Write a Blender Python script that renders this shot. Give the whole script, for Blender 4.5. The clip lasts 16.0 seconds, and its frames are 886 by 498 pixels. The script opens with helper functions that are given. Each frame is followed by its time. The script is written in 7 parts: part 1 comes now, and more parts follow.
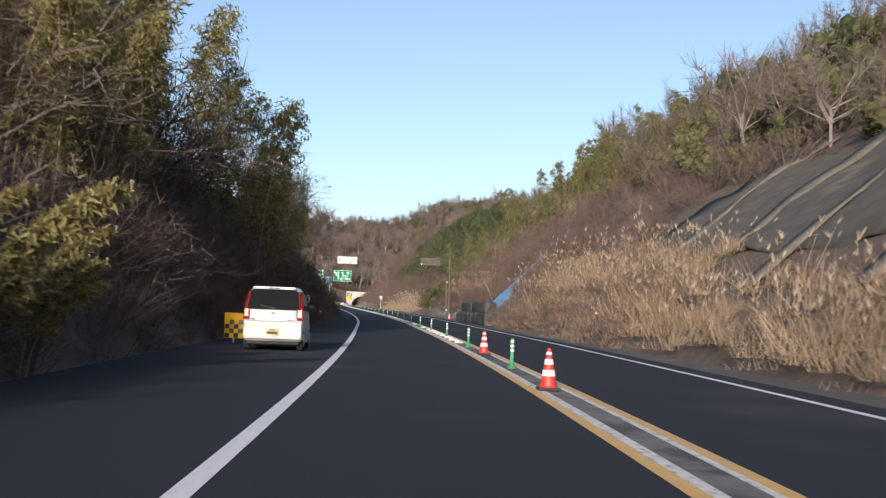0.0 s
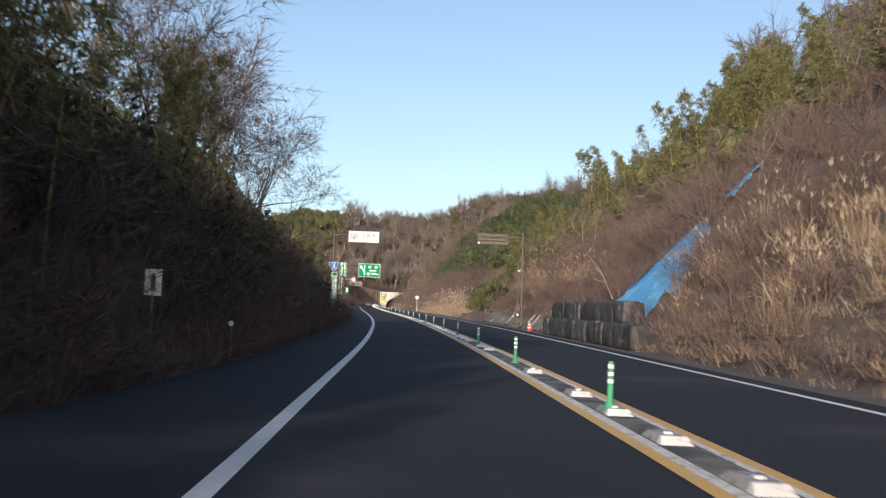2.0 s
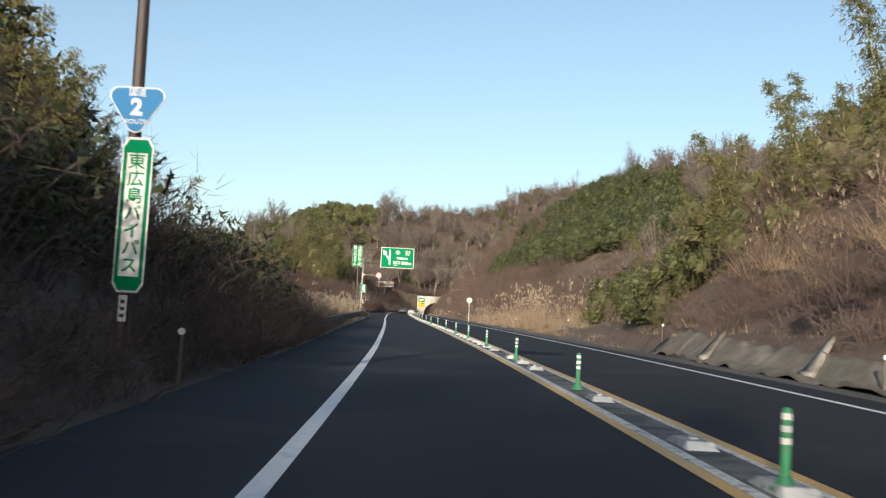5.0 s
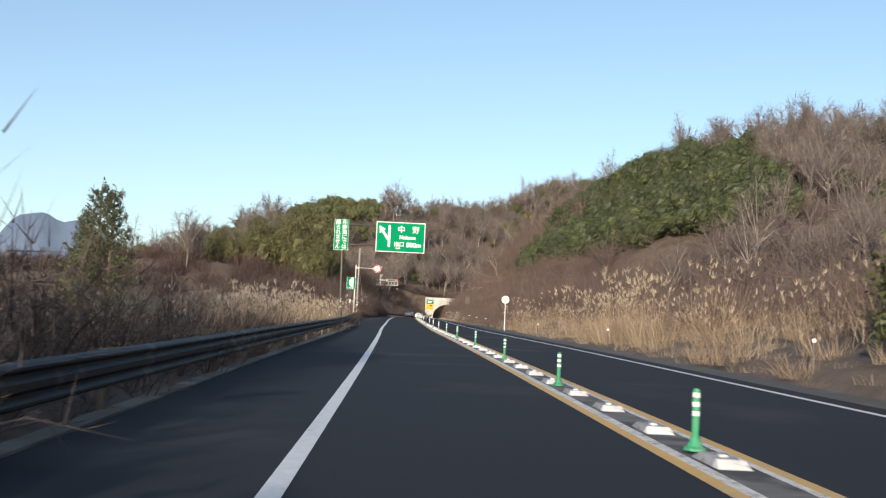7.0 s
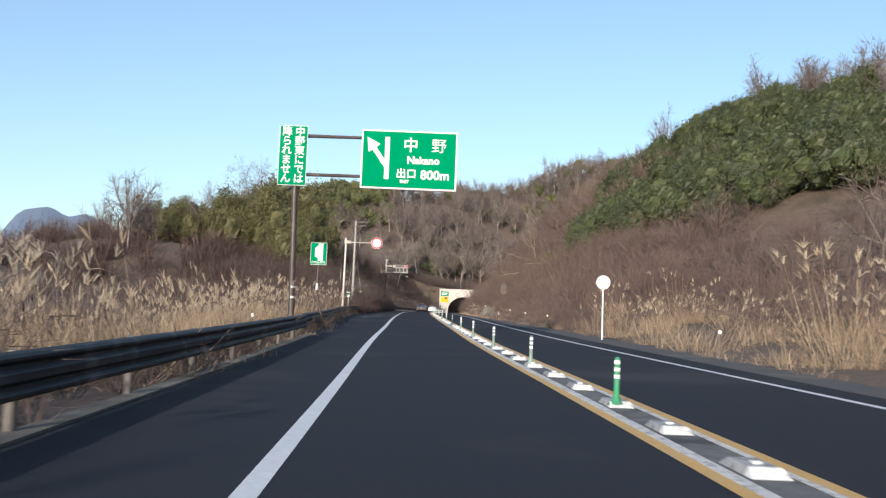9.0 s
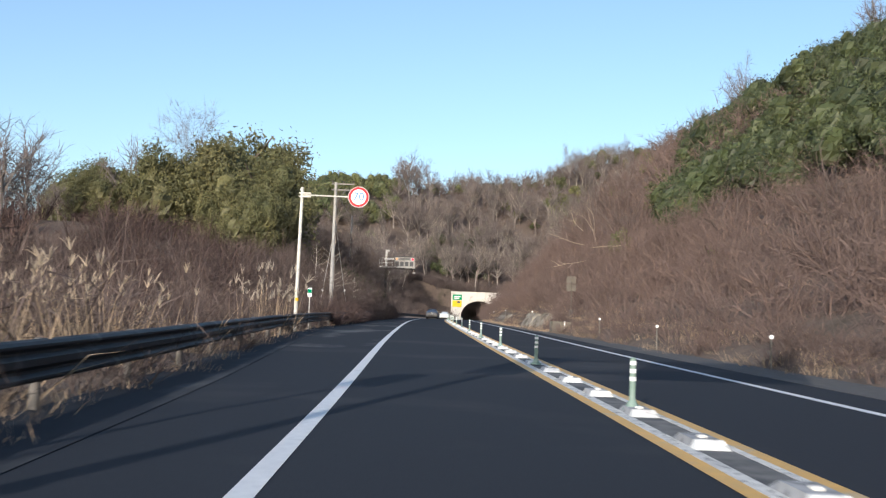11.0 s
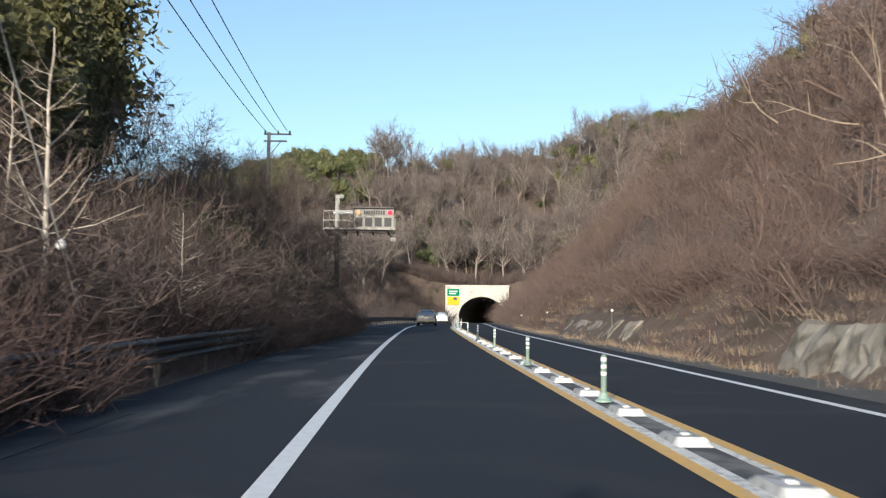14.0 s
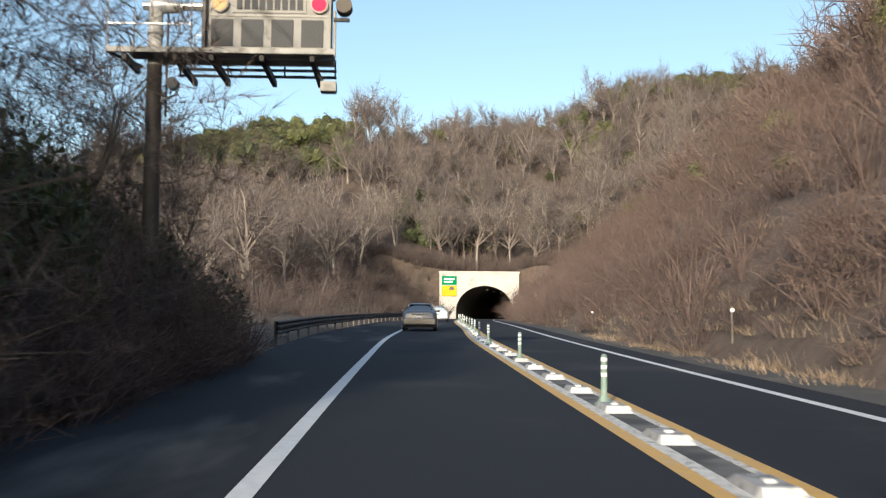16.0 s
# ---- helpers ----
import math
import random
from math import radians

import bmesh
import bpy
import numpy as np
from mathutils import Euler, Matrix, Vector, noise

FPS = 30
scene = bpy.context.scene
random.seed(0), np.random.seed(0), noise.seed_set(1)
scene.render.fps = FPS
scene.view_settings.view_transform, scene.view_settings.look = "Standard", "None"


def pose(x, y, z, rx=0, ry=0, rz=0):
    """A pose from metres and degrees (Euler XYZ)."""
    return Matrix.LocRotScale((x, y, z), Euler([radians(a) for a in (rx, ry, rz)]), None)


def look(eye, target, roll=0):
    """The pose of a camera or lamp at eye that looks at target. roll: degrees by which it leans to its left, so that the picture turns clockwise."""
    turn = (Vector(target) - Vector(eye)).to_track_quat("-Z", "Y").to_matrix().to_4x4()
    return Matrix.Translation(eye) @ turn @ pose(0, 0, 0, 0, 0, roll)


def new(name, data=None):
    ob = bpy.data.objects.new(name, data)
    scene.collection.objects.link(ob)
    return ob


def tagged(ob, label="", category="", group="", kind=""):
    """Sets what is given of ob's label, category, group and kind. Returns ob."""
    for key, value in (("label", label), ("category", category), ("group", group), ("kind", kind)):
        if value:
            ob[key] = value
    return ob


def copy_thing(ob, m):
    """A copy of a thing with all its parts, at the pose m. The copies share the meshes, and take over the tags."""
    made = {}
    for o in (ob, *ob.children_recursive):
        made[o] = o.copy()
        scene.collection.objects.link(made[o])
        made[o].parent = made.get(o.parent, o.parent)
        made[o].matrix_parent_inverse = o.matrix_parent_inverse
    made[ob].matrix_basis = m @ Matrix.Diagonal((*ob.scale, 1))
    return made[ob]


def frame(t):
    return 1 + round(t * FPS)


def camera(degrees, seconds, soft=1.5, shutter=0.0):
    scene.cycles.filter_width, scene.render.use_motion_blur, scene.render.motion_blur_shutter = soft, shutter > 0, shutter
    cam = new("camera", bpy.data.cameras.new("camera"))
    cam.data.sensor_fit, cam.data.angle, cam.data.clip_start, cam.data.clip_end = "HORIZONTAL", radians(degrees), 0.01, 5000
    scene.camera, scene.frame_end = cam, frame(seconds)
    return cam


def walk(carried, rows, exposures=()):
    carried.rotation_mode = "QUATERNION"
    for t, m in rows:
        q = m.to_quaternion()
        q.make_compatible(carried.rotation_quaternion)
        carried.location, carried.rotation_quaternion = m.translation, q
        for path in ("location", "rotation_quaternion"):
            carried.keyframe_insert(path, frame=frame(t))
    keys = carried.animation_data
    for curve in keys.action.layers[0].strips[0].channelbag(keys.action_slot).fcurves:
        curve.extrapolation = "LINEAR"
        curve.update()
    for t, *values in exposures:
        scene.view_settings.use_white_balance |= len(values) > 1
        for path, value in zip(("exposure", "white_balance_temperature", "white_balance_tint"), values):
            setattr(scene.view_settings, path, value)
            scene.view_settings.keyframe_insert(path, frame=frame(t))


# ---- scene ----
cam = camera(46.0, 16.0, soft=1.25, shutter=0.16)
METRES, EYE, TILT, LEAN, TURN = 326.0, 1.33, -1.3, 0.0, -5.77
ROWS = [
    (0.0, 0.0, 0.0, 0.0, -0.25, 7.14, -1.96),
    (0.5, -0.0014, 0.0336, 0.0023, 0.56, 7.03, -1.72),
    (1.0, -0.003, 0.0668, 0.0046, 0.98, 7.1, -1.75),
    (1.5, -0.0049, 0.1001, 0.0069, 1.44, 7.16, -1.91),
    (2.0, -0.0071, 0.1334, 0.0091, 1.77, 7.18, -2.27),
    (2.5, -0.0091, 0.1646, 0.0113, 2.06, 7.17, -2.09),
    (3.0, -0.0116, 0.1976, 0.0136, 2.33, 7.27, -2.33),
    (3.5, -0.0141, 0.2304, 0.0158, 2.65, 7.46, -2.59),
    (4.0, -0.0169, 0.2631, 0.0179, 3.07, 7.29, -2.8),
    (4.5, -0.0199, 0.2955, 0.0203, 3.47, 7.4, -2.83),
    (5.0, -0.0232, 0.327, 0.0226, 3.88, 7.45, -2.95),
    (7.5, -0.0394, 0.4739, 0.0333, 4.35, 7.58, -2.64),
    (8.0, -0.0428, 0.504, 0.0354, 4.57, 6.93, -2.66),
    (10.5, -0.0614, 0.6533, 0.0462, 5.22, 7.61, -1.93),
    (11.0, -0.0651, 0.6837, 0.0483, 5.27, 7.43, -2.13),
    (11.5, -0.069, 0.714, 0.0507, 5.24, 7.59, -1.58),
    (12.0, -0.0727, 0.7444, 0.053, 5.2, 7.47, -1.07),
    (12.5, -0.0764, 0.7751, 0.0554, 5.09, 7.44, -0.54),
    (13.0, -0.0801, 0.806, 0.0577, 4.83, 7.46, -0.95),
    (13.5, -0.0835, 0.8369, 0.06, 4.69, 7.15, -0.67),
    (14.0, -0.0872, 0.8678, 0.0622, 4.53, 7.34, -0.54),
    (14.5, -0.0906, 0.8988, 0.0644, 4.34, 7.26, -0.52),
    (15.0, -0.094, 0.9299, 0.0666, 4.17, 7.19, -0.38),
    (15.5, -0.0972, 0.9617, 0.0688, 3.94, 7.14, -0.6),
    (16.0, -0.1002, 0.9921, 0.0711, 3.82, 6.91, -0.41),
]
walk(cam, [(t, pose(0, 0, EYE, TILT, LEAN, TURN) @ pose(METRES * x, METRES * y, METRES * z, 90 + pitch, roll, yaw)) for t, x, y, z, yaw, pitch, roll in ROWS], exposures=((0.0, 0.5, 6150, 14), (3.0, 0.45, 6400, 12), (4.5, 0.5, 6550, 8), (5.5, 0.5, 6450, 7), (7.5, 0.52, 6150, 10), (10.5, 0.58, 5800, 9), (12.5, 0.65, 5850, 7), (15.0, 0.65, 5900, 5), (15.5, 0.66, 5900, 5), (16.0, 0.75, 6300, 6)))

# ---- world and sun ----
SUN_TO = Vector((-0.275, -0.96, 0.0)).normalized()
SUN_ELEV = radians(13.0)
world = bpy.data.worlds.new("sky_world")
scene.world = world
world.use_nodes = True
wn = world.node_tree
bg = wn.nodes["Background"]
skyt = wn.nodes.new("ShaderNodeTexSky")
skyt.sky_type, skyt.sun_disc = "NISHITA", False
skyt.sun_elevation = SUN_ELEV
skyt.sun_rotation = math.atan2(SUN_TO.x, SUN_TO.y)
skyt.altitude, skyt.air_density, skyt.dust_density, skyt.ozone_density = 300, 1.0, 1.9, 1.0
wn.links.new(skyt.outputs[0], bg.inputs[0])
bg.inputs[1].default_value = 0.15
sun_data = bpy.data.lights.new("sun", "SUN")
sun_data.energy, sun_data.angle, sun_data.color = 3.7, radians(0.53), (1.0, 0.86, 0.70)
sun = new("sun", sun_data)
d = Vector((SUN_TO.x * math.cos(SUN_ELEV), SUN_TO.y * math.cos(SUN_ELEV), math.sin(SUN_ELEV)))
sun.matrix_world = look(d * 50, (0, 0, 0))


# ---- materials ----
def mat(name, c1, c2=None, scale=3.0, rough=0.8, metal=0.0, bump=0.0, bump_scale=40.0, island=0.0, stain=None, stain_scale=0.3, stain_cut=(0.55, 0.7), translucent=0.0, emit=0.0, obj=0.0, spec=0.5, stretch=None):
    """A surface with colour varying at two scales, fine relief and, if wished, a variation from piece to piece."""
    m = bpy.data.materials.new(name)
    m.use_nodes = True
    nt = m.node_tree
    N, L = nt.nodes, nt.links
    bs = N["Principled BSDF"]
    bs.inputs["Roughness"].default_value, bs.inputs["Metallic"].default_value = rough, metal
    bs.inputs["Specular IOR Level"].default_value = spec
    co = N.new("ShaderNodeTexCoord")
    c2 = c2 or tuple(v * 0.75 for v in c1)
    n1 = N.new("ShaderNodeTexNoise")
    n1.inputs["Scale"].default_value, n1.inputs["Detail"].default_value = scale, 6
    L.new(co.outputs["Object"], n1.inputs["Vector"])
    mp = N.new("ShaderNodeMapRange")
    mp.inputs[1].default_value, mp.inputs[2].default_value = 0.3, 0.7
    L.new(n1.outputs[0], mp.inputs[0])
    mx = N.new("ShaderNodeMix")
    mx.data_type = "RGBA"
    mx.inputs["A"].default_value, mx.inputs["B"].default_value = (*c1, 1), (*c2, 1)
    L.new(mp.outputs[0], mx.inputs["Factor"])
    col = mx.outputs["Result"]
    if stain:
        n2 = N.new("ShaderNodeTexNoise")
        n2.inputs["Scale"].default_value, n2.inputs["Detail"].default_value = stain_scale, 8
        if stretch:
            sm = N.new("ShaderNodeMapping")
            sm.inputs["Scale"].default_value = stretch
            L.new(co.outputs["Object"], sm.inputs["Vector"])
            L.new(sm.outputs[0], n2.inputs["Vector"])
        else:
            L.new(co.outputs["Object"], n2.inputs["Vector"])
        m2 = N.new("ShaderNodeMapRange")
        m2.inputs[1].default_value, m2.inputs[2].default_value = stain_cut
        L.new(n2.outputs[0], m2.inputs[0])
        x2 = N.new("ShaderNodeMix")
        x2.data_type = "RGBA"
        L.new(m2.outputs[0], x2.inputs["Factor"])
        L.new(col, x2.inputs["A"])
        x2.inputs["B"].default_value = (*stain, 1)
        col = x2.outputs["Result"]
    if island or obj:
        rnd = N.new("ShaderNodeNewGeometry").outputs["Random Per Island"] if island else N.new("ShaderNodeObjectInfo").outputs["Random"]
        mr = N.new("ShaderNodeMapRange")
        k = island or obj
        mr.inputs[3].default_value, mr.inputs[4].default_value = 1 - k, 1 + k
        L.new(rnd, mr.inputs[0])
        hs = N.new("ShaderNodeHueSaturation")
        L.new(mr.outputs[0], hs.inputs["Value"])
        L.new(col, hs.inputs["Color"])
        col = hs.outputs[0]
    L.new(col, bs.inputs["Base Color"])
    if bump:
        nb = N.new("ShaderNodeTexNoise")
        nb.inputs["Scale"].default_value, nb.inputs["Detail"].default_value = bump_scale, 5
        L.new(co.outputs["Object"], nb.inputs["Vector"])
        bp = N.new("ShaderNodeBump")
        bp.inputs["Strength"].default_value, bp.inputs["Distance"].default_value = min(1.0, bump * 4), bump
        L.new(nb.outputs[0], bp.inputs["Height"])
        L.new(bp.outputs[0], bs.inputs["Normal"])
    if translucent:
        tr = N.new("ShaderNodeBsdfTranslucent")
        L.new(col, tr.inputs["Color"])
        ms = N.new("ShaderNodeMixShader")
        ms.inputs[0].default_value = translucent
        L.new(bs.outputs[0], ms.inputs[1])
        L.new(tr.outputs[0], ms.inputs[2])
        L.new(ms.outputs[0], N["Material Output"].inputs["Surface"])
    if emit:
        L.new(col, bs.inputs["Emission Color"])
        bs.inputs["Emission Strength"].default_value = emit
    return m


ASPHALT = mat("asphalt", (0.0235, 0.0270, 0.0350), (0.0335, 0.0370, 0.0450), 60, 0.88, bump=0.010, bump_scale=90, spec=0.12, stain=(0.054, 0.054, 0.059), stain_scale=0.22, stain_cut=(0.56, 0.74))
ASPHALT_DUSTY = mat("dusty_asphalt", (0.0235, 0.0270, 0.0350), (0.0335, 0.0370, 0.0450), 60, 0.88, bump=0.010, bump_scale=90, spec=0.12, stain=(0.13, 0.13, 0.13), stain_scale=0.5, stain_cut=(0.52, 0.70), stretch=(1.2, 0.28, 1.0))
ASPHALT_OLD = mat("old_asphalt", (0.055, 0.054, 0.055), (0.085, 0.081, 0.078), 5, 0.85, bump=0.012, bump_scale=70, stain=(0.115, 0.102, 0.086), stain_scale=0.5)
PAINT_WHITE = mat("road_paint_white", (0.72, 0.73, 0.74), (0.60, 0.61, 0.63), 9, 0.6, bump=0.004, bump_scale=80, stain=(0.36, 0.36, 0.37), stain_scale=3.0, stain_cut=(0.63, 0.82))
PAINT_WORN = mat("worn_kerb_paint", (0.70, 0.69, 0.66), (0.50, 0.49, 0.47), 6, 0.7, bump=0.006, bump_scale=50, stain=(0.20, 0.20, 0.20), stain_scale=10.0, stain_cut=(0.53, 0.66))
MEDIAN_BED = mat("worn_median_mortar", (0.17, 0.165, 0.16), (0.10, 0.098, 0.096), 4, 0.85, bump=0.008, bump_scale=60, stain=(0.045, 0.046, 0.05), stain_scale=1.1, stain_cut=(0.46, 0.58))
PAINT_YELLOW = mat("road_paint_yellow", (0.66, 0.39, 0.095), (0.54, 0.34, 0.11), 7, 0.6, bump=0.004, bump_scale=80, stain=(0.42, 0.36, 0.24), stain_scale=2.5, stain_cut=(0.56, 0.74))
BLOCK_WHITE = mat("lane_block_white", (0.80, 0.79, 0.76), (0.68, 0.67, 0.65), 10, 0.6, bump=0.004, obj=0.12, stain=(0.25, 0.24, 0.23), stain_scale=6)
BLOCK_GREY = mat("lane_block_grey", (0.40, 0.40, 0.41), (0.29, 0.29, 0.295), 8, 0.75, bump=0.006, obj=0.15, stain=(0.12, 0.12, 0.12), stain_scale=5)
GROUND = mat("leaf_litter_soil", (0.088, 0.065, 0.052), (0.135, 0.100, 0.078), 2.2, 0.95, bump=0.12, bump_scale=7, stain=(0.06, 0.048, 0.034), stain_scale=0.35)
CONCRETE = mat("weathered_concrete", (0.38, 0.36, 0.32), (0.27, 0.25, 0.22), 1.6, 0.9, bump=0.02, bump_scale=14, stain=(0.10, 0.09, 0.075), stain_scale=0.9, stain_cut=(0.5, 0.7))
CONCRETE_DARK = mat("mossy_concrete", (0.165, 0.15, 0.125), (0.10, 0.09, 0.075), 1.4, 0.95, bump=0.04, bump_scale=8, stain=(0.24, 0.22, 0.185), stain_scale=0.8)
PORTAL = mat("portal_concrete", (0.56, 0.535, 0.50), (0.44, 0.42, 0.39), 0.8, 0.85, bump=0.02, bump_scale=10, stain=(0.28, 0.25, 0.22), stain_scale=0.7, stain_cut=(0.56, 0.74))
MORTAR = mat("sprayed_mortar", (0.095, 0.088, 0.076), (0.06, 0.056, 0.048), 1.3, 0.95, bump=0.06, bump_scale=6, stain=(0.14, 0.125, 0.10), stain_scale=0.6)
MORTAR_RIB = mat("mortar_rib", (0.145, 0.133, 0.115), (0.085, 0.078, 0.066), 2.0, 0.95, bump=0.03, bump_scale=9)
TUNNEL_IN = mat("tunnel_lining", (0.13, 0.125, 0.12), (0.09, 0.088, 0.085), 1.5, 0.9)
TWIG = mat("bare_twig", (0.125, 0.094, 0.084), (0.075, 0.057, 0.051), 0.35, 0.9, island=0.22)
TWIG_RED = mat("reddish_twig", (0.150, 0.104, 0.090), (0.095, 0.068, 0.060), 0.2, 0.9, island=0.22)
# Darker copy of the reddish twig; shade on the left brush is in its colour.
TWIG_RED_SHADED = mat("shaded_reddish_twig", (0.080, 0.051, 0.046), (0.046, 0.031, 0.028), 0.2, 0.9, island=0.22)
TWIG_GREY = mat("grey_twig", (0.158, 0.131, 0.122), (0.098, 0.081, 0.077), 0.06, 0.9, island=0.3)
BARK = mat("pale_bark", (0.34, 0.28, 0.22), (0.20, 0.155, 0.12), 4.0, 0.9, bump=0.02, bump_scale=20)
BARK_MID = mat("grey_bark", (0.27, 0.235, 0.21), (0.14, 0.118, 0.104), 0.5, 0.9, island=0.3)
BARK_HILL = mat("hill_tree_bark", (0.36, 0.315, 0.275), (0.22, 0.188, 0.16), 1.2, 0.9, bump=0.02, bump_scale=12)
BARK_DARK = mat("dark_bark", (0.14, 0.11, 0.085), (0.08, 0.065, 0.05), 4.0, 0.9, bump=0.02, bump_scale=20)
GRASS = mat("dry_reed", (0.42, 0.325, 0.225), (0.28, 0.205, 0.135), 0.7, 0.85, island=0.4, translucent=0.25)
PLUME = mat("reed_plume", (0.50, 0.42, 0.32), (0.40, 0.32, 0.23), 2.0, 0.9, island=0.15, translucent=0.3)
PLUME_PALE = mat("pale_plume", (0.42, 0.365, 0.30), (0.34, 0.29, 0.235), 2.0, 0.9, island=0.12, translucent=0.3)
LEAF = mat("evergreen_leaf", (0.058, 0.072, 0.028), (0.100, 0.102, 0.036), 0.25, 0.6, island=0.45, translucent=0.2)
LEAF_DARK = mat("dark_evergreen_leaf", (0.036, 0.050, 0.020), (0.06, 0.072, 0.025), 0.25, 0.6, island=0.4, translucent=0.15)
LEAF_OLIVE = mat("olive_leaf", (0.100, 0.104, 0.044), (0.145, 0.134, 0.060), 0.3, 0.65, island=0.25, translucent=0.2)
BAMBOO_GREEN = mat("green_bamboo_leaf", (0.115, 0.125, 0.044), (0.19, 0.175, 0.072), 0.5, 0.6, island=0.4, translucent=0.3)
LEAF_YELLOW = mat("yellow_green_leaf", (0.125, 0.125, 0.046), (0.085, 0.092, 0.034), 0.3, 0.65, island=0.4, translucent=0.25)
BAMBOO_LEAF = mat("bamboo_leaf", (0.195, 0.18, 0.060), (0.27, 0.228, 0.098), 0.5, 0.6, island=0.4, translucent=0.3)
CULM = mat("bamboo_culm", (0.34, 0.30, 0.13), (0.25, 0.235, 0.09), 2.0, 0.5, obj=0.2)
STEEL = mat("galvanised_steel", (0.52, 0.52, 0.51), (0.40, 0.40, 0.39), 6.0, 0.42, metal=0.6, stain=(0.22, 0.19, 0.16), stain_scale=2.0, stain_cut=(0.6, 0.8))
STEEL_PALE = mat("pale_painted_pole", (0.60, 0.58, 0.53), (0.48, 0.46, 0.42), 5.0, 0.5, stain=(0.30, 0.24, 0.18), stain_scale=1.5, stain_cut=(0.62, 0.8))
RAIL = mat("brown_guard_rail", (0.032, 0.028, 0.027), (0.022, 0.020, 0.019), 4.0, 0.6, spec=0.3, stain=(0.13, 0.11, 0.095), stain_scale=1.5)
RAIL_POST = mat("guard_rail_post", (0.15, 0.135, 0.12), (0.10, 0.09, 0.08), 6.0, 0.6, stain=(0.22, 0.20, 0.18), stain_scale=3)
BROWN_POLE = mat("dark_brown_pole", (0.045, 0.034, 0.032), (0.06, 0.046, 0.042), 5.0, 0.4, stain=(0.10, 0.08, 0.07), stain_scale=2)
SIGN_GREEN = mat("sign_green", (0.0, 0.225, 0.095), (0.0, 0.20, 0.085), 2.0, 0.8, spec=0.12)
SIGN_WHITE = mat("sign_white", (0.80, 0.80, 0.80), (0.74, 0.74, 0.75), 2.0, 0.8, spec=0.12)
SIGN_BLUE = mat("sign_blue", (0.045, 0.19, 0.42), (0.055, 0.21, 0.44), 2.0, 0.8, spec=0.12)
SIGN_RED = mat("sign_red", (0.60, 0.035, 0.045), (0.54, 0.04, 0.05), 2.0, 0.8, spec=0.12)
SIGN_YELLOW = mat("sign_yellow", (0.72, 0.43, 0.02), (0.66, 0.39, 0.02), 2.0, 0.8, spec=0.12)
SIGN_BACK = mat("sign_back", (0.135, 0.118, 0.10), (0.10, 0.087, 0.073), 3.0, 0.75, spec=0.2)
INK = mat("sign_ink", (0.035, 0.036, 0.04), (0.05, 0.05, 0.055), 3.0, 0.5)
POST_GREEN = mat("delineator_green", (0.035, 0.25, 0.115), (0.055, 0.28, 0.14), 8.0, 0.5, obj=0.25, stain=(0.16, 0.19, 0.165), stain_scale=7)
# Paler, greyer copy of the post green; the sun's brightening is in the colour.
POST_SUNLIT = mat("delineator_sunlit", (0.23, 0.31, 0.27), (0.18, 0.26, 0.22), 8.0, 0.5, obj=0.2)
CONE_RED = mat("cone_red", (0.62, 0.045, 0.03), (0.52, 0.04, 0.03), 6.0, 0.5)
RUBBER = mat("black_rubber", (0.025, 0.024, 0.024), (0.04, 0.036, 0.034), 8.0, 0.8)
BAG = mat("black_sandbag", (0.030, 0.030, 0.033), (0.050, 0.049, 0.050), 3.0, 0.62, bump=0.04, bump_scale=7, obj=0.35, stain=(0.15, 0.146, 0.14), stain_scale=2.0, stain_cut=(0.56, 0.74))
TARP = mat("blue_tarpaulin", (0.03, 0.25, 0.55), (0.07, 0.38, 0.66), 1.6, 0.4, bump=0.16, bump_scale=4.5, stain=(0.30, 0.56, 0.72), stain_scale=1.2)
TARP_OLD = mat("faded_tarpaulin", (0.09, 0.19, 0.36), (0.16, 0.24, 0.36), 1.6, 0.6, bump=0.08, bump_scale=4.0, stain=(0.20, 0.14, 0.10), stain_scale=1.0)
CAR_WHITE = mat("pearl_white_paint", (0.62, 0.65, 0.66), (0.57, 0.60, 0.61), 1.0, 0.22, spec=0.6)
CAR_SILVER = mat("silver_paint", (0.21, 0.205, 0.21), (0.19, 0.185, 0.19), 1.0, 0.28, metal=0.55)
GLASS = mat("tinted_glass", (0.010, 0.011, 0.012), (0.012, 0.013, 0.014), 1.0, 0.05, spec=0.10)
LAMP_RED = mat("red_lens", (0.30, 0.010, 0.014), (0.24, 0.01, 0.012), 4.0, 0.15)
LAMP_CLEAR = mat("clear_lens", (0.70, 0.66, 0.60), (0.6, 0.56, 0.5), 8.0, 0.12)
PLATE_YELLOW = mat("plate_yellow", (0.60, 0.52, 0.20), (0.54, 0.47, 0.18), 4.0, 0.5)
CHROME = mat("chrome", (0.75, 0.75, 0.76), (0.65, 0.65, 0.66), 4.0, 0.15, metal=1.0)
GLOW_RED = mat("lit_red_signal", (0.9, 0.02, 0.06), (0.8, 0.02, 0.05), 30.0, 0.6, emit=0.7, spec=0.1)
GLOW_AMBER = mat("lit_amber_signal", (0.72, 0.40, 0.20), (0.62, 0.34, 0.16), 30.0, 0.6, emit=0.3, spec=0.1)
PANEL_GREY = mat("signal_panel_grey", (0.40, 0.39, 0.37), (0.33, 0.32, 0.30), 3.0, 0.8, spec=0.2, stain=(0.16, 0.15, 0.13), stain_scale=2)
CABINET_GREY = mat("cabinet_grey", (0.34, 0.33, 0.31), (0.28, 0.272, 0.255), 3.0, 0.8, spec=0.2, stain=(0.12, 0.115, 0.10), stain_scale=2)
MAST_BROWN = mat("dark_lower_mast", (0.07, 0.058, 0.050), (0.045, 0.038, 0.034), 4.0, 0.6, spec=0.3, stain=(0.12, 0.10, 0.085), stain_scale=2.0)
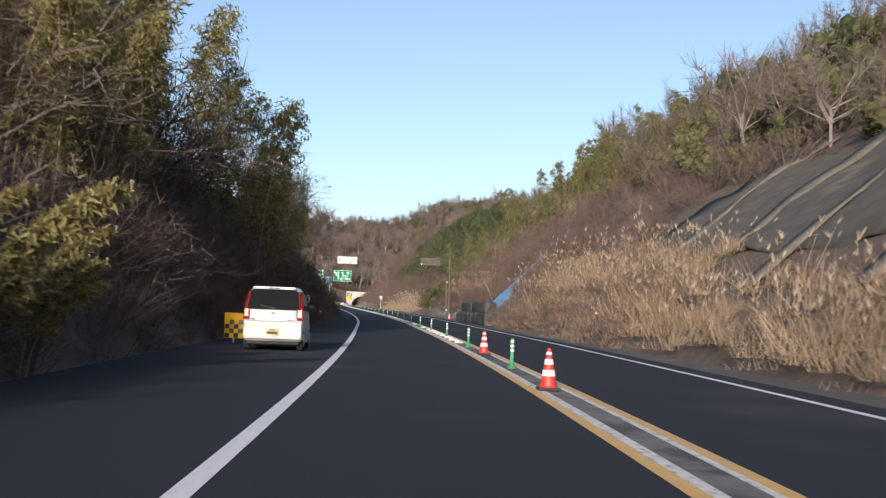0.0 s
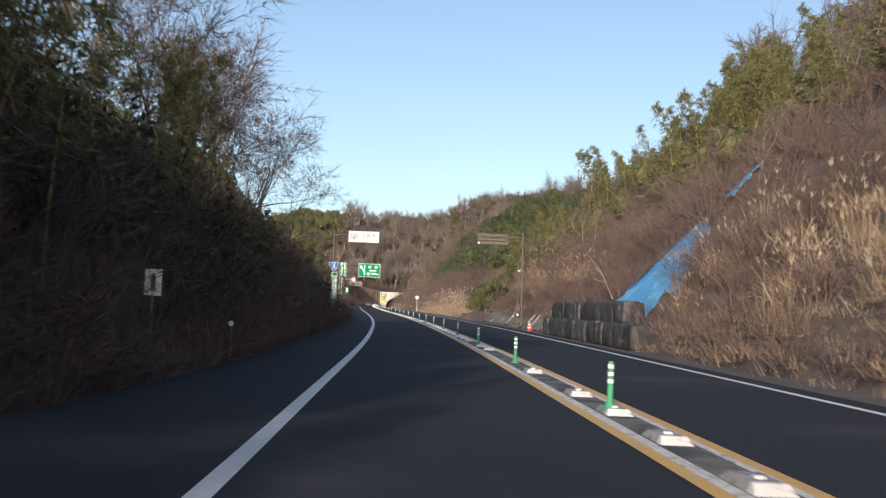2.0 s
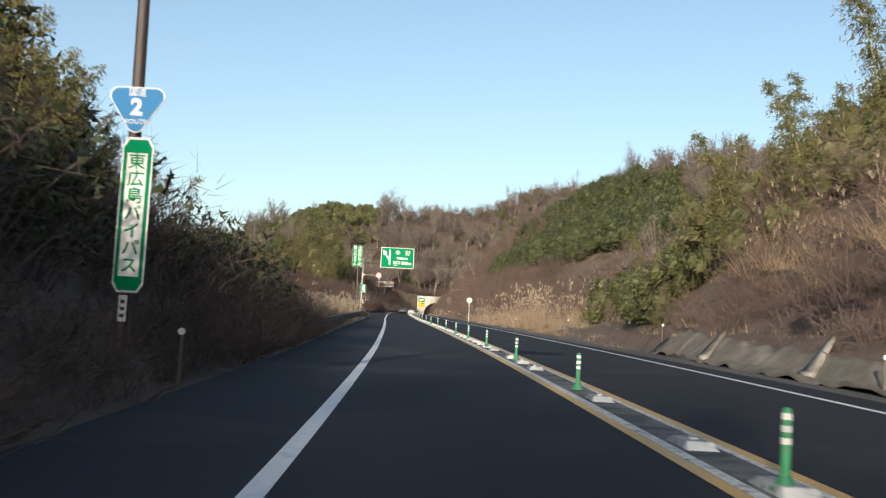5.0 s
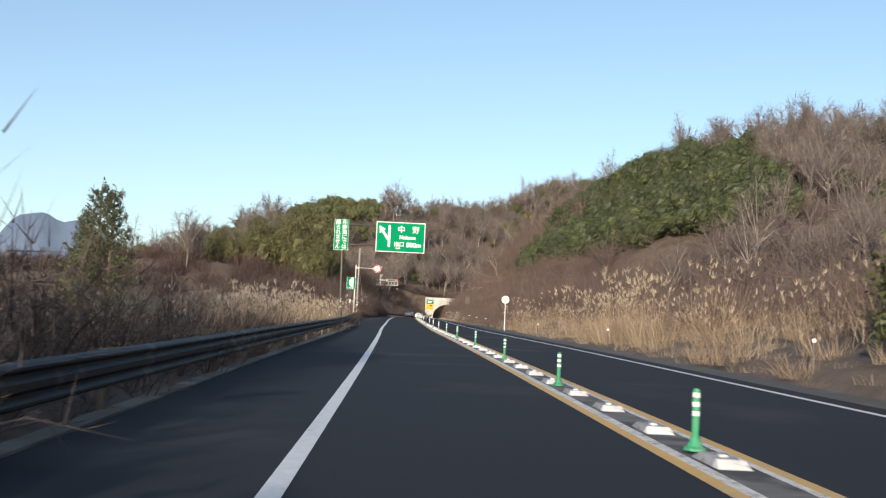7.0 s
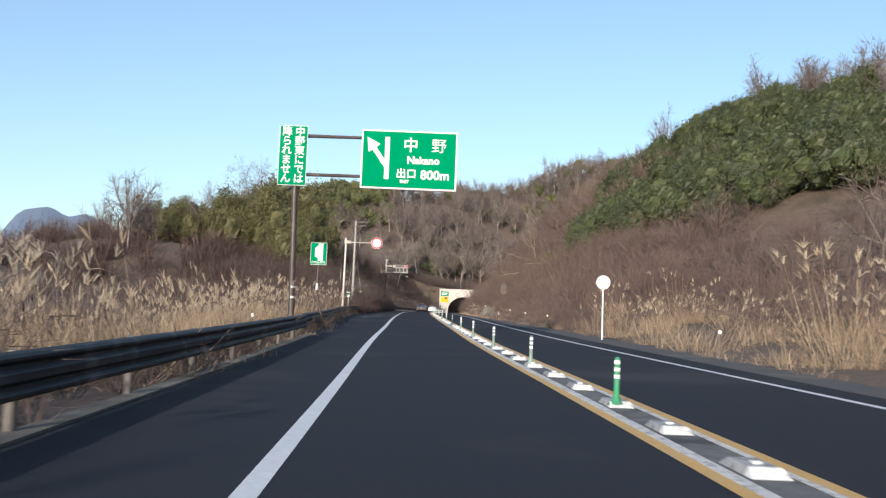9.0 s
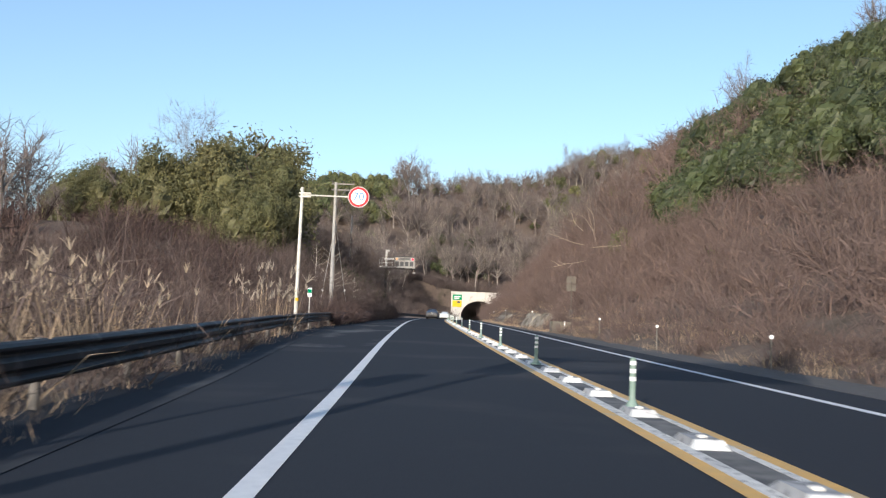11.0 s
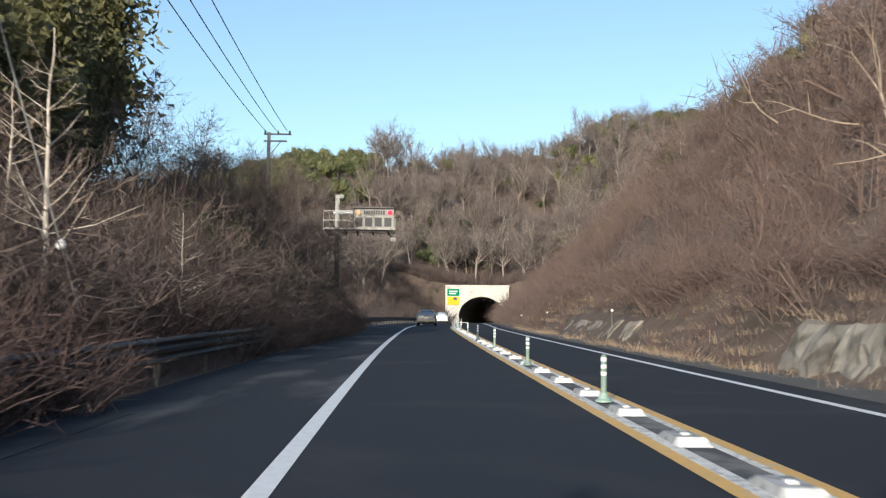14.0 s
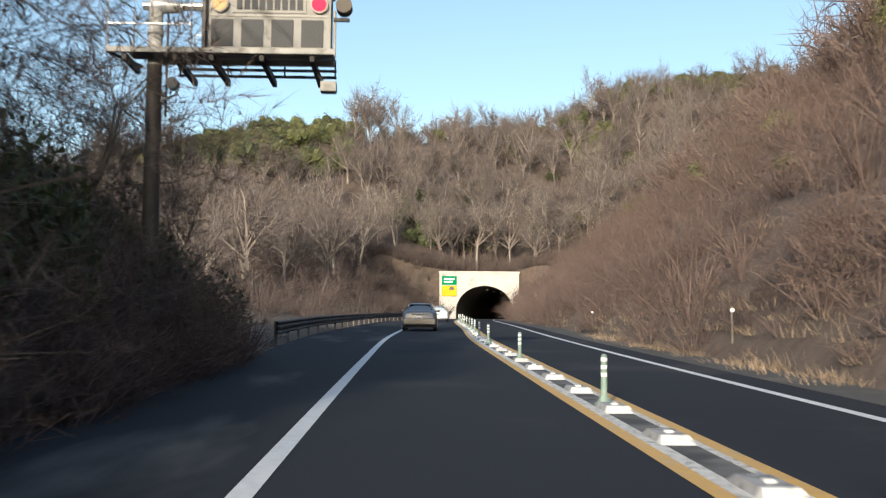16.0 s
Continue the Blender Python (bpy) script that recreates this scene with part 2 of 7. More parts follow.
PANEL_DARK = mat("display_face", (0.095, 0.096, 0.098), (0.075, 0.076, 0.078), 40.0, 0.85, spec=0.15)
# Distance haze is mixed into the mountain colour as blue.
MOUNTAIN = mat("haze_blue_mountain", (0.085, 0.125, 0.20), (0.105, 0.145, 0.225), 0.012, 0.95, bump=8.0, bump_scale=0.02)


# ---- mesh helpers ----
def part(name, bm, material, parent=None, label=""):
    """Links a bmesh as one mesh object, under a thing or a part where given."""
    me = bpy.data.meshes.new(name)
    bm.to_mesh(me)
    bm.free()
    return hang(name, me, material, parent, label)


def hang(name, me, material, parent=None, label=""):
    if material is not None and not me.materials:
        for m in material if isinstance(material, (list, tuple)) else [material]:
            me.materials.append(m)
    ob = new(name, me)
    if parent is not None:
        ob.parent = parent
    if label:
        ob["label"] = label
    return ob


def raw(name, v, f, mi=None, smooth=False):
    """A mesh from arrays of vertices and of triangles or quads."""
    v, f = np.asarray(v, np.float32), np.asarray(f, np.int32)
    me = bpy.data.meshes.new(name)
    me.vertices.add(len(v))
    me.vertices.foreach_set("co", v.ravel())
    k = f.shape[1]
    me.loops.add(f.size)
    me.loops.foreach_set("vertex_index", f.ravel())
    me.polygons.add(len(f))
    me.polygons.foreach_set("loop_start", np.arange(0, f.size, k, dtype=np.int32))
    if mi is not None:
        me.polygons.foreach_set("material_index", np.asarray(mi, np.int32))
    me.polygons.foreach_set("use_smooth", np.full(len(f), smooth))
    me.update(calc_edges=True)
    return me


def empty(name, label, category, m=None, group="", kind=""):
    ob = new(name)
    ob.empty_display_size = 0.2
    if m is not None:
        ob.matrix_basis = m
    return tagged(ob, label, category, group, kind)


def box(bm, x0, x1, y0, y1, z0, z1, bevel=0.0):
    r = bmesh.ops.create_cube(bm, size=1)
    vs = r["verts"]
    for v in vs:
        v.co = Vector((x0 + (v.co.x + .5) * (x1 - x0), y0 + (v.co.y + .5) * (y1 - y0), z0 + (v.co.z + .5) * (z1 - z0)))
    if bevel:
        es = list({e for v in vs for e in v.link_edges})
        bmesh.ops.bevel(bm, geom=es, offset=bevel, segments=2, affect="EDGES", profile=0.6)
    return vs


def boxed(x0, x1, y0, y1, z0, z1, bevel=0.0):
    bm = bmesh.new()
    box(bm, x0, x1, y0, y1, z0, z1, bevel)
    return bm


def rod(bm, a, b, r0, r1=None, n=10):
    """A tapered round bar from a to b."""
    a, b = Vector(a), Vector(b)
    r1 = r0 if r1 is None else r1
    q = (b - a).to_track_quat("Z", "Y").to_matrix().to_4x4()
    m = Matrix.Translation((a + b) / 2) @ q
    return bmesh.ops.create_cone(bm, cap_ends=True, segments=n, radius1=r0, radius2=r1, depth=(b - a).length, matrix=m)["verts"]


def rodded(a, b, r0, r1=None, n=10):
    bm = bmesh.new()
    rod(bm, a, b, r0, r1, n)
    return bm


def disc(bm, c, r, depth, axis="y", n=28):
    rot = {"y": pose(0, 0, 0, 90), "z": Matrix.Identity(4), "x": pose(0, 0, 0, 0, 90)}[axis]
    return bmesh.ops.create_cone(bm, cap_ends=True, segments=n, radius1=r, radius2=r, depth=depth, matrix=Matrix.Translation(c) @ rot)["verts"]


def lathe(bm, prof, n=12):
    """A turned body from a profile of (radius, height)."""
    rings = []
    for r, z in prof:
        rings.append([bm.verts.new((r * math.cos(2 * math.pi * i / n), r * math.sin(2 * math.pi * i / n), z)) for i in range(n)])
    for a, b in zip(rings, rings[1:]):
        for i in range(n):
            bm.faces.new((a[i], a[(i + 1) % n], b[(i + 1) % n], b[i]))
    bm.faces.new(list(reversed(rings[0])))
    bm.faces.new(rings[-1])


def plate(bm, outline, y0, y1):
    """A flat plate: an outline in x and z, from y0 to y1."""
    a = [bm.verts.new((x, y0, z)) for x, z in outline]
    b = [bm.verts.new((x, y1, z)) for x, z in outline]
    bm.faces.new(a)
    bm.faces.new(list(reversed(b)))
    n = len(a)
    for i in range(n):
        bm.faces.new((a[i], b[i], b[(i + 1) % n], a[(i + 1) % n]))


def text_mesh(body, size, x, y, z, bold=0.0):
    """Lettering that faces down the y axis, centred at x, z, a few millimetres thick."""
    cu = bpy.data.curves.new("lettering", "FONT")
    cu.body, cu.size, cu.align_x, cu.align_y, cu.extrude, cu.offset = body, size, "CENTER", "CENTER", 0.004, bold
    cu.resolution_u = 3
    ob = new("lettering", cu)
    dg = bpy.context.evaluated_depsgraph_get()
    me = bpy.data.meshes.new_from_object(ob.evaluated_get(dg))
    bpy.data.objects.remove(ob)
    bpy.data.curves.remove(cu)
    me.materials.clear()
    me.transform(pose(x, y, z, 90))
    return me


# ---- the road in plan ----
def curve(pts):
    P = np.array(pts, float)
    xs, ys = P[:, 0], P[:, 1]
    m = np.gradient(ys, xs)

    def f(y):
        y = np.asarray(y, float)
        i = np.clip(np.searchsorted(xs, y) - 1, 0, len(xs) - 2)
        h = xs[i + 1] - xs[i]
        t = (y - xs[i]) / h
        c = np.clip(t, 0, 1)
        v = (2 * c**3 - 3 * c**2 + 1) * ys[i] + (c**3 - 2 * c**2 + c) * h * m[i] + (3 * c**2 - 2 * c**3) * ys[i + 1] + (c**3 - c**2) * h * m[i + 1]
        return v + np.where(t < 0, (y - xs[0]) * m[0], 0) + np.where(t > 1, (y - xs[-1]) * m[-1], 0)
    return f


# white edge line, far edge line, road height, widths of both shoulders
WL = curve([(-60, -6.4), (-20, -2.9), (0, -1.45), (20, -.25), (40, .62), (60, 1.25), (80, 1.8), (100, 2.08), (120, 2.17), (140, 2.05), (160, 1.72), (180, 1.32), (200, .85), (220, .32), (240, -.05), (260, -.48), (280, -.8), (300, -1.03), (320, -1.12), (335, -1.08), (350, -.98), (367, -.78), (386, -.12), (403, .35), (421, .95), (440, 2.0), (460, 3.7), (475, 5.6), (488, 7.75), (520, 14.2), (560, 22.6)])
RL = curve([(-60, 3.0), (-20, 5.6), (0, 6.98), (14, 7.72), (24, 8.3), (35, 8.9), (47, 9.42), (60, 9.84), (75, 10.3), (91, 10.75), (110, 11.12), (130, 11.27), (150, 11.1), (171, 10.5), (190, 9.85), (205, 9.1), (218, 8.35), (232, 7.66), (246, 7.22), (260, 6.86), (275, 6.6), (290, 6.38), (308, 5.95), (332, 5.72), (350, 5.82), (367, 6.2), (401, 7.6), (424, 8.6), (440, 9.5), (460, 11.3), (475, 13.2), (488, 15.35), (520, 21.8), (560, 30.2)])
RZ = curve([(-60, -2.95), (0, 0.01), (40, 1.83), (80, 3.67), (120, 5.56), (160, 7.52), (200, 9.53), (240, 11.57), (280, 13.6), (320, 15.56), (360, 17.36), (400, 19.04), (440, 20.58), (480, 21.99), (520, 23.16), (560, 24.2), (700, 27.5), (1400, 40)])
SHL = curve([(-60, 4.2), (0, 4.1), (40, 4.0), (58, 2.6), (90, 2.2), (120, 2.3), (170, 2.5), (228, 2.4), (240, 2.7), (252, 3.2), (265, 3.6), (277, 3.7), (287, 3.4), (297, 3.1), (305, 3.0), (340, 2.7), (380, 3.6), (420, 3.0), (470, 1.2), (490, 0.5), (560, 0.5)])
SHR = curve([(-60, 2.0), (0, 1.6), (47, 1.35), (90, 1.28), (130, 2.08), (150, 1.65), (171, 1.35), (190, 1.5), (205, 1.8), (218, 2.2), (232, 2.35), (246, 2.25), (260, 1.95), (275, 1.7), (300, 1.5), (440, 1.6), (475, 0.9), (490, 0.5), (560, 0.5)])
LN = curve([(-60, 3.65), (10, 3.70), (50, 3.76), (100, 3.70), (140, 3.76), (178, 3.74), (230, 3.52), (270, 3.56), (300, 3.50), (340, 3.38), (400, 3.42), (560, 3.42)])
# width between the two yellow lines
MED = curve([(-60, .74), (8, .74), (25, .74), (45, .79), (65, .84), (90, .85), (115, .88), (170, .86), (190, .84), (225, .76), (245, .71), (290, .71), (315, .67), (340, .70), (560, .70)])


def ramp(y, a, b):
    t = np.clip((np.asarray(y, float) - a) / (b - a), 0, 1)
    return t * t * (3 - 2 * t)


SLOPE_R = curve([(-60, .86), (0, .86), (60, .88), (100, .95), (130, 1.02), (158, .95), (174, .38), (190, .20), (235, .20), (258, .40), (280, .64), (310, .88), (350, 1.02), (400, .97), (460, .85), (520, .6), (600, .5)])
TOP_R = curve([(-60, 70), (100, 75), (140, 60), (170, 24), (200, 14), (235, 17), (270, 32), (305, 42), (335, 56), (362, 75), (460, 75), (600, 60)])
SLOPE_L = curve([(-60, 1.1), (0, 1.1), (18, 1.12), (30, 1.15), (60, 1.15), (110, 1.0), (135, .75), (150, .45), (163, .02), (175, -.35), (240, -.35), (262, -.12), (285, .08), (298, .28), (306, .55), (318, .72), (335, .72), (350, .55), (360, .25), (372, .03), (400, .05), (430, .35), (480, .6), (600, .5)])
# Bank height; raised out of view behind the start to block the sun.
TOP_L = curve([(-60, 11), (0, 11), (18, 9.5), (32, 11), (60, 14), (100, 13), (140, 9), (160, 5), (175, 7), (240, 8), (270, 5), (300, 5), (320, 7), (350, 6), (375, 4), (420, 9), (480, 12), (600, 6)])


def rough_n(x, y, s):
    return np.sin(x * s + 1.3 * np.sin(y * s * .71 + .5)) * np.cos(y * s * .83 + 1.1 * np.sin(x * s * .6 + 2.0))


def ground_h(x, y):
    """Height of the ground at x, y (arrays)."""
    x, y = np.broadcast_arrays(np.asarray(x, float), np.asarray(y, float))
    yc = np.clip(y, -60, 600)
    ur = np.maximum(x - (RL(yc) + SHR(yc) + 0.5), 0)
    ul = np.maximum((WL(yc) - SHL(yc) - 0.5) - x, 0)
    tr, tl = TOP_R(yc), TOP_L(yc)
    sl = SLOPE_L(yc)
    hr = tr * (1 - np.exp(-SLOPE_R(yc) * ur / tr))
    # the hill before the tunnel levels off
    flat = np.minimum(hr, 30) + 6 * (1 - np.exp(-np.maximum(hr - 30, 0) / 6))
    hr = hr + (flat - hr) * ramp(y, 195, 240)
    h = hr + np.sign(sl) * tl * (1 - np.exp(-np.abs(sl) * ul / tl))
    # the hill over the tunnel, which closes the valley
    mid = (WL(yc) + RL(yc)) / 2
    end = 7.2 * ramp(y, 486.9, 487.2) + 39.5 * ramp(y, 484, 612) * (1 + 0.26 * ramp(x - mid, -22, 30)) * (1 - 0.2 * ramp(x - mid, 80, 260)) * (1 - ramp(mid - x, 66, 165))
    inside = (ur <= 0) & (ul <= 0)
    end = np.where(y < 486.95, np.where(inside, 0, 39 * ramp(y, 452, 612) * ramp(np.maximum(ur, ul), 0, 16) * (1 - ramp(mid - x, 66, 165))), end)
    h = np.maximum(h, end) + 0.35 * np.minimum(h, end)
    # far away all falls to a plain
    far = ramp(np.abs(x - mid), 150, 700)
    u = np.maximum(ur, ul)
    h = h + np.minimum(u / 6, 1) * (0.35 * rough_n(x, y, .55) + np.minimum(u / 25, 1) * 2.2 * rough_n(x, y, .085))
    z = RZ(np.clip(y, -60, 700)) + h
    return z * (1 - far) + far * np.minimum(z, 12)


def at_road(y, off=0.0, h=0.0, rel="w"):
    x = float((WL if rel == "w" else RL)(y)) + off
    return Vector((x, y, float(RZ(y)) + h))


def on_ground(x, y, h=0.0):
    return Vector((x, y, float(ground_h(x, y)) + h))


# ---- ground ----
def build_ground():
    ys = np.concatenate([np.linspace(-900, -70, 12), np.arange(-60, 486, 3.0), [486.2, 486.9, 487.25], np.arange(489, 640, 4.0), np.linspace(660, 2600, 24)])
    us = np.concatenate([[0, .5, 1, 1.6, 2.4, 3.4, 4.6, 6, 8, 10, 13, 16, 20, 25, 31, 38, 46, 56, 70, 90, 120, 170, 240, 340, 500, 800, 1400, 2600]])
    rows = []
    for y in ys:
        yc = min(max(y, -60), 560)
        l, r = float(WL(yc) - SHL(yc) - 0.5), float(RL(yc) + SHR(yc) + 0.5)
        rows.append(np.concatenate([l - us[::-1], np.linspace(l, r, 7)[1:-1], r + us]))
    X = np.array(rows)
    Y = np.repeat(ys[:, None], X.shape[1], 1)
    Z = ground_h(X, Y)
    nl = len(us)
    Z[:, nl:nl + 5] -= np.where((ys < 486.95)[:, None], 0.12, 0.0)
    Z[:, [nl - 1, nl + 5]] -= np.where((ys < 486.95)[:, None], 0.10, 0.0)
    n, k = X.shape
    v = np.stack([X, Y, Z], -1).reshape(-1, 3)
    i = np.arange(n - 1)[:, None] * k + np.arange(k - 1)[None, :]
    f = np.stack([i, i + 1, i + 1 + k, i + k], -1)
    keep = np.ones((n - 1, k - 1), bool)
    a = int(np.searchsorted(ys, 486.85))
    keep[a - 1:a + 1, nl - 1:nl + 5] = False
    f = f[keep]
    return tagged(hang("ground", raw("ground", v, f.reshape(-1, 4), smooth=True), GROUND), "brown hillsides of soil and leaf litter beside the road", "ground", kind="structure")


build_ground()


def strip(name, ys, x0, x1, h, material, thick=0.0, under=None):
    """A band that follows the road between two lateral curves."""
    ys = np.asarray(ys, float)
    a, b = x0(ys), x1(ys)
    z = RZ(ys) + h
    n = len(ys)
    v = np.concatenate([np.stack([a, ys, z], -1), np.stack([b, ys, z], -1)])
    i = np.arange(n - 1)
    f = np.stack([i, i + n, i + n + 1, i + 1], -1)
    if thick:
        v = np.concatenate([v, v - np.array([0, 0, thick])])
        m = 2 * n
        f = np.concatenate([f, np.stack([i, i + 1, i + 1 + m, i + m], -1), np.stack([i + n, i + n + m, i + n + 1 + m, i + n + 1], -1)])
    return hang(name, raw(name, v, f), material)


YS = np.arange(-58, 556, 2.0)
tagged(strip("road", YS, lambda y: WL(y) - SHL(y), lambda y: RL(y) + SHR(y), 0.0, ASPHALT, 0.25), "smooth dark asphalt road with two lanes", "road", kind="structure")
tagged(strip("road_shoulder", YS[YS < 484], lambda y: RL(y) + SHR(y) * 0.55, lambda y: RL(y) + SHR(y) + 0.45, 0.008, ASPHALT_OLD, 0.2), "dusty grey asphalt verge below the slope", "pavement", kind="structure")
worn = YS[(YS > 252) & (YS < 402)]
tagged(strip("lay_by_surface", worn, lambda y: WL(y) - SHL(y) + 0.30, lambda y: WL(y) - 0.11, 0.004, ASPHALT_DUSTY), "dusty asphalt of the lay-by with pale worn patches", "pavement", kind="structure")
bay = YS[(YS > 222) & (YS < 300)]
tagged(strip("lay_by_edge", bay, lambda y: WL(y) - SHL(y) - 0.45, lambda y: WL(y) - SHL(y) + 0.75, 0.009, ASPHALT_DUSTY, 0.2), "worn grey asphalt of the emergency lay-by", "pavement", kind="structure")
tagged(strip("edge_line", YS, lambda y: WL(y) - 0.095, lambda y: WL(y) + 0.095, 0.006, PAINT_WHITE), "solid white painted edge line on the asphalt", "road marking", kind="structure")
tagged(strip("far_edge_line", YS, lambda y: RL(y) - 0.095, lambda y: RL(y) + 0.09, 0.006, PAINT_WHITE), "solid white painted edge line of the far lane", "road marking", kind="structure")
tagged(strip("yellow_line", YS, lambda y: WL(y) + LN(y) - 0.09, lambda y: WL(y) + LN(y) + 0.075, 0.007, PAINT_YELLOW), "yellow painted centre line, worn", "road marking", kind="structure")
tagged(strip("far_yellow_line", YS, lambda y: WL(y) + LN(y) + MED(y) - 0.08, lambda y: WL(y) + LN(y) + MED(y) + 0.09, 0.007, PAINT_YELLOW), "orange-yellow painted centre line, worn", "road marking", kind="structure")
tagged(strip("median_strip", YS, lambda y: WL(y) + LN(y) + 0.075, lambda y: WL(y) + LN(y) + 0.215, 0.012, PAINT_WORN, 0.05), "flaking white painted band beside the yellow line", "road marking", kind="structure")
tagged(strip("far_median_strip", YS, lambda y: WL(y) + LN(y) + MED(y) - 0.165, lambda y: WL(y) + LN(y) + MED(y) - 0.08, 0.012, PAINT_WORN, 0.05), "flaking white painted band beside the yellow line", "road marking", kind="structure")
tagged(strip("median_bed", YS, lambda y: WL(y) + LN(y) + 0.215, lambda y: WL(y) + LN(y) + MED(y) - 0.165, 0.005, MEDIAN_BED), "patchy grey mortar bed between the yellow lines", "road marking", kind="structure")
kerb_ys = YS[(YS > 130) & (YS < 226)]
tagged(strip("gutter", kerb_ys, lambda y: WL(y) - SHL(y) - 0.22, lambda y: WL(y) - SHL(y) + 0.05, 0.03, CONCRETE_DARK, 0.15), "narrow weathered concrete gutter edge under the guard rail", "gutter", kind="structure")


# ---- tunnel ----
def build_portal():
    """Portal wall with an arched opening, and the bore behind it, laid out round the opening's middle."""
    y0 = 486.0
    zc = float(RZ(487))
    cx, w, hh = 11.9, 4.45, 5.1
    wall = empty("tunnel_portal", "pale weathered concrete tunnel portal with an arched dark mouth", "tunnel", Matrix.Translation((cx, y0, zc)), kind="structure")
    arch = []
    n = 24
    for i in range(n + 1):
        a = math.pi * i / n
        arch.append((-w * math.cos(a) * (1.0 if 0 < i < n else 1.0), 1.15 + (hh - 1.15) * math.sin(a)))
    arch = [(-w, -0.3)] + arch + [(w, -0.3)]
    outer_top = 7.0
    bm = bmesh.new()
    L, R = -7.0, 5.3
    pts_out = []
    for x, z in arch:
        pts_out.append((x, z))
    front, back = [], []
    cols = []
    for x, z in arch:
        cols.append((x, z))
    for y, store in ((0.0, front), (0.9, back)):
        inner = [bm.verts.new((x, y, z)) for x, z in cols]
        outer = []
        for x, z in cols:
            if x <= -w + 1e-6 and z < 1.2:
                outer.append(bm.verts.new((L, y, z if z < 0 else 1.15)))
            elif x >= w - 1e-6 and z < 1.2:
                outer.append(bm.verts.new((R, y, z if z < 0 else 1.15)))
            else:
                k = (x + w) / (2 * w)
                outer.append(bm.verts.new((L + (R - L) * k, y, outer_top if 0.0 < k < 1.0 else 1.15)))
        store.append((inner, outer))
    (fi, fo), (bi, bo) = front[0], back[0]
    m = len(fi)
    for i in range(m - 1):
        bm.faces.new((fi[i], fi[i + 1], fo[i + 1], fo[i]))
        bm.faces.new((bi[i + 1], bi[i], bo[i], bo[i + 1]))
        bm.faces.new((fi[i + 1], fi[i], bi[i], bi[i + 1]))
        bm.faces.new((fo[i], fo[i + 1], bo[i + 1], bo[i]))
    # square off the upper corners
    part("portal_wall", bm, PORTAL, wall)
    bm = bmesh.new()
    for s, X in ((-1, L), (1, R)):
        xa = L + (R - L) * ((-w * math.cos(math.pi / n) + w) / (2 * w)) if s < 0 else L + (R - L) * ((w * math.cos(math.pi / n) + w) / (2 * w))
        plate(bm, [(X, 1.15), (xa, outer_top), (X, outer_top)] if s < 0 else [(X, 1.15), (X, outer_top), (xa, outer_top)], 0.0, 0.9)
    bmesh.ops.recalc_face_normals(bm, faces=bm.faces)
    part("portal_corner", bm, PORTAL, wall)
    part("coping", boxed(L - 0.1, R + 0.1, -0.15, 1.0, outer_top + 0.003, outer_top + 0.32, 0.04), PORTAL, wall)
    bm = bmesh.new()
    prev = None
    for x, z in arch:
        d = Vector((x, z - 1.15))
        k = 0.35 / max(d.length, 0.1)
        ring = [bm.verts.new((x, -0.06, z)), bm.verts.new((x * (1 + k), -0.06, 1.15 + (z - 1.15) * (1 + k) if z > 1.0 else z)), bm.verts.new((x * (1 + k), 0.01, 1.15 + (z - 1.15) * (1 + k) if z > 1.0 else z)), bm.verts.new((x, 0.9, z))]
        if prev:
            for i in range(3):
                bm.faces.new((prev[i], ring[i], ring[i + 1], prev[i + 1]))
        prev = ring
    part("arch_rim", bm, PORTAL, wall, "smooth pale concrete rim round the mouth")
    # the bore, along the curve of the road
    bm = bmesh.new()
    prev = None
    for s in np.linspace(0.5, 72, 19):
        yy = y0 + s
        ox = float((WL(yy) + RL(yy)) / 2 - (WL(y0) + RL(y0)) / 2)
        oz = float(RZ(yy)) - zc
        ring = [bm.verts.new((x * 1.002 + ox, s, z * 1.002 + oz)) for x, z in arch]
        if prev:
            for i in range(len(ring) - 1):
                bm.faces.new((prev[i], prev[i + 1], ring[i + 1], ring[i]))
        prev = ring
    bm.faces.new(prev)
    part("bore", bm, TUNNEL_IN, wall, "dark grey concrete tunnel lining")
    # hanging lamps of the bore
    for k in range(6):
        s = 4 + k * 10
        yy = y0 + s
        ox = float((WL(yy) + RL(yy)) / 2 - (WL(y0) + RL(y0)) / 2)
        part("tunnel_lamp", boxed(ox - 0.15, ox + 0.15, s, s + 1.2, hh - 0.55 + float(RZ(yy)) - zc, hh - 0.35 + float(RZ(yy)) - zc, 0.03), STEEL, wall)
    # signs on the portal face
    sg = empty("tunnel_name_sign", "green sign board with white bars beside the tunnel mouth", "road sign", Matrix.Translation((cx - 5.5, y0 - 0.1, zc + 5.2)))
    part("board", boxed(-1.15, 1.15, -0.09, 0, 0, 1.35, 0.02), SIGN_GREEN, sg)
    for k in range(2):
        part("bar", boxed(-0.8, 0.8 - 0.3 * k, -0.105, -0.088, 0.75 - 0.42 * k, 0.98 - 0.42 * k), SIGN_WHITE, sg)
    sg = empty("tunnel_warning_sign", "yellow sign board with a black arch symbol beside the tunnel mouth", "road sign", Matrix.Translation((cx - 5.5, y0 - 0.1, zc + 3.45)))
    part("board", boxed(-1.15, 1.15, -0.09, 0, 0, 1.6, 0.02), SIGN_YELLOW, sg)
    bm = bmesh.new()
    plate(bm, [(0.0, 0.95), (0.75, 0.95), (0.75, 1.2), (0.6, 1.42), (0.37, 1.5), (0.15, 1.42), (0.0, 1.2)], -0.105, -0.09)
    part("symbol", bm, INK, sg)


build_portal()


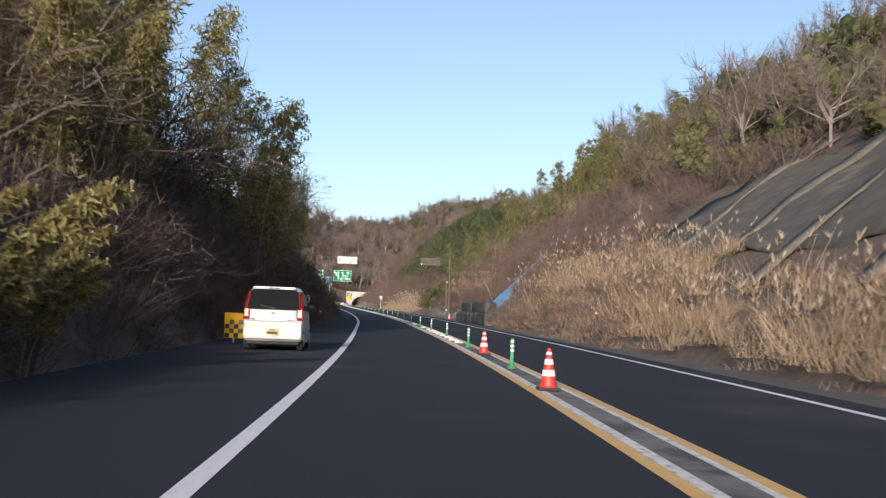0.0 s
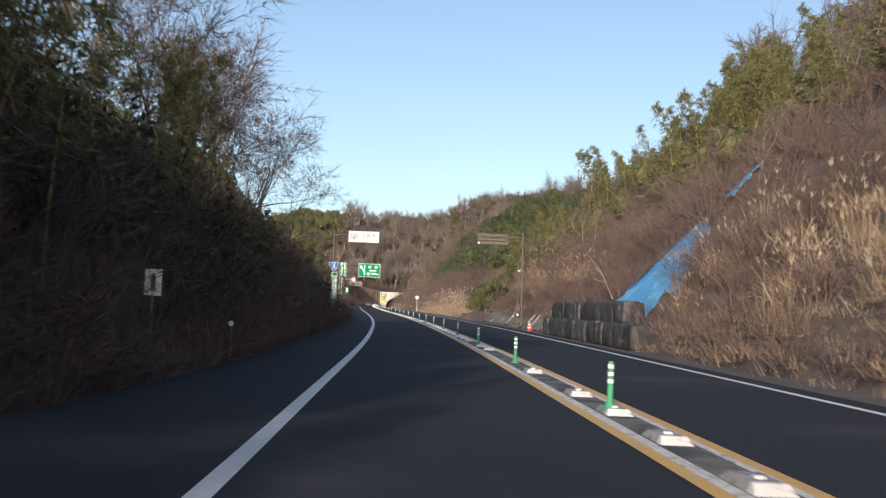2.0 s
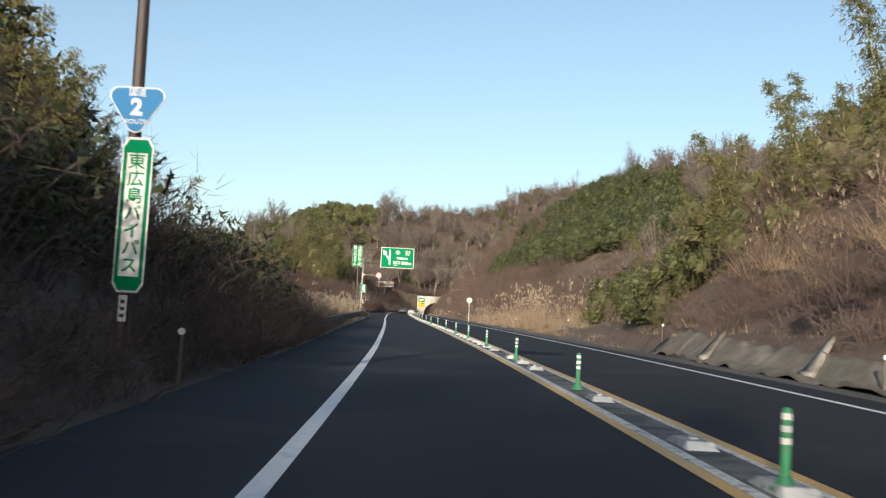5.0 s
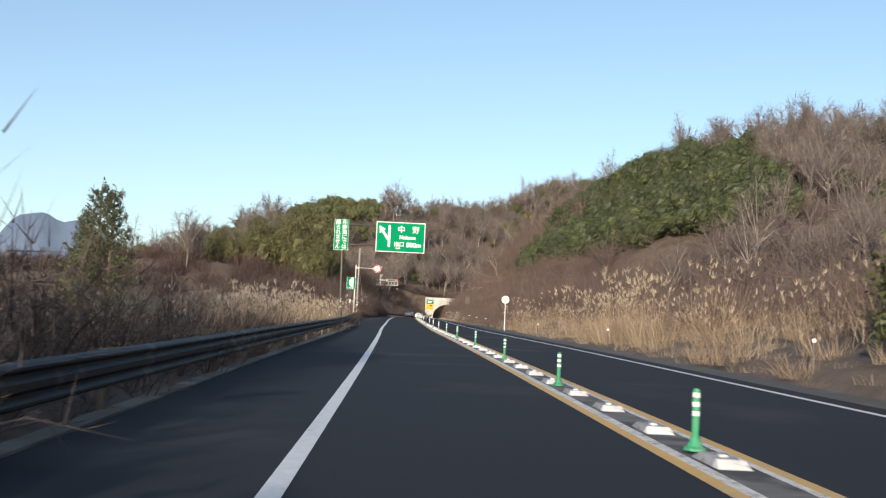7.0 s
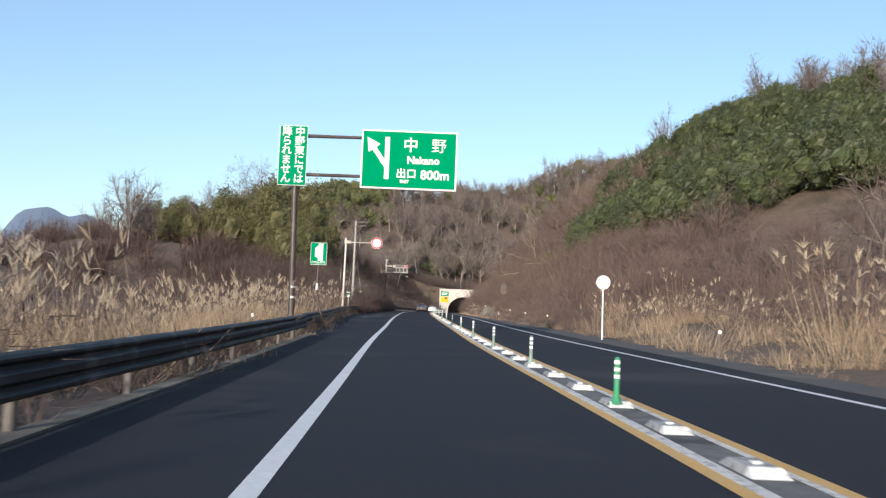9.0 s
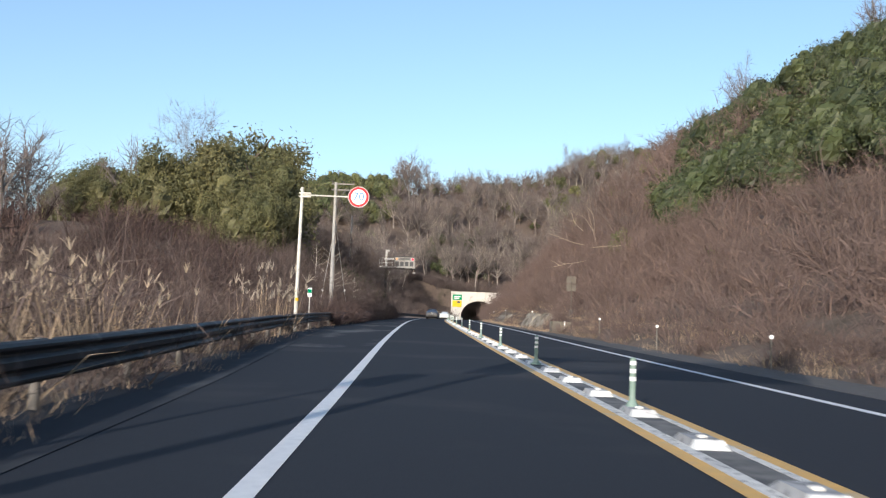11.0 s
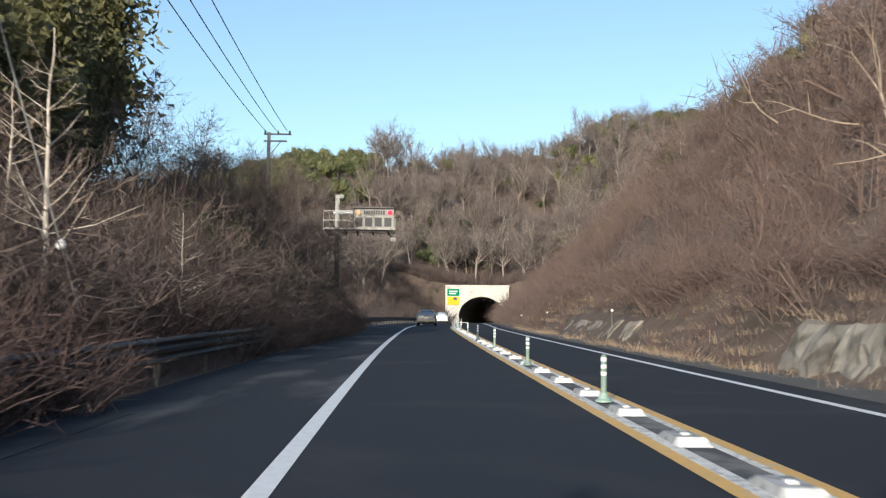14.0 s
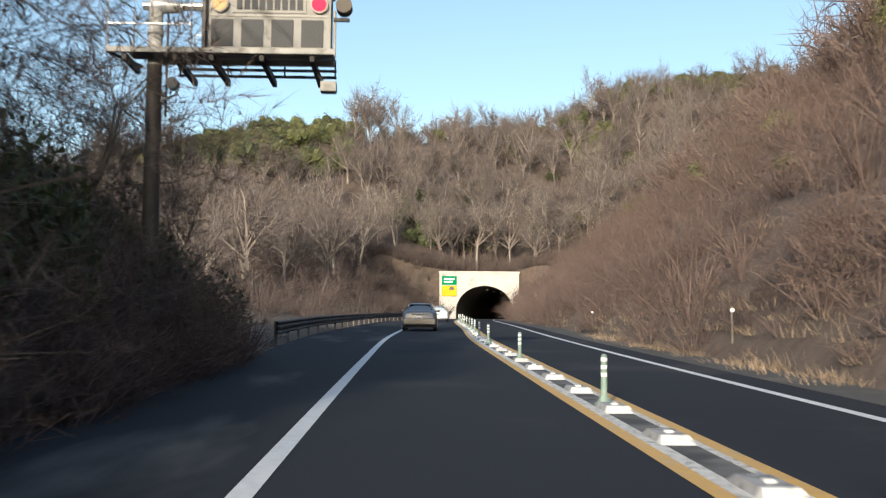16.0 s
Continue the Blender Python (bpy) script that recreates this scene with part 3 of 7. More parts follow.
# ---- lane blocks and posts on the median ----
def lane_block():
    b = empty("lane_block", "low wedge-shaped concrete block on the centre strip", "lane block", group="lane blocks")
    bm = bmesh.new()
    w, l = 0.165, 0.95
    sec = [(-w, 0.0), (-w * .82, 0.075), (w * .82, 0.075), (w, 0.0)]
    rows = []
    for y, k in ((-l / 2 + 0.16, 1.0), (l / 2 - 0.16, 1.0), (l / 2, 0.25)):
        rows.append([bm.verts.new((x, y, z * k)) for x, z in sec])
    for a, c in zip(rows, rows[1:]):
        for i in range(3):
            bm.faces.new((a[i], a[i + 1], c[i + 1], c[i]))
    bm.faces.new(rows[-1])
    part("body", bm, BLOCK_GREY, b)
    bm = bmesh.new()
    f = [bm.verts.new(p) for p in ((-w * 1.06, -l / 2, 0.004), (w * 1.06, -l / 2, 0.004), (w * .84, -l / 2 + 0.15, 0.082), (-w * .84, -l / 2 + 0.15, 0.082))]
    g = [bm.verts.new((v.co.x, -l / 2 + 0.2, v.co.z)) for v in f]
    bm.faces.new(f)
    for i in range(4):
        bm.faces.new((f[i], g[i], g[(i + 1) % 4], f[(i + 1) % 4]))
    part("nose", bm, BLOCK_WHITE, b, "white painted sloping nose")
    part("stud", boxed(-0.045, 0.045, -0.1, 0.0, 0.074, 0.10, 0.012), BLOCK_WHITE, b, "white reflector stud")
    return b


def along(y, off, h=0.0, rel="w", dx=0.0):
    """A pose on the road, turned along it."""
    p = at_road(y, off, h, rel)
    f = WL if rel == "w" else RL
    yaw = math.degrees(math.atan2(-(float(f(y + 1)) - float(f(y - 1))), 2.0))
    gr = math.degrees(math.atan2(float(RZ(y + 1)) - float(RZ(y - 1)), 2.0))
    return Matrix.Translation(p) @ pose(0, 0, 0, gr, 0, yaw)


first_block = lane_block()
rb = random.Random(4)
yb = 40.2
first = True
while yb < 466:
    sparse = 60 < yb < 150 and rb.random() < 0.25
    if not sparse:
        m = along(yb, float(LN(yb) + 0.52 * MED(yb)) + rb.uniform(-.015, .015), 0.006)
        if first:
            first_block.matrix_basis = m
            first = False
        else:
            copy_thing(first_block, m)
    yb += 2.9


def delineator(material, label):
    d = empty("delineator_post", label, "delineator post", group="median posts")
    bm = bmesh.new()
    lathe(bm, [(0.125, 0.0), (0.12, 0.025), (0.085, 0.05), (0.06, 0.10), (0.048, 0.13)], 14)
    part("base", bm, material, d)
    bm = bmesh.new()
    lathe(bm, [(0.042, 0.12), (0.040, 0.62), (0.038, 0.655), (0.022, 0.67)], 14)
    part("shaft", bm, material, d)
    for z in (0.40, 0.50, 0.60):
        bm = bmesh.new()
        lathe(bm, [(0.0425, z - 0.026), (0.0425, z + 0.026)], 14)
        part("band", bm, SIGN_WHITE, d, "white reflective band")
    return d


post_a = delineator(POST_GREEN, "green flexible lane post with white reflective bands")
post_b = delineator(POST_SUNLIT, "grey-green flexible lane post, sunlit pale, with white bands")
post_ys = [23.2, 35.3, 46.1, 57.6, 69.5, 81.4, 92.6, 104.2, 115.5, 126.2, 137, 147.2, 157, 166.7, 177.2, 188.2, 199.4, 208.6, 217.7, 227.4, 237.6, 248.2, 258.2, 268.9, 279.3, 289.5, 299.6, 309.2, 319.2, 329.2, 339.3, 350.4, 361.5, 368, 374, 380, 386, 392, 398, 404, 411, 418, 426, 434, 443, 452]
used = set()
for y in post_ys:
    src = post_b if y > 203 else post_a
    m = along(y, float(LN(y) + 0.47 * MED(y)), 0.03)
    if src in used:
        copy_thing(src, m)
    else:
        src.matrix_basis = m
        used.add(src)


def traffic_cone():
    c = empty("traffic_cone", "red traffic cone with white reflective bands on a black base", "traffic cone", group="traffic cones")
    part("base", boxed(-0.19, 0.19, -0.19, 0.19, 0.0, 0.055, 0.02), RUBBER, c, "black rubber base")
    bm = bmesh.new()
    lathe(bm, [(0.155, 0.055), (0.14, 0.075), (0.03, 0.69), (0.024, 0.70)], 20)
    part("shell", bm, CONE_RED, c)
    for z0, z1 in ((0.24, 0.34), (0.43, 0.52), (0.59, 0.64)):
        bm = bmesh.new()
        r = lambda z: 0.142 - (z - 0.075) * (0.11 / 0.615) + 0.004
        lathe(bm, [(r(z0), z0), (r(z1), z1)], 20)
        part("band", bm, SIGN_WHITE, c, "white reflective band")
    return c


cone = traffic_cone()
cone.matrix_basis = along(17.25, 3.98, 0.014)
copy_thing(cone, along(30.2, 4.12, 0.014))
copy_thing(cone, Matrix.Translation(on_ground(11.85, 108.2, 0.02)))
copy_thing(cone, Matrix.Translation(on_ground(12.55, 106.4, 0.02)))


# ---- guard rail on the open left side ----
def guard_rail(y0, y1, off, label):
    g = empty("guard_rail", label, "guard rail", kind="structure")
    ys = np.arange(y0, y1 + 0.1, 2.0)
    xs = WL(ys) - SHL(ys) + off
    zs = RZ(ys)
    prof = [(0.0, 0.44), (0.05, 0.455), (0.085, 0.49), (0.085, 0.52), (0.03, 0.57), (0.03, 0.60), (0.085, 0.65), (0.085, 0.73), (0.03, 0.78), (0.03, 0.81), (0.085, 0.86), (0.085, 0.89), (0.05, 0.925), (0.0, 0.945), (-0.012, 0.945), (-0.012, 0.44)]
    prof = [(px, 0.31 + (pz - 0.44) * 0.91) for px, pz in prof]
    n, k = len(ys), len(prof)
    f = [(i * k + j, i * k + (j + 1) % k, (i + 1) * k + (j + 1) % k, (i + 1) * k + j) for i in range(n - 1) for j in range(k)]
    v = np.array([(x + px, y, z + pz) for x, y, z in zip(xs, ys, zs) for px, pz in prof])
    hang("beam", raw("beam", v, f), RAIL, g, "dark brown corrugated steel beam")
    bm = bmesh.new()
    lathe(bm, [(0.062, -0.4), (0.062, 0.74), (0.05, 0.77), (0.01, 0.78)], 12)
    me = bpy.data.meshes.new("rail_post")
    bm.to_mesh(me)
    bm.free()
    me.materials.append(RAIL_POST)
    bm = bmesh.new()
    lathe(bm, [(0.0635, 0.50), (0.0635, 0.58)], 12)
    me2 = bpy.data.meshes.new("post_band")
    bm.to_mesh(me2)
    bm.free()
    me2.materials.append(SIGN_WHITE)
    for y in np.arange(y0 + 0.5, y1, 4.0):
        o = new("rail_post", me)
        o.parent = g
        o.matrix_basis = Matrix.Translation((float(WL(y) - SHL(y)) + off - 0.085 + 0.02, y, float(RZ(y))))
    return g


guard_rail(146, 222, -0.15, "dark brown corrugated guard rail with round posts along the verge")
guard_rail(223, 318, -0.35, "dark brown corrugated guard rail with round posts round the lay-by")
guard_rail(360, 470, -0.2, "dark guard rail along the bend before the tunnel")


# ---- road signs ----
def bands(parent, x, y, zs, r, n=14):
    for z in zs:
        bm = bmesh.new()
        rod(bm, (x, y, z - 0.04), (x, y, z + 0.04), r + 0.004, None, n)
        part("clamp", bm, STEEL, parent)


def city_sign():
    y = 122.2
    z = float(RZ(y))
    s = empty("route_sign_pole", "dark brown steel pole with a cantilever arm on the shaded verge", "sign pole", Matrix.Translation((-0.95, y, z)))
    part("pole", rodded((0, 0, -0.3), (-0.1, 0, 6.85), 0.105, 0.085, 16), BROWN_POLE, s)
    part("cap", rodded((-0.1, 0, 6.85), (-0.1, 0, 6.9), 0.095, 0.07, 16), BROWN_POLE, s)
    part("arm", rodded((-0.36, 0, 6.45), (1.05, 0, 6.45), 0.055, 0.05, 12), BROWN_POLE, s)
    bm = bmesh.new()
    rod(bm, (-0.1, 0, 6.45), (0.25, 0, 6.45), 0.12, 0.12, 14)
    rod(bm, (0.25, 0, 6.45), (0.45, 0, 6.45), 0.12, 0.055, 14)
    part("arm_socket", bm, BROWN_POLE, s)
    b = empty("city_name_sign", "white city boundary sign with black letters and an emblem", "road sign", Matrix.Translation((0.02, y - 0.07, z + 5.98)))
    part("board", boxed(0, 2.28, -0.02, 0.02, 0, 0.82, 0.008), SIGN_WHITE, b)
    bm = bmesh.new()
    for x0, x1, z0, z1 in ((0.20, 0.70, 0.64, 0.67), (0.20, 0.70, 0.13, 0.16), (0.18, 0.21, 0.15, 0.65), (0.69, 0.72, 0.15, 0.65)):
        box(bm, x0, x1, -0.028, -0.018, z0, z1)
    part("emblem_frame", bm, INK, b)
    for k, zc in enumerate((0.30, 0.42, 0.53)):
        bm = bmesh.new()
        top = [(0.21 + 0.48 * i / 16, zc + 0.018 + 0.02 * math.sin(i / 16 * 2 * math.pi)) for i in range(17)]
        bot = [(x, zz - 0.036) for x, zz in reversed(top)]
        plate(bm, top + bot, -0.027, -0.019)
        part("emblem_wave", bm, INK, b)
    hang("lettering", text_mesh("広島市", 0.40, 1.50, -0.022, 0.46), INK, b)
    hang("small_lettering", text_mesh("Hiroshima City", 0.16, 1.50, -0.022, 0.15), INK, b)
    for x in (0.35, 0.95):
        part("bracket", boxed(x, x + 0.06, 0.02, 0.07, 0.1, 0.75), BROWN_POLE, b)
    # shield
    b = empty("route_shield", "blue rounded triangular national route shield with white numeral", "road sign", Matrix.Translation((-0.97, y - 0.14, z + 4.05)))
    def shield(s):
        # rounded triangle, point down
        out = []
        for cx, cz, r, a0, a1 in ((0.27, 0.20, 0.13, -20, 95), (-0.27, 0.20, 0.13, 85, 200), (0.0, -0.22, 0.13, 205, 335)):
            for i in range(9):
                a = radians(a0 + (a1 - a0) * i / 8)
                out.append(((cx + r * math.cos(a)) * s, (cz + r * math.sin(a)) * s))
        return out
    bm = bmesh.new()
    plate(bm, shield(1.0), -0.01, 0.012)
    part("rim", bm, SIGN_WHITE, b)
    bm = bmesh.new()
    plate(bm, shield(0.95), -0.016, -0.011)
    part("face", bm, SIGN_BLUE, b)
    hang("numeral", text_mesh("2", 0.34, 0, -0.019, 0.02, 0.012), SIGN_WHITE, b)
    hang("upper_lettering", text_mesh("国道", 0.13, 0, -0.019, 0.24), SIGN_WHITE, b)
    hang("lower_lettering", text_mesh("ROUTE", 0.10, 0, -0.019, -0.19), SIGN_WHITE, b)
    # bypass name
    b = empty("bypass_name_sign", "tall green and white vertical sign with green letters", "road sign", Matrix.Translation((-0.90, y - 0.14, z + 1.40)))
    out = [(-0.20, 0.12), (-0.13, 0.0), (0.13, 0.0), (0.20, 0.12), (0.20, 2.08), (0.13, 2.2), (-0.13, 2.2), (-0.20, 2.08)]
    def sc(o, k, dz=0):
        return [(x * k, 1.1 + (zz - 1.1) * (1 - (1 - k) * 0.25)) for x, zz in o]
    bm = bmesh.new()
    plate(bm, sc(out, 1.12), -0.005, 0.015)
    part("rim", bm, SIGN_WHITE, b)
    bm = bmesh.new()
    plate(bm, out, -0.012, -0.006)
    part("face", bm, SIGN_GREEN, b)
    part("panel", boxed(-0.145, 0.145, -0.018, -0.011, 0.2, 2.0), SIGN_WHITE, b)
    for i, ch in enumerate("東広島バイパス"):
        hang("lettering", text_mesh(ch, 0.25, 0, -0.021, 1.86 - i * 0.252, 0.003), SIGN_GREEN, b)
    b = empty("pole_number_plate", "small white plate with dark bars on the sign pole", "plate", Matrix.Translation((-0.95, y - 0.12, z + 0.95)))
    part("board", boxed(-0.06, 0.06, -0.01, 0.01, 0, 0.38), SIGN_WHITE, b)
    for k in range(3):
        part("bar", boxed(-0.03, 0.03, -0.018, -0.009, 0.06 + k * 0.1, 0.11 + k * 0.1), INK, b)


city_sign()


def back_sign():
    """A cantilever sign for the other direction, seen from its back, with its square lattice pole."""
    y = 120.6
    z = float(RZ(y))
    s = empty("cantilever_sign", "cantilever road sign seen from its bare metal back", "road sign", Matrix.Translation((0, y, z)))
    part("pole", rodded((13.1, 0, 0.2), (13.05, 0, 7.15), 0.10, 0.085, 14), SIGN_BACK, s)
    for zz in (6.75, 6.48):
        part("arm", rodded((9.75, 0, zz), (13.3, 0, zz), 0.04, 0.04, 10), SIGN_BACK, s)
    part("board", boxed(9.66, 11.95, 0.08, 0.11, 6.18, 7.0, 0.01), SIGN_BACK, s, "bare grey-brown sign back")
    for x in (9.9, 11.5):
        part("stiffener", boxed(x, x + 0.07, 0.03, 0.08, 6.15, 7.05), SIGN_BACK, s)
    part("tag", boxed(9.68, 9.8, 0.02, 0.03, 6.2, 6.34), SIGN_WHITE, s, "small white tag")
    u = empty("roadside_pole", "slim service pole with meter boxes and white reflectors", "pole", Matrix.Translation((12.75, y - 0.35, z)))
    part("pole", rodded((0, 0, 0.1), (0, 0, 4.7), 0.055, 0.05, 12), SIGN_BACK, u)
    for zz in (0.75, 1.2, 1.75, 2.3, 2.9, 3.4, 3.9):
        part("rung", boxed(-0.16, 0.16, -0.07, 0.05, zz, zz + 0.07, 0.01), BROWN_POLE, u)
    part("box", boxed(-0.16, 0.16, -0.16, 0.0, 1.3, 1.65, 0.015), SIGN_BACK, u)
    for zz in (1.0, 4.25):
        bm = bmesh.new()
        disc(bm, (0, -0.12, zz), 0.075, 0.03)
        part("reflector", bm, SIGN_WHITE, u, "white round reflector")


back_sign()


def gantry_sign():
    y = 225.0
    z = float(RZ(y))
    s = empty("cantilever_pole", "dark brown cantilever pole with two arms over the lane", "sign pole", Matrix.Translation((-3.05, y, z)))
    part("pole", rodded((0, 0, -0.5), (-0.18, 0, 8.0), 0.125, 0.10, 16), BROWN_POLE, s)
    for zz in (7.68, 6.15):
        part("arm", rodded((-0.2, 0, zz), (3.0, 0, zz + 0.02), 0.075, 0.06, 12), BROWN_POLE, s)
    bands(s, -0.02, 0, (1.35, 1.75), 0.125)
    b = empty("notice_sign", "narrow vertical green sign with two columns of white letters", "road sign", Matrix.Translation((-3.31, y - 0.17, z + 5.68)))
    part("rim", boxed(-0.55, 0.55, -0.01, 0.03, 0, 2.36, 0.01), SIGN_WHITE, b)
    part("face", boxed(-0.53, 0.53, -0.018, -0.009, 0.02, 2.34), SIGN_GREEN, b)
    for k, (col, x) in enumerate((("中野東ICでは", 0.25), ("降りられません", -0.25))):
        chars = ["中", "野", "東", "に", "で", "は"] if k == 0 else ["降", "ら", "れ", "ま", "せ", "ん"]
        for i, ch in enumerate(chars):
            hang("lettering", text_mesh(ch, 0.40, x, -0.021, 2.10 - i * 0.37, 0.006), SIGN_WHITE, b)
    b = empty("exit_sign", "large green exit sign with white letters and a branching arrow", "road sign", Matrix.Translation((-0.66, y - 0.13, z + 5.70)))
    part("rim", boxed(0, 3.74, -0.01, 0.03, 0, 2.32, 0.01), SIGN_WHITE, b)
    part("face", boxed(0.06, 3.68, -0.018, -0.009, 0.06, 2.26), SIGN_GREEN, b)
    bm = bmesh.new()
    plate(bm, [(0.92, 0.38), (1.10, 0.38), (1.10, 2.05), (0.92, 2.05)], -0.026, -0.017)
    part("arrow_stem", bm, SIGN_WHITE, b)
    bm = bmesh.new()
    plate(bm, [(0.92, 0.85), (0.92, 1.15), (0.58, 1.63), (0.72, 1.76), (0.22, 2.02), (0.28, 1.42), (0.43, 1.53), (0.80, 1.0)], -0.0265, -0.0172)
    part("arrow_branch", bm, SIGN_WHITE, b)
    hang("lettering", text_mesh("中", 0.60, 1.92, -0.021, 1.72, 0.008), SIGN_WHITE, b)
    hang("lettering", text_mesh("野", 0.60, 3.02, -0.021, 1.72, 0.0), SIGN_WHITE, b)
    hang("lettering", text_mesh("Nakano", 0.40, 2.42, -0.021, 1.15, 0.014), SIGN_WHITE, b)
    hang("lettering", text_mesh("出口", 0.40, 1.78, -0.021, 0.60, 0.010), SIGN_WHITE, b)
    hang("lettering", text_mesh("EXIT", 0.17, 1.72, -0.021, 0.30, 0.006), SIGN_WHITE, b)
    hang("lettering", text_mesh("800m", 0.50, 2.90, -0.021, 0.58, 0.014), SIGN_WHITE, b)


gantry_sign()


def parking_bay_sign():
    y = 230.6
    s = empty("lay_by_sign", "green lay-by sign with white road symbol on bent pole", "road sign", Matrix.Translation((-2.74, y, float(RZ(y)))))
    part("pole", rodded((-0.02, 0.03, 1.55), (0.02, 0.03, 3.0), 0.038, 0.038, 10), SIGN_BACK, s)
    part("bent_pole", rodded((0.5, 0.03, -0.4), (-0.03, 0.03, 1.6), 0.038, 0.038, 10), BROWN_POLE, s)
    part("sleeve", rodded((-0.02, 0.03, 1.72), (-0.01, 0.03, 2.0), 0.05, 0.05, 10), SIGN_WHITE, s)
    part("rim", boxed(-0.36, 0.36, -0.01, 0.015, 2.82, 3.80, 0.01), SIGN_WHITE, s)
    part("face", boxed(-0.345, 0.345, -0.016, -0.008, 2.835, 3.785), SIGN_GREEN, s)
    bm = bmesh.new()
    plate(bm, [(-0.02, 3.0), (0.19, 3.0), (0.19, 3.76), (-0.02, 3.76), (-0.02, 3.66), (-0.16, 3.56), (-0.16, 3.2), (-0.02, 3.1)], -0.022, -0.015)
    part("road_symbol", bm, SIGN_WHITE, s)
    for k in range(5):
        part("dash", boxed(0.07, 0.095, -0.027, -0.021, 3.04 + 0.15 * k, 3.10 + 0.15 * k), INK, s)
    hang("lettering", text_mesh("非常駐車帯", 0.125, 0, -0.019, 2.92), SIGN_WHITE, s)


parking_bay_sign()


def speed_sign():
    y = 270.5
    s = empty("speed_limit_sign", "round red-rimmed speed limit sign on a pale cantilever pole", "road sign", Matrix.Translation((-4.9, y, float(RZ(y)))))
    part("pole", rodded((-0.02, 0, -0.4), (0.02, 0, 6.42), 0.085, 0.07, 16), STEEL_PALE, s)
    part("arm", rodded((-0.05, 0, 6.08), (2.2, 0, 6.06), 0.035, 0.03, 10), STEEL_PALE, s)
    for z in (6.0, 6.16):
        part("arm_clamp", boxed(-0.11, 0.42, -0.09, 0.09, z - 0.03, z + 0.03, 0.01), STEEL_PALE, s)
    bands(s, 0, 0, (1.05, 6.32), 0.08)
    bm = bmesh.new()
    disc(bm, (2.56, -0.06, 6.06), 0.47, 0.03, n=40)
    part("back_plate", bm, SIGN_WHITE, s)
    bm = bmesh.new()
    disc(bm, (2.56, -0.078, 6.06), 0.45, 0.012, n=40)
    part("red_rim", bm, SIGN_RED, s)
    bm = bmesh.new()
    disc(bm, (2.56, -0.084, 6.06), 0.345, 0.012, n=40)
    part("face", bm, SIGN_WHITE, s)
    hang("numeral", text_mesh("70", 0.52, 2.56, -0.093, 6.06), SIGN_BLUE, s)
    part("yellow_tape", rodded((0, 0, 1.32), (0, 0, 1.46), 0.0885, 0.0875, 14), SIGN_YELLOW, s)
    y = 271.0
    s = empty("kilometre_plate", "small white and green kilometre plate on a thin post", "plate", Matrix.Translation((-4.75, y + 3, float(RZ(y + 3)))))
    part("post", rodded((0, 0, -0.3), (0, 0, 1.55), 0.022, 0.022, 8), STEEL_PALE, s)
    part("board", boxed(-0.10, 0.10, -0.04, -0.026, 1.55, 1.97, 0.006), SIGN_WHITE, s)
    part("band", boxed(-0.09, 0.09, -0.05, -0.039, 1.72, 1.91), SIGN_GREEN, s)


speed_sign()


def round_back_sign():
    y = 231.2
    s = empty("round_sign", "white round sign on a slim white post at the far verge", "road sign", Matrix.Translation((9.95, y, float(ground_h(9.95, y)))))
    part("post", rodded((0, 0, -0.3), (0, 0, 2.75), 0.035, 0.035, 10), SIGN_WHITE, s)
    bm = bmesh.new()
    disc(bm, (0, -0.05, 2.55), 0.31, 0.025, n=32)
    part("face", bm, SIGN_WHITE, s)
    bm = bmesh.new()
    disc(bm, (0, -0.066, 2.55), 0.25, 0.01, n=32)
    part("inner_face", bm, STEEL_PALE, s, "grey faded disc")
    y = 287.0
    s = empty("plate_sign", "pair of square signs seen from their backs on a thin post", "road sign", Matrix.Translation((9.4, y, float(RZ(y)))))
    part("post", rodded((0.05, 0, -0.2), (0, 0, 3.45), 0.03, 0.03, 8), SIGN_BACK, s)
    part("board", boxed(-0.28, 0.28, 0.03, 0.05, 3.0, 3.42, 0.01), SIGN_BACK, s)
    part("board", boxed(-0.28, 0.28, 0.03, 0.05, 2.52, 2.95, 0.01), SIGN_BACK, s)
    part("box", boxed(-0.1, 0.12, -0.1, 0.02, 0.9, 1.4, 0.01), BROWN_POLE, s)


round_back_sign()


def reflector_post(label):
    r = empty("reflector_post", label, "reflector post", group="verge reflectors")
    part("post", rodded((0, 0, -0.3), (0, 0, 0.85), 0.028, 0.028, 8), RAIL_POST, r)
    bm = bmesh.new()
    disc(bm, (0, -0.035, 0.86), 0.055, 0.03, n=16)
    part("lens", bm, SIGN_WHITE, r, "white round lens")
    return r


ref = reflector_post("short roadside post with a white round reflector")
spots = [(float(RL(y)) + 2.5, y) for y in (47, 130, 150, 172, 196, 216, 250, 262, 274, 303, 328.5, 352, 376)] + [(-0.4, 123.6), (-2.3, 40.0), (-0.9, 66.0), (-2.9, 196.0), (-3.2, 217.0)]
for k, (x, y) in enumerate(spots):
    m = Matrix.Translation((x, y, max(float(RZ(y)) - .1, float(ground_h(x, y)) - 0.05)))
    if k == 0:
        ref.matrix_basis = m
    else:
        copy_thing(ref, m)


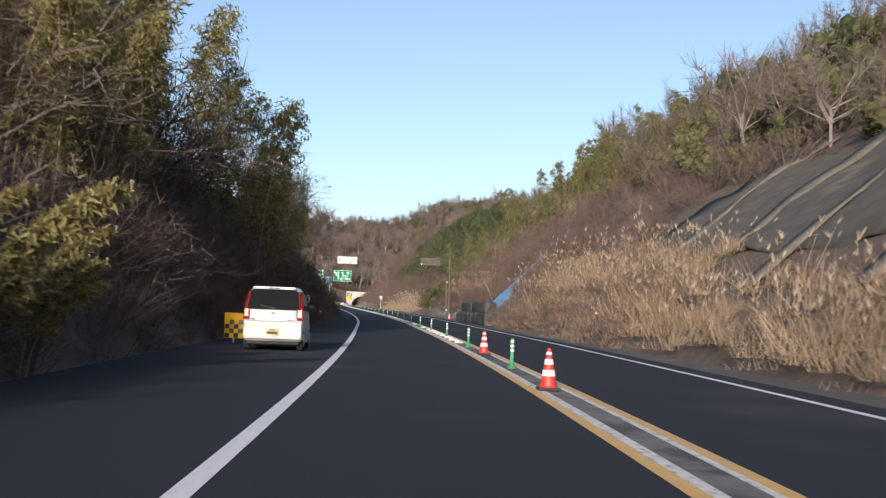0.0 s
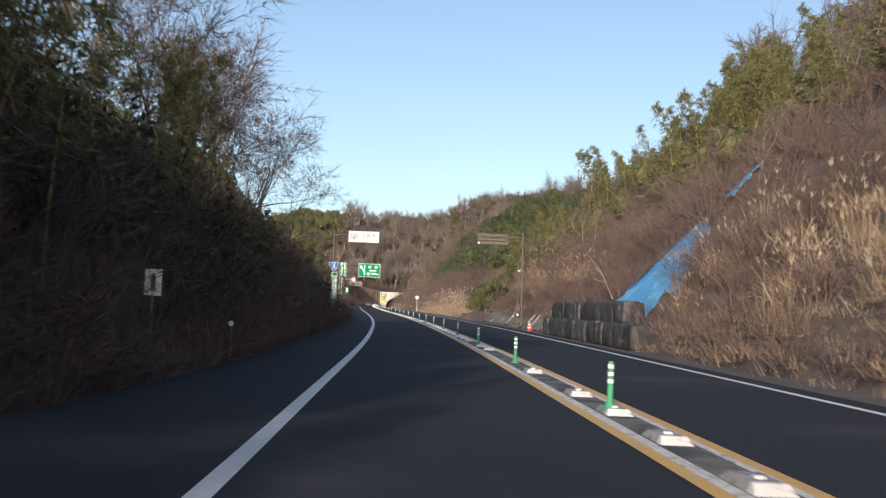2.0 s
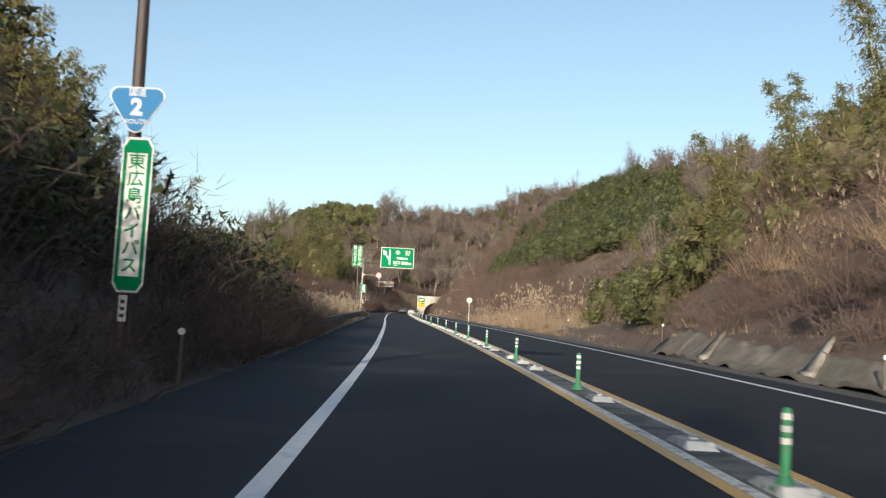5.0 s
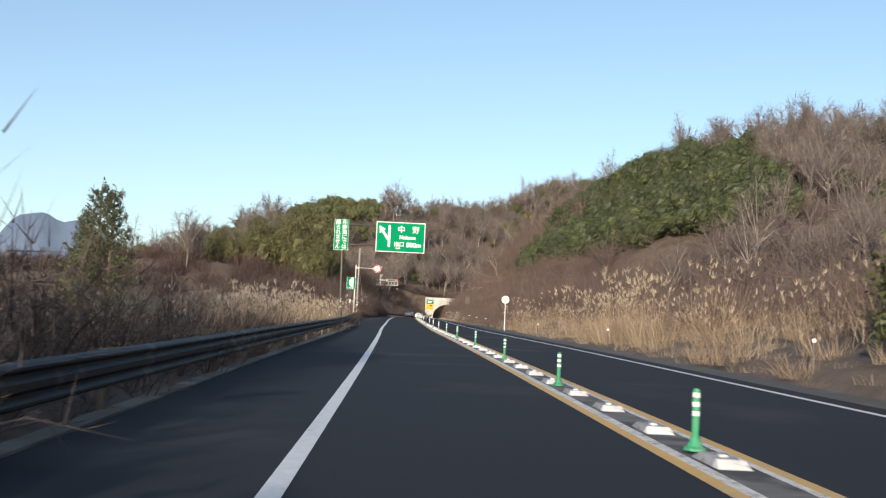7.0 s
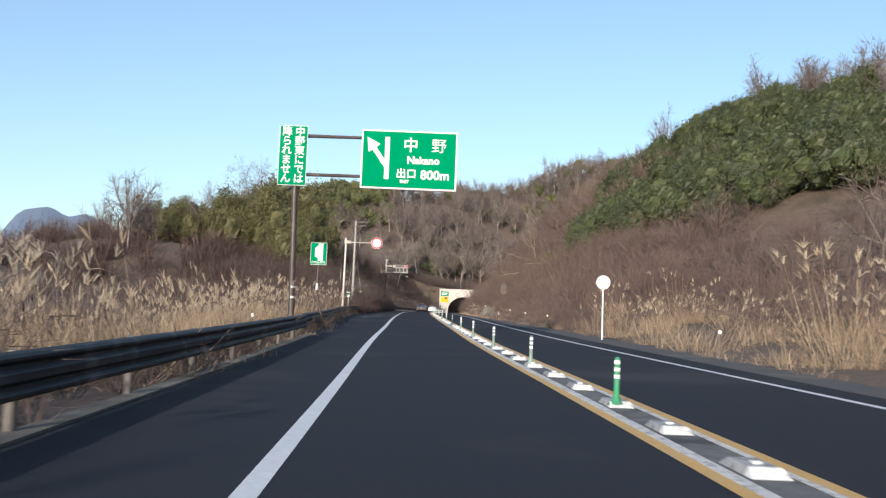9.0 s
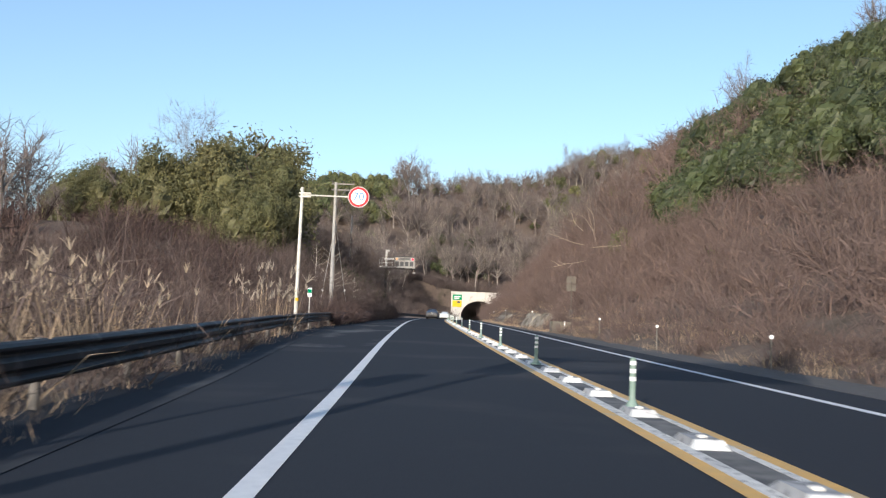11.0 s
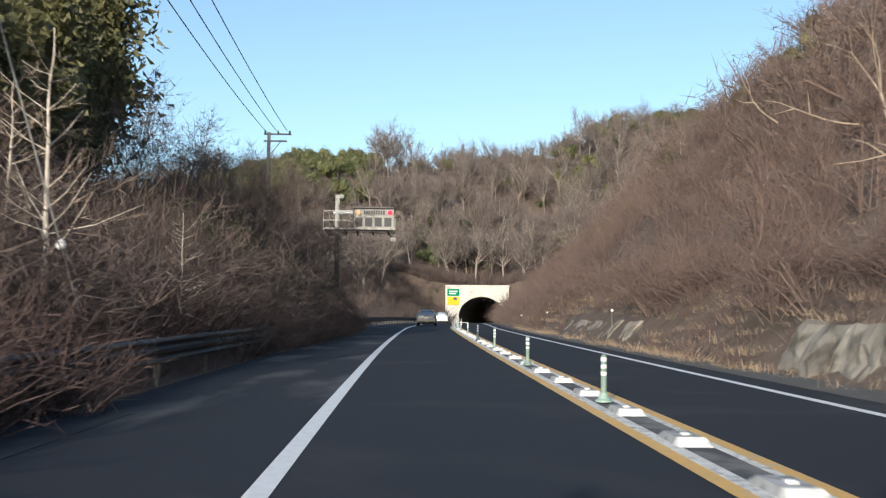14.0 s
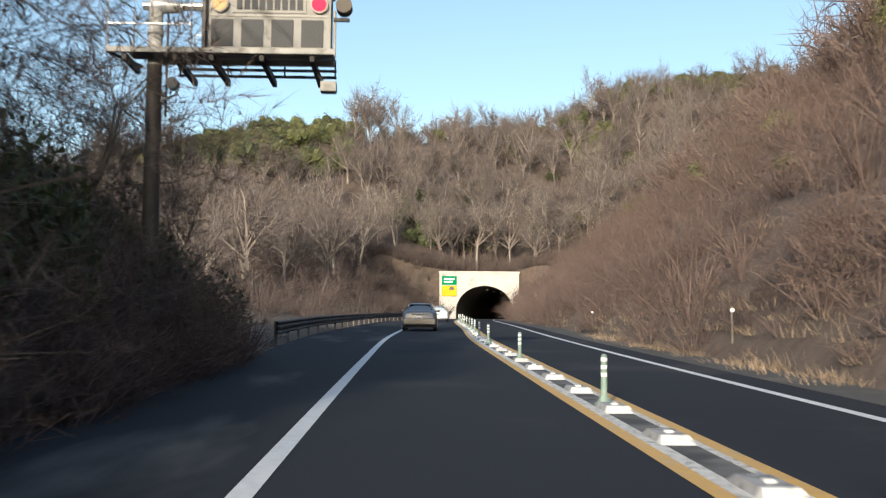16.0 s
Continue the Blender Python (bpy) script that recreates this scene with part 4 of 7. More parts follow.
# ---- variable message sign over the lane ----
def message_sign():
    """Board on a cantilevered walkway; the walkway reaches back beyond the board."""
    y = 344.6
    s = empty("tunnel_signal_sign", "grey tunnel information board with lit amber and red lamps", "signal board", Matrix.Translation((-4.86, y, float(RZ(y)) - 0.10)))
    # The lower mast is a darker brown than the upper.
    part("mast", rodded((0.20, 0.12, -0.4), (0.16, 0.12, 5.86), 0.17, 0.14, 18), MAST_BROWN, s, "dark brown lower mast")
    part("upper_mast", rodded((0.16, 0.12, 5.86), (0.16, 0.12, 7.50), 0.135, 0.13, 18), PANEL_GREY, s)
    part("mast_collar", rodded((0.16, 0.12, 6.42), (0.16, 0.12, 6.50), 0.155, 0.155, 18), PANEL_GREY, s)
    part("mast_head", boxed(0.04, 0.30, 0.0, 0.26, 7.50, 8.05, 0.04), PANEL_GREY, s)
    bm = bmesh.new()
    disc(bm, (0.42, 0.05, 7.95), 0.12, 0.2, n=20)
    part("siren", bm, PANEL_GREY, s)
    part("cable_pipe", rodded((0.38, 0.16, 4.9), (0.38, 0.16, 7.0), 0.022, 0.022, 8), RAIL, s, "dark cable pipe")
    part("arm", rodded((-0.08, 0.12, 7.0), (1.2, 0.12, 7.0), 0.085, 0.085, 14), STEEL, s)
    part("arm_socket", rodded((0.12, 0.12, 7.0), (0.65, 0.12, 6.98), 0.16, 0.1, 14), STEEL, s)
    part("cabinet", boxed(1.14, 3.44, -0.05, 0.40, 6.10, 7.24, 0.02), CABINET_GREY, s)
    part("hood", boxed(1.10, 3.48, -0.22, 0.42, 7.242, 7.32, 0.01), INK, s, "black overhanging hood")
    part("hood_side", boxed(1.075, 1.135, -0.20, 0.38, 6.10, 7.24), INK, s, "black side visor")
    part("display", boxed(1.62, 2.98, -0.075, -0.045, 6.84, 7.18, 0.01), CABINET_GREY, s)
    for k in range(9):
        part("display_cell", boxed(1.69 + k * 0.14, 1.795 + k * 0.14, -0.09, -0.07, 6.90, 7.12), PANEL_DARK, s)
    part("face_rail", boxed(1.20, 3.40, -0.072, -0.046, 6.77, 6.81, 0.005), PANEL_GREY, s)
    for k in range(4):
        part("grille", boxed(1.22 + k * 0.557, 1.63 + k * 0.557, -0.07, -0.045, 6.20, 6.72, 0.006), PANEL_DARK, s)
    for x, m, lab in ((1.38, GLOW_AMBER, "lit amber lamp"), (3.22, GLOW_RED, "lit red lamp")):
        bm = bmesh.new()
        disc(bm, (x, -0.09, 7.0), 0.165, 0.09, n=24)
        part("lamp_ring", bm, PANEL_GREY, s)
        bm = bmesh.new()
        disc(bm, (x, -0.14, 7.0), 0.135, 0.03, n=24)
        part("lamp", bm, m, s, lab)
    part("side_pipe", rodded((3.50, 0.1, 6.05), (3.50, 0.1, 6.95), 0.028, 0.028, 8), PANEL_GREY, s)
    bm = bmesh.new()
    disc(bm, (3.68, 0.0, 7.0), 0.15, 0.3, n=20)
    part("loudspeaker", bm, SIGN_BACK, s)
    part("speaker_bracket", boxed(3.48, 3.78, 0.02, 0.10, 6.74, 6.80), RAIL, s)
    # walkway floor with front and side beams, deep brackets and an open frame behind
    part("front_beam", boxed(-0.62, 3.52, -0.39, -0.31, 5.98, 6.08), PANEL_GREY, s)
    part("inner_beam", boxed(-0.02, 3.48, 0.42, 0.50, 5.98, 6.06), PANEL_GREY, s)
    part("walkway", boxed(-0.30, 3.50, -0.31, 0.42, 6.06, 6.085), PANEL_GREY, s)
    part("walkway_rib", boxed(1.15, 3.46, 0.02, 0.08, 5.99, 6.06), STEEL, s)
    for x, back in ((-0.34, 0.75), (0.58, 1.62), (1.24, 1.62), (2.16, 1.62), (3.08, 1.62)):
        part("bracket", boxed(x, x + 0.085, -0.31, back, 5.86, 5.98), RAIL, s, "dark deep bracket")
    part("end_beam", rodded((-0.60, -0.31, 6.0), (-0.22, 0.72, 6.0), 0.035, 0.035, 6), RAIL, s)
    for z in (5.99, 6.12):
        part("back_rail", boxed(0.34, 3.46, 1.28, 1.33, z - 0.025, z + 0.025), RAIL, s, "dark rail of the open frame")
    for x in (0.36, 1.30, 2.42, 3.42):
        part("back_post", boxed(x, x + 0.03, 1.285, 1.325, 5.99, 6.34), RAIL, s)
    part("back_rail", rodded((1.30, 1.30, 6.34), (3.44, 1.30, 6.34), 0.016, 0.016, 6), PANEL_GREY, s)
    # thin railing round the open end
    for a, b in (((-0.60, -0.34, 6.08), (-0.60, -0.34, 7.08)), ((-0.34, 0.46, 6.06), (-0.34, 0.46, 7.08)), ((0.82, 0.46, 6.06), (0.82, 0.46, 6.56)), ((0.92, -0.34, 6.08), (0.92, -0.34, 7.08))):
        part("baluster", rodded(a, b, 0.018, 0.018, 6), STEEL, s)
    for a, b in (((-0.60, -0.34, 6.52), (0.92, -0.34, 6.52)), ((-0.60, -0.34, 7.06), (1.08, -0.34, 7.06)), ((-0.60, -0.34, 6.52), (-0.34, 0.46, 6.52)), ((-0.60, -0.34, 7.06), (-0.34, 0.46, 7.06)), ((0.82, 0.46, 6.56), (1.10, 0.46, 6.56))):
        part("handrail", rodded(a, b, 0.015, 0.015, 6), STEEL, s)
    bm = bmesh.new()
    disc(bm, (0.54, -0.02, 5.48), 0.11, 0.2, n=20)
    part("floodlight", bm, PANEL_GREY, s)
    part("floodlight_arm", rodded((0.28, 0.1, 5.18), (0.60, 0.05, 5.30), 0.03, 0.02, 8), PANEL_GREY, s)
    part("floodlight_arm", rodded((3.16, 0.3, 5.86), (3.30, 0.1, 5.58), 0.03, 0.03, 8), RAIL, s)
    bm = bmesh.new()
    box(bm, 3.26, 3.56, -0.12, 0.14, 5.36, 5.56, 0.03)
    part("floodlight", bm, PANEL_GREY, s)


message_sign()


# ---- power poles and wires ----
POLE_GREY = mat("pole_concrete", (0.33, 0.32, 0.31), (0.25, 0.245, 0.24), 3.0, 0.85, bump=0.01, bump_scale=30, stain=(0.17, 0.16, 0.15), stain_scale=1.5)
def power_pole(x, y, h, label):
    z = float(ground_h(x, y))
    top = float(RZ(y)) + h - z
    p = empty("power_pole", label, "utility pole", Matrix.Translation((x, y, z)), group="utility poles")
    part("shaft", rodded((0, 0, -0.5), (0, 0, top), 0.15, 0.10, 14), POLE_GREY, p)
    for zz, w in ((top - 0.12, 0.85), (top - 0.55, 0.6)):
        part("crossarm", boxed(-0.3, w + 0.5, -0.05, 0.05, zz - 0.04, zz + 0.04), BROWN_POLE, p)
    part("brace", rodded((0.0, 0, top - 1.5), (0.7, 0, top - 0.6), 0.025, 0.025, 6), BROWN_POLE, p)
    for x0 in (-0.22, 0.55, 1.25):
        bm = bmesh.new()
        rod(bm, (x0, 0, top - 0.08), (x0, 0, top + 0.02), 0.05, 0.05, 8)
        rod(bm, (x0, 0, top + 0.02), (x0, 0, top + 0.1), 0.07, 0.03, 8)
        part("insulator", bm, BROWN_POLE, p)
    return Vector((x, y, z + top))


tops = [power_pole(-6.2, 298.2, 10.0, "grey concrete power pole with crossarms among the brush"),
        power_pole(-9.1, 347.0, 12.0, "dark power pole with a crossarm above the trees")]


def guy_wires():
    """Two stay wires with white ball insulators on the near pole."""
    x, y = -6.2, 298.2
    z = float(RZ(y))
    for dx, dy, top in ((-0.9, 0.6, 6.4), (0.9, 4.4, 7.6)):
        a, b = Vector((x, y, z + top)), Vector((x + dx, y + dy, float(ground_h(x + dx, y + dy)) - .1))
        g = empty("stay_wire", "thin steel stay wire with a white ball insulator", "cable", group="stay wires")
        part("wire", rodded(a, b, 0.016, 0.016, 6), STEEL, g)
        c = a.lerp(b, 0.72)
        bm = bmesh.new()
        lathe(bm, [(0.02, -0.09), (0.075, -0.05), (0.085, 0.0), (0.075, 0.05), (0.02, 0.09)], 12)
        bmesh.ops.translate(bm, vec=c, verts=bm.verts)
        part("insulator", bm, SIGN_WHITE, g, "white ball insulator")


guy_wires()


def wires(a, b, sag, name):
    for k, dx in enumerate((-0.22, 0.45, 1.1)):
        cu = bpy.data.curves.new("power_line", "CURVE")
        cu.dimensions, cu.bevel_depth, cu.bevel_resolution = "3D", 0.02, 1
        sp = cu.splines.new("POLY")
        sp.points.add(16)
        for i in range(17):
            t = i / 16
            p = a.lerp(b, t) + Vector((dx, 0, 0.08 - 4 * sag * t * (1 - t)))
            sp.points[i].co = (*p, 1)
        cu.materials.append(INK)
        tagged(new("power_line", cu), "thin black overhead power cable between poles", "cable", group="power lines")


wires(tops[0], tops[1], 0.35, "a")


# ---- black sandbags in two rows ----
def sandbag(seed):
    rs = random.Random(seed)
    bm = bmesh.new()
    box(bm, -0.52, 0.52, -0.52, 0.52, 0.0, 0.98)
    bmesh.ops.subdivide_edges(bm, edges=bm.edges[:], cuts=8, use_grid_fill=True)
    for v in bm.verts:
        p = v.co
        u = Vector((p.x, p.y, 0))
        k = max(abs(p.x), abs(p.y)) / 0.52
        r = 0.56
        if u.length > 1e-4:
            round_ = u.normalized() * r * k
            p.x, p.y = (p.x * 0.6 + round_.x * 0.4), (p.y * 0.6 + round_.y * 0.4)
        bulge = 1 + 0.10 * math.sin(math.pi * min(max(p.z / 0.98, 0), 1))
        p.x *= bulge
        p.y *= bulge
        n = noise.noise(Vector((p.x * 3 + seed * 7, p.y * 3, p.z * 2.4)))
        n2 = abs(noise.noise(Vector((math.cos(math.atan2(p.y, p.x)) * 4.2 + seed * 3, math.sin(math.atan2(p.y, p.x)) * 4.2, p.z * 0.6)))) * 2.2
        p.x *= 1 + 0.07 * n - 0.07 * n2
        p.y *= 1 + 0.07 * n - 0.07 * n2
        p.z += (0.12 * n - 0.10 * (k ** 2) * 0.4) * (p.z - 0.5) * 2 if p.z > 0.5 else 0
    for f in bm.faces:
        f.smooth = True
    ob = part("sandbag", bm, BAG)
    return tagged(ob, "large black flexible sandbag, slumped and weathered, stacked in a wall", "sandbag", "sandbag wall")


protos = [sandbag(k) for k in range(4)]
rs = random.Random(12)
cnt = 0
for row, (ya, yb2) in enumerate(((83.0, 105.8), (87.1, 105.0))):
    y = ya
    while y < yb2:
        x = float(RL(y)) + 1.75 + row * 0.45
        z = float(RZ(y)) + 0.01 + row * 0.92
        m = pose(x + rs.uniform(-.05, .05), y, z, 0, rs.uniform(-3, 3), rs.uniform(-12, 12) + 90 * rs.randrange(4))
        src = protos[rs.randrange(4)]
        if cnt < 4:
            protos[cnt].matrix_basis = m
        else:
            copy_thing(src, m)
        cnt += 1
        y += rs.uniform(1.0, 1.1)


# ---- tarpaulins, sprayed mortar and stone on the far slope ----
def draped(name, pts, lift, material, label, category, nu=14, nv=14, kind="", wob=0.06):
    """A sheet laid on the slope between four corners given in plan."""
    a, b, c, e = [Vector((*p, 0)) for p in pts]
    v = []
    for i in range(nu + 1):
        for j in range(nv + 1):
            s, t = i / nu, j / nv
            p = (a * (1 - s) + b * s) * (1 - t) + (e * (1 - s) + c * s) * t
            w = wob * noise.noise(Vector((p.x * .9, p.y * .9, 3)))
            edge = 0.10 * noise.noise(Vector((s * 6, t * 6, 1))) * (1 if i in (0, nu) or j in (0, nv) else 0)
            v.append((p.x + edge * 3, p.y + edge * 3, float(ground_h(p.x, p.y)) + lift + w))
    k = nv + 1
    f = [(i * k + j, (i + 1) * k + j, (i + 1) * k + j + 1, i * k + j + 1) for i in range(nu) for j in range(nv)]
    n = len(v)
    v2 = v + [(x, y, z - 0.12) for x, y, z in v]
    rim = [j for j in range(k)] + [i * k + nv for i in range(1, nu + 1)] + [nu * k + j for j in range(nv - 1, -1, -1)] + [i * k for i in range(nu - 1, 0, -1)]
    f += [(rim[i], rim[(i + 1) % len(rim)], rim[(i + 1) % len(rim)] + n, rim[i] + n) for i in range(len(rim))]
    me = raw(name, v2, f, smooth=True)
    return tagged(hang(name, me, material), label, category, kind=kind)


draped("tarpaulin", [(13.4, 86.9), (14.2, 96.8), (19.4, 97.6), (18.9, 94.8)], 0.28, TARP, "bright blue tarpaulin spread over the slope behind the sandbags", "tarpaulin", wob=0.16)
draped("tarpaulin", [(15.2, 88.0), (14.9, 89.6), (19.0, 94.9), (18.2, 92.4)], 0.22, TARP_OLD, "faded grey-blue tarpaulin half overgrown on the slope", "tarpaulin", wob=0.16)
draped("tarpaulin", [(20.8, 97.0), (21.2, 101.2), (23.6, 102.2), (23.4, 98.6)], 0.30, TARP, "blue tarpaulin patch high on the slope", "tarpaulin", wob=0.16)
draped("mortar_slope", [(12.2, -8.0), (17.4, 58.0), (25.4, 58.0), (26.0, -8.0)], 0.16, MORTAR, "dark sprayed mortar facing on the rock slope", "slope facing", 40, 22, "structure", 0.22)
for k in range(7):
    y = -4 + k * 9.3
    x0 = float(RL(y)) + 4.6
    draped("mortar_rib", [(x0, y), (x0, y + 1.0), (x0 + 13, y + 3.2), (x0 + 13, y + 2.1)], 0.30, MORTAR_RIB, "pale raised rib of the mortar facing", "slope facing", 2, 24, "structure", 0.10)
# concrete toe with a few buttress ribs under the thicket
y0, y1 = 108.6, 150.0
draped("concrete_toe", [(float(RL(y0) + SHR(y0)) + .35, y0), (float(RL(y1) + SHR(y1)) + .35, y1), (float(RL(y1) + SHR(y1)) + 1.45, y1), (float(RL(y0) + SHR(y0)) + 1.75, y0)], 0.14, CONCRETE_DARK, "weathered concrete facing at the foot of the slope", "slope facing", 60, 8, "structure", 0.30)
for y in (111.4, 120.2, 122.8, 134.0, 143.0):
    x0 = float(RL(y) + SHR(y)) + 0.35
    draped("concrete_rib", [(x0, y), (x0, y + 0.95), (x0 + 1.0, y + 1.15), (x0 + 1.0, y + 0.85)], 0.24, CONCRETE, "pale slanted concrete rib at the slope foot", "slope facing", 2, 6, "structure", 0.10)


def toe_wall():
    """Lumpy concrete slabs against the foot of the slope before the tunnel."""
    w = empty("toe_wall", "low weathered concrete facing in uneven slabs at the slope foot", "retaining wall", kind="structure")
    rs = random.Random(8)
    y = 292.5
    while y < 374:
        wd = rs.uniform(1.1, 2.9)
        pale = 295 < y < 307 or 322 < y < 342
        hgt = (rs.uniform(0.98, 1.22) if y < 310 else rs.uniform(0.75, 1.0)) if pale else rs.uniform(0.5, 0.75)
        if rs.random() < 0.14 and not pale:
            y += rs.uniform(0.8, 2.4)
            continue
        nu, nv = 9, 6
        skew, push = 0.12, rs.uniform(-.02, .06)
        v, f = [], []
        for i in range(nu + 1):
            for j in range(nv + 1):
                s, t = i / nu, j / nv
                yy = y + 0.008 + (wd - 0.016) * s + skew * t
                top = 1.0 + 0.16 * noise.noise(Vector((yy * .8, 4, 1)))
                bulge = 0.13 * noise.noise(Vector((yy * .9, t * 1.6, 7))) + 0.10 * noise.noise(Vector((yy * 2.6, t * 4, 2))) + 0.05 * noise.noise(Vector((yy * 6, t * 9, 4)))
                edge = 0.06 if j == nv else (0.012 if i in (0, nu) else 0.0)
                x = float(RL(yy) + SHR(yy)) + 0.62 + (0.62 if pale else 0.8) * t + push * .4 + bulge + edge
                v.append((x, yy, float(RZ(yy)) - 0.05 + hgt * top * t))
        k = nv + 1
        n = len(v)
        f = [(i * k + j, i * k + j + 1, (i + 1) * k + j + 1, (i + 1) * k + j) for i in range(nu) for j in range(nv)]
        rim = [j for j in range(k)] + [i * k + nv for i in range(1, nu + 1)] + [nu * k + j for j in range(nv - 1, -1, -1)] + [i * k for i in range(nu - 1, 0, -1)]
        v2 = v + [(x + 0.5, yy, z - 0.02) for x, yy, z in v]
        f += [(rim[i], rim[(i + 1) % len(rim)], rim[(i + 1) % len(rim)] + n, rim[i] + n) for i in range(len(rim))]
        hang("slab", raw("slab", v2, f), TOE_PALE if pale else TOE_BROWN, w)
        y += wd


TOE_BROWN = mat("earthy_sprayed_concrete", (0.21, 0.185, 0.15), (0.135, 0.115, 0.09), 0.9, 0.95, bump=0.05, bump_scale=7, stain=(0.085, 0.072, 0.052), stain_scale=0.7, stain_cut=(0.48, 0.64))
TOE_PALE = mat("pale_sprayed_concrete", (0.29, 0.268, 0.23), (0.19, 0.172, 0.145), 1.1, 0.95, bump=0.05, bump_scale=7, stain=(0.10, 0.085, 0.066), stain_scale=1.6, stain_cut=(0.47, 0.64))
toe_wall()


def drain_box():
    """A concrete catch basin with a white marker post at the slope foot."""
    y = 286.6
    x = float(RL(y) + SHR(y)) + 0.75
    d = empty("catch_basin", "square grey concrete catch basin with a white marker post", "catch basin", Matrix.Translation((x, y, float(RZ(y)))) @ pose(0, 0, 0, 0, 0, 4))
    part("wall", boxed(-0.6, 0.6, -0.5, -0.36, -0.05, 0.66, 0.02), CONCRETE_DARK, d)
    part("wall", boxed(-0.6, 0.6, 0.36, 0.5, -0.05, 0.70, 0.02), CONCRETE_DARK, d)
    for s in (-1, 1):
        part("wall", boxed(s * .53 - .07, s * .53 + .07, -0.36, 0.36, -0.05, 0.68, 0.02), CONCRETE_DARK, d)
    part("marker_post", rodded((0.12, -0.56, -0.1), (0.12, -0.56, 0.68), 0.045, 0.04, 10), SIGN_WHITE, d, "white marker post")


drain_box()


def bank_plate():
    """A small white plate on a thin post in the shaded bank."""
    y = 61.5
    s = empty("verge_plate", "small white plate with grey bars on a thin post", "plate", Matrix.Translation((-1.65, y, float(RZ(y)))) @ pose(0, 0, 0, 0, 0, 6))
    part("post", rodded((0, 0.02, -0.2), (0, 0.02, 1.75), 0.022, 0.022, 8), RAIL_POST, s)
    b = part("board", boxed(-0.14, 0.14, -0.012, 0.0, 1.33, 1.78, 0.006), SIGN_WHITE, s)
    part("bar", boxed(-0.04, 0.04, -0.018, -0.011, 1.42, 1.68), SIGN_BACK, b)


bank_plate()


def chain_fence():
    f = empty("hill_fence", "thin dark wire fence on top of the bank", "fence")
    ys = np.arange(128, 156, 2.0)
    xs = WL(ys) - SHL(ys) - 6.0
    pts = [Vector((float(x), float(y), float(ground_h(x, y)))) for x, y in zip(xs, ys)]
    for p in pts:
        part("post", rodded(p + Vector((0, 0, -.3)), p + Vector((0, 0, 1.5)), 0.03, 0.03, 6), BROWN_POLE, f)
    for a, b in zip(pts, pts[1:]):
        for h in (0.4, 0.8, 1.15, 1.45):
            part("wire", rodded(a + Vector((0, 0, h)), b + Vector((0, 0, h)), 0.012, 0.012, 5), BROWN_POLE, f)


chain_fence()


def checker_board():
    """A small amber and black checkered hazard board on the verge."""
    y = 33.5
    c = empty("hazard_board", "small amber and black checkered hazard board on the verge", "hazard board", Matrix.Translation((-3.15, y, float(RZ(y)))))
    part("post", rodded((0, 0.03, -0.1), (0, 0.03, 0.3), 0.03, 0.03, 8), STEEL, c)
    part("board", boxed(-0.3, 0.3, -0.01, 0.02, 0.12, 0.92, 0.01), SIGN_YELLOW, c)
    for i in range(4):
        for j in range(4):
            if (i + j) % 2 == 0:
                part("square", boxed(-0.28 + i * 0.14, -0.14 + i * 0.14, -0.018, -0.009, 0.14 + j * 0.14, 0.28 + j * 0.14), INK if j % 2 else RUBBER, c, "black square")


checker_board()


# ---- vehicles ----
def loft_body(stations, bevel=0.02):
    """A car body from stations (y, z_low, z_waist, z_belt, z_top, half_low, half_belt, half_top)."""
    bm = bmesh.new()
    rings = []
    for y, zl, zw, zb, zt, hl, hb, ht in stations:
        half = [(hl * 0.9, zl), (hl, zl + 0.06), (hl * 1.005, zw), (hb, zb), (ht, zt - 0.07), (ht * 0.86, zt - 0.012), (ht * 0.45, zt)]
        pts = [(x, z) for x, z in half] + [(-x, z) for x, z in reversed(half)]
        rings.append([bm.verts.new((x, y, z)) for x, z in pts])
    n = len(rings[0])
    for a, b in zip(rings, rings[1:]):
        for i in range(n):
            bm.faces.new((a[i], b[i], b[(i + 1) % n], a[(i + 1) % n]))
    bm.faces.new(list(reversed(rings[0])))
    bm.faces.new(rings[-1])
    for f in bm.faces:
        f.smooth = True
    bmesh.ops.recalc_face_normals(bm, faces=bm.faces)
    return bm


def quadplate(pts, thick):
    """A thin pane through four or more corners, thickened along its normal."""
    bm = bmesh.new()
    p = [Vector(q) for q in pts]
    nrm = (p[1] - p[0]).cross(p[2] - p[0]).normalized() * thick
    a = [bm.verts.new(q) for q in p]
    b = [bm.verts.new(q + nrm) for q in p]
    n = len(a)
    bm.faces.new(a)
    bm.faces.new(list(reversed(b)))
    for i in range(n):
        bm.faces.new((a[i], a[(i + 1) % n], b[(i + 1) % n], b[i]))
    bmesh.ops.recalc_face_normals(bm, faces=bm.faces)
    return bm


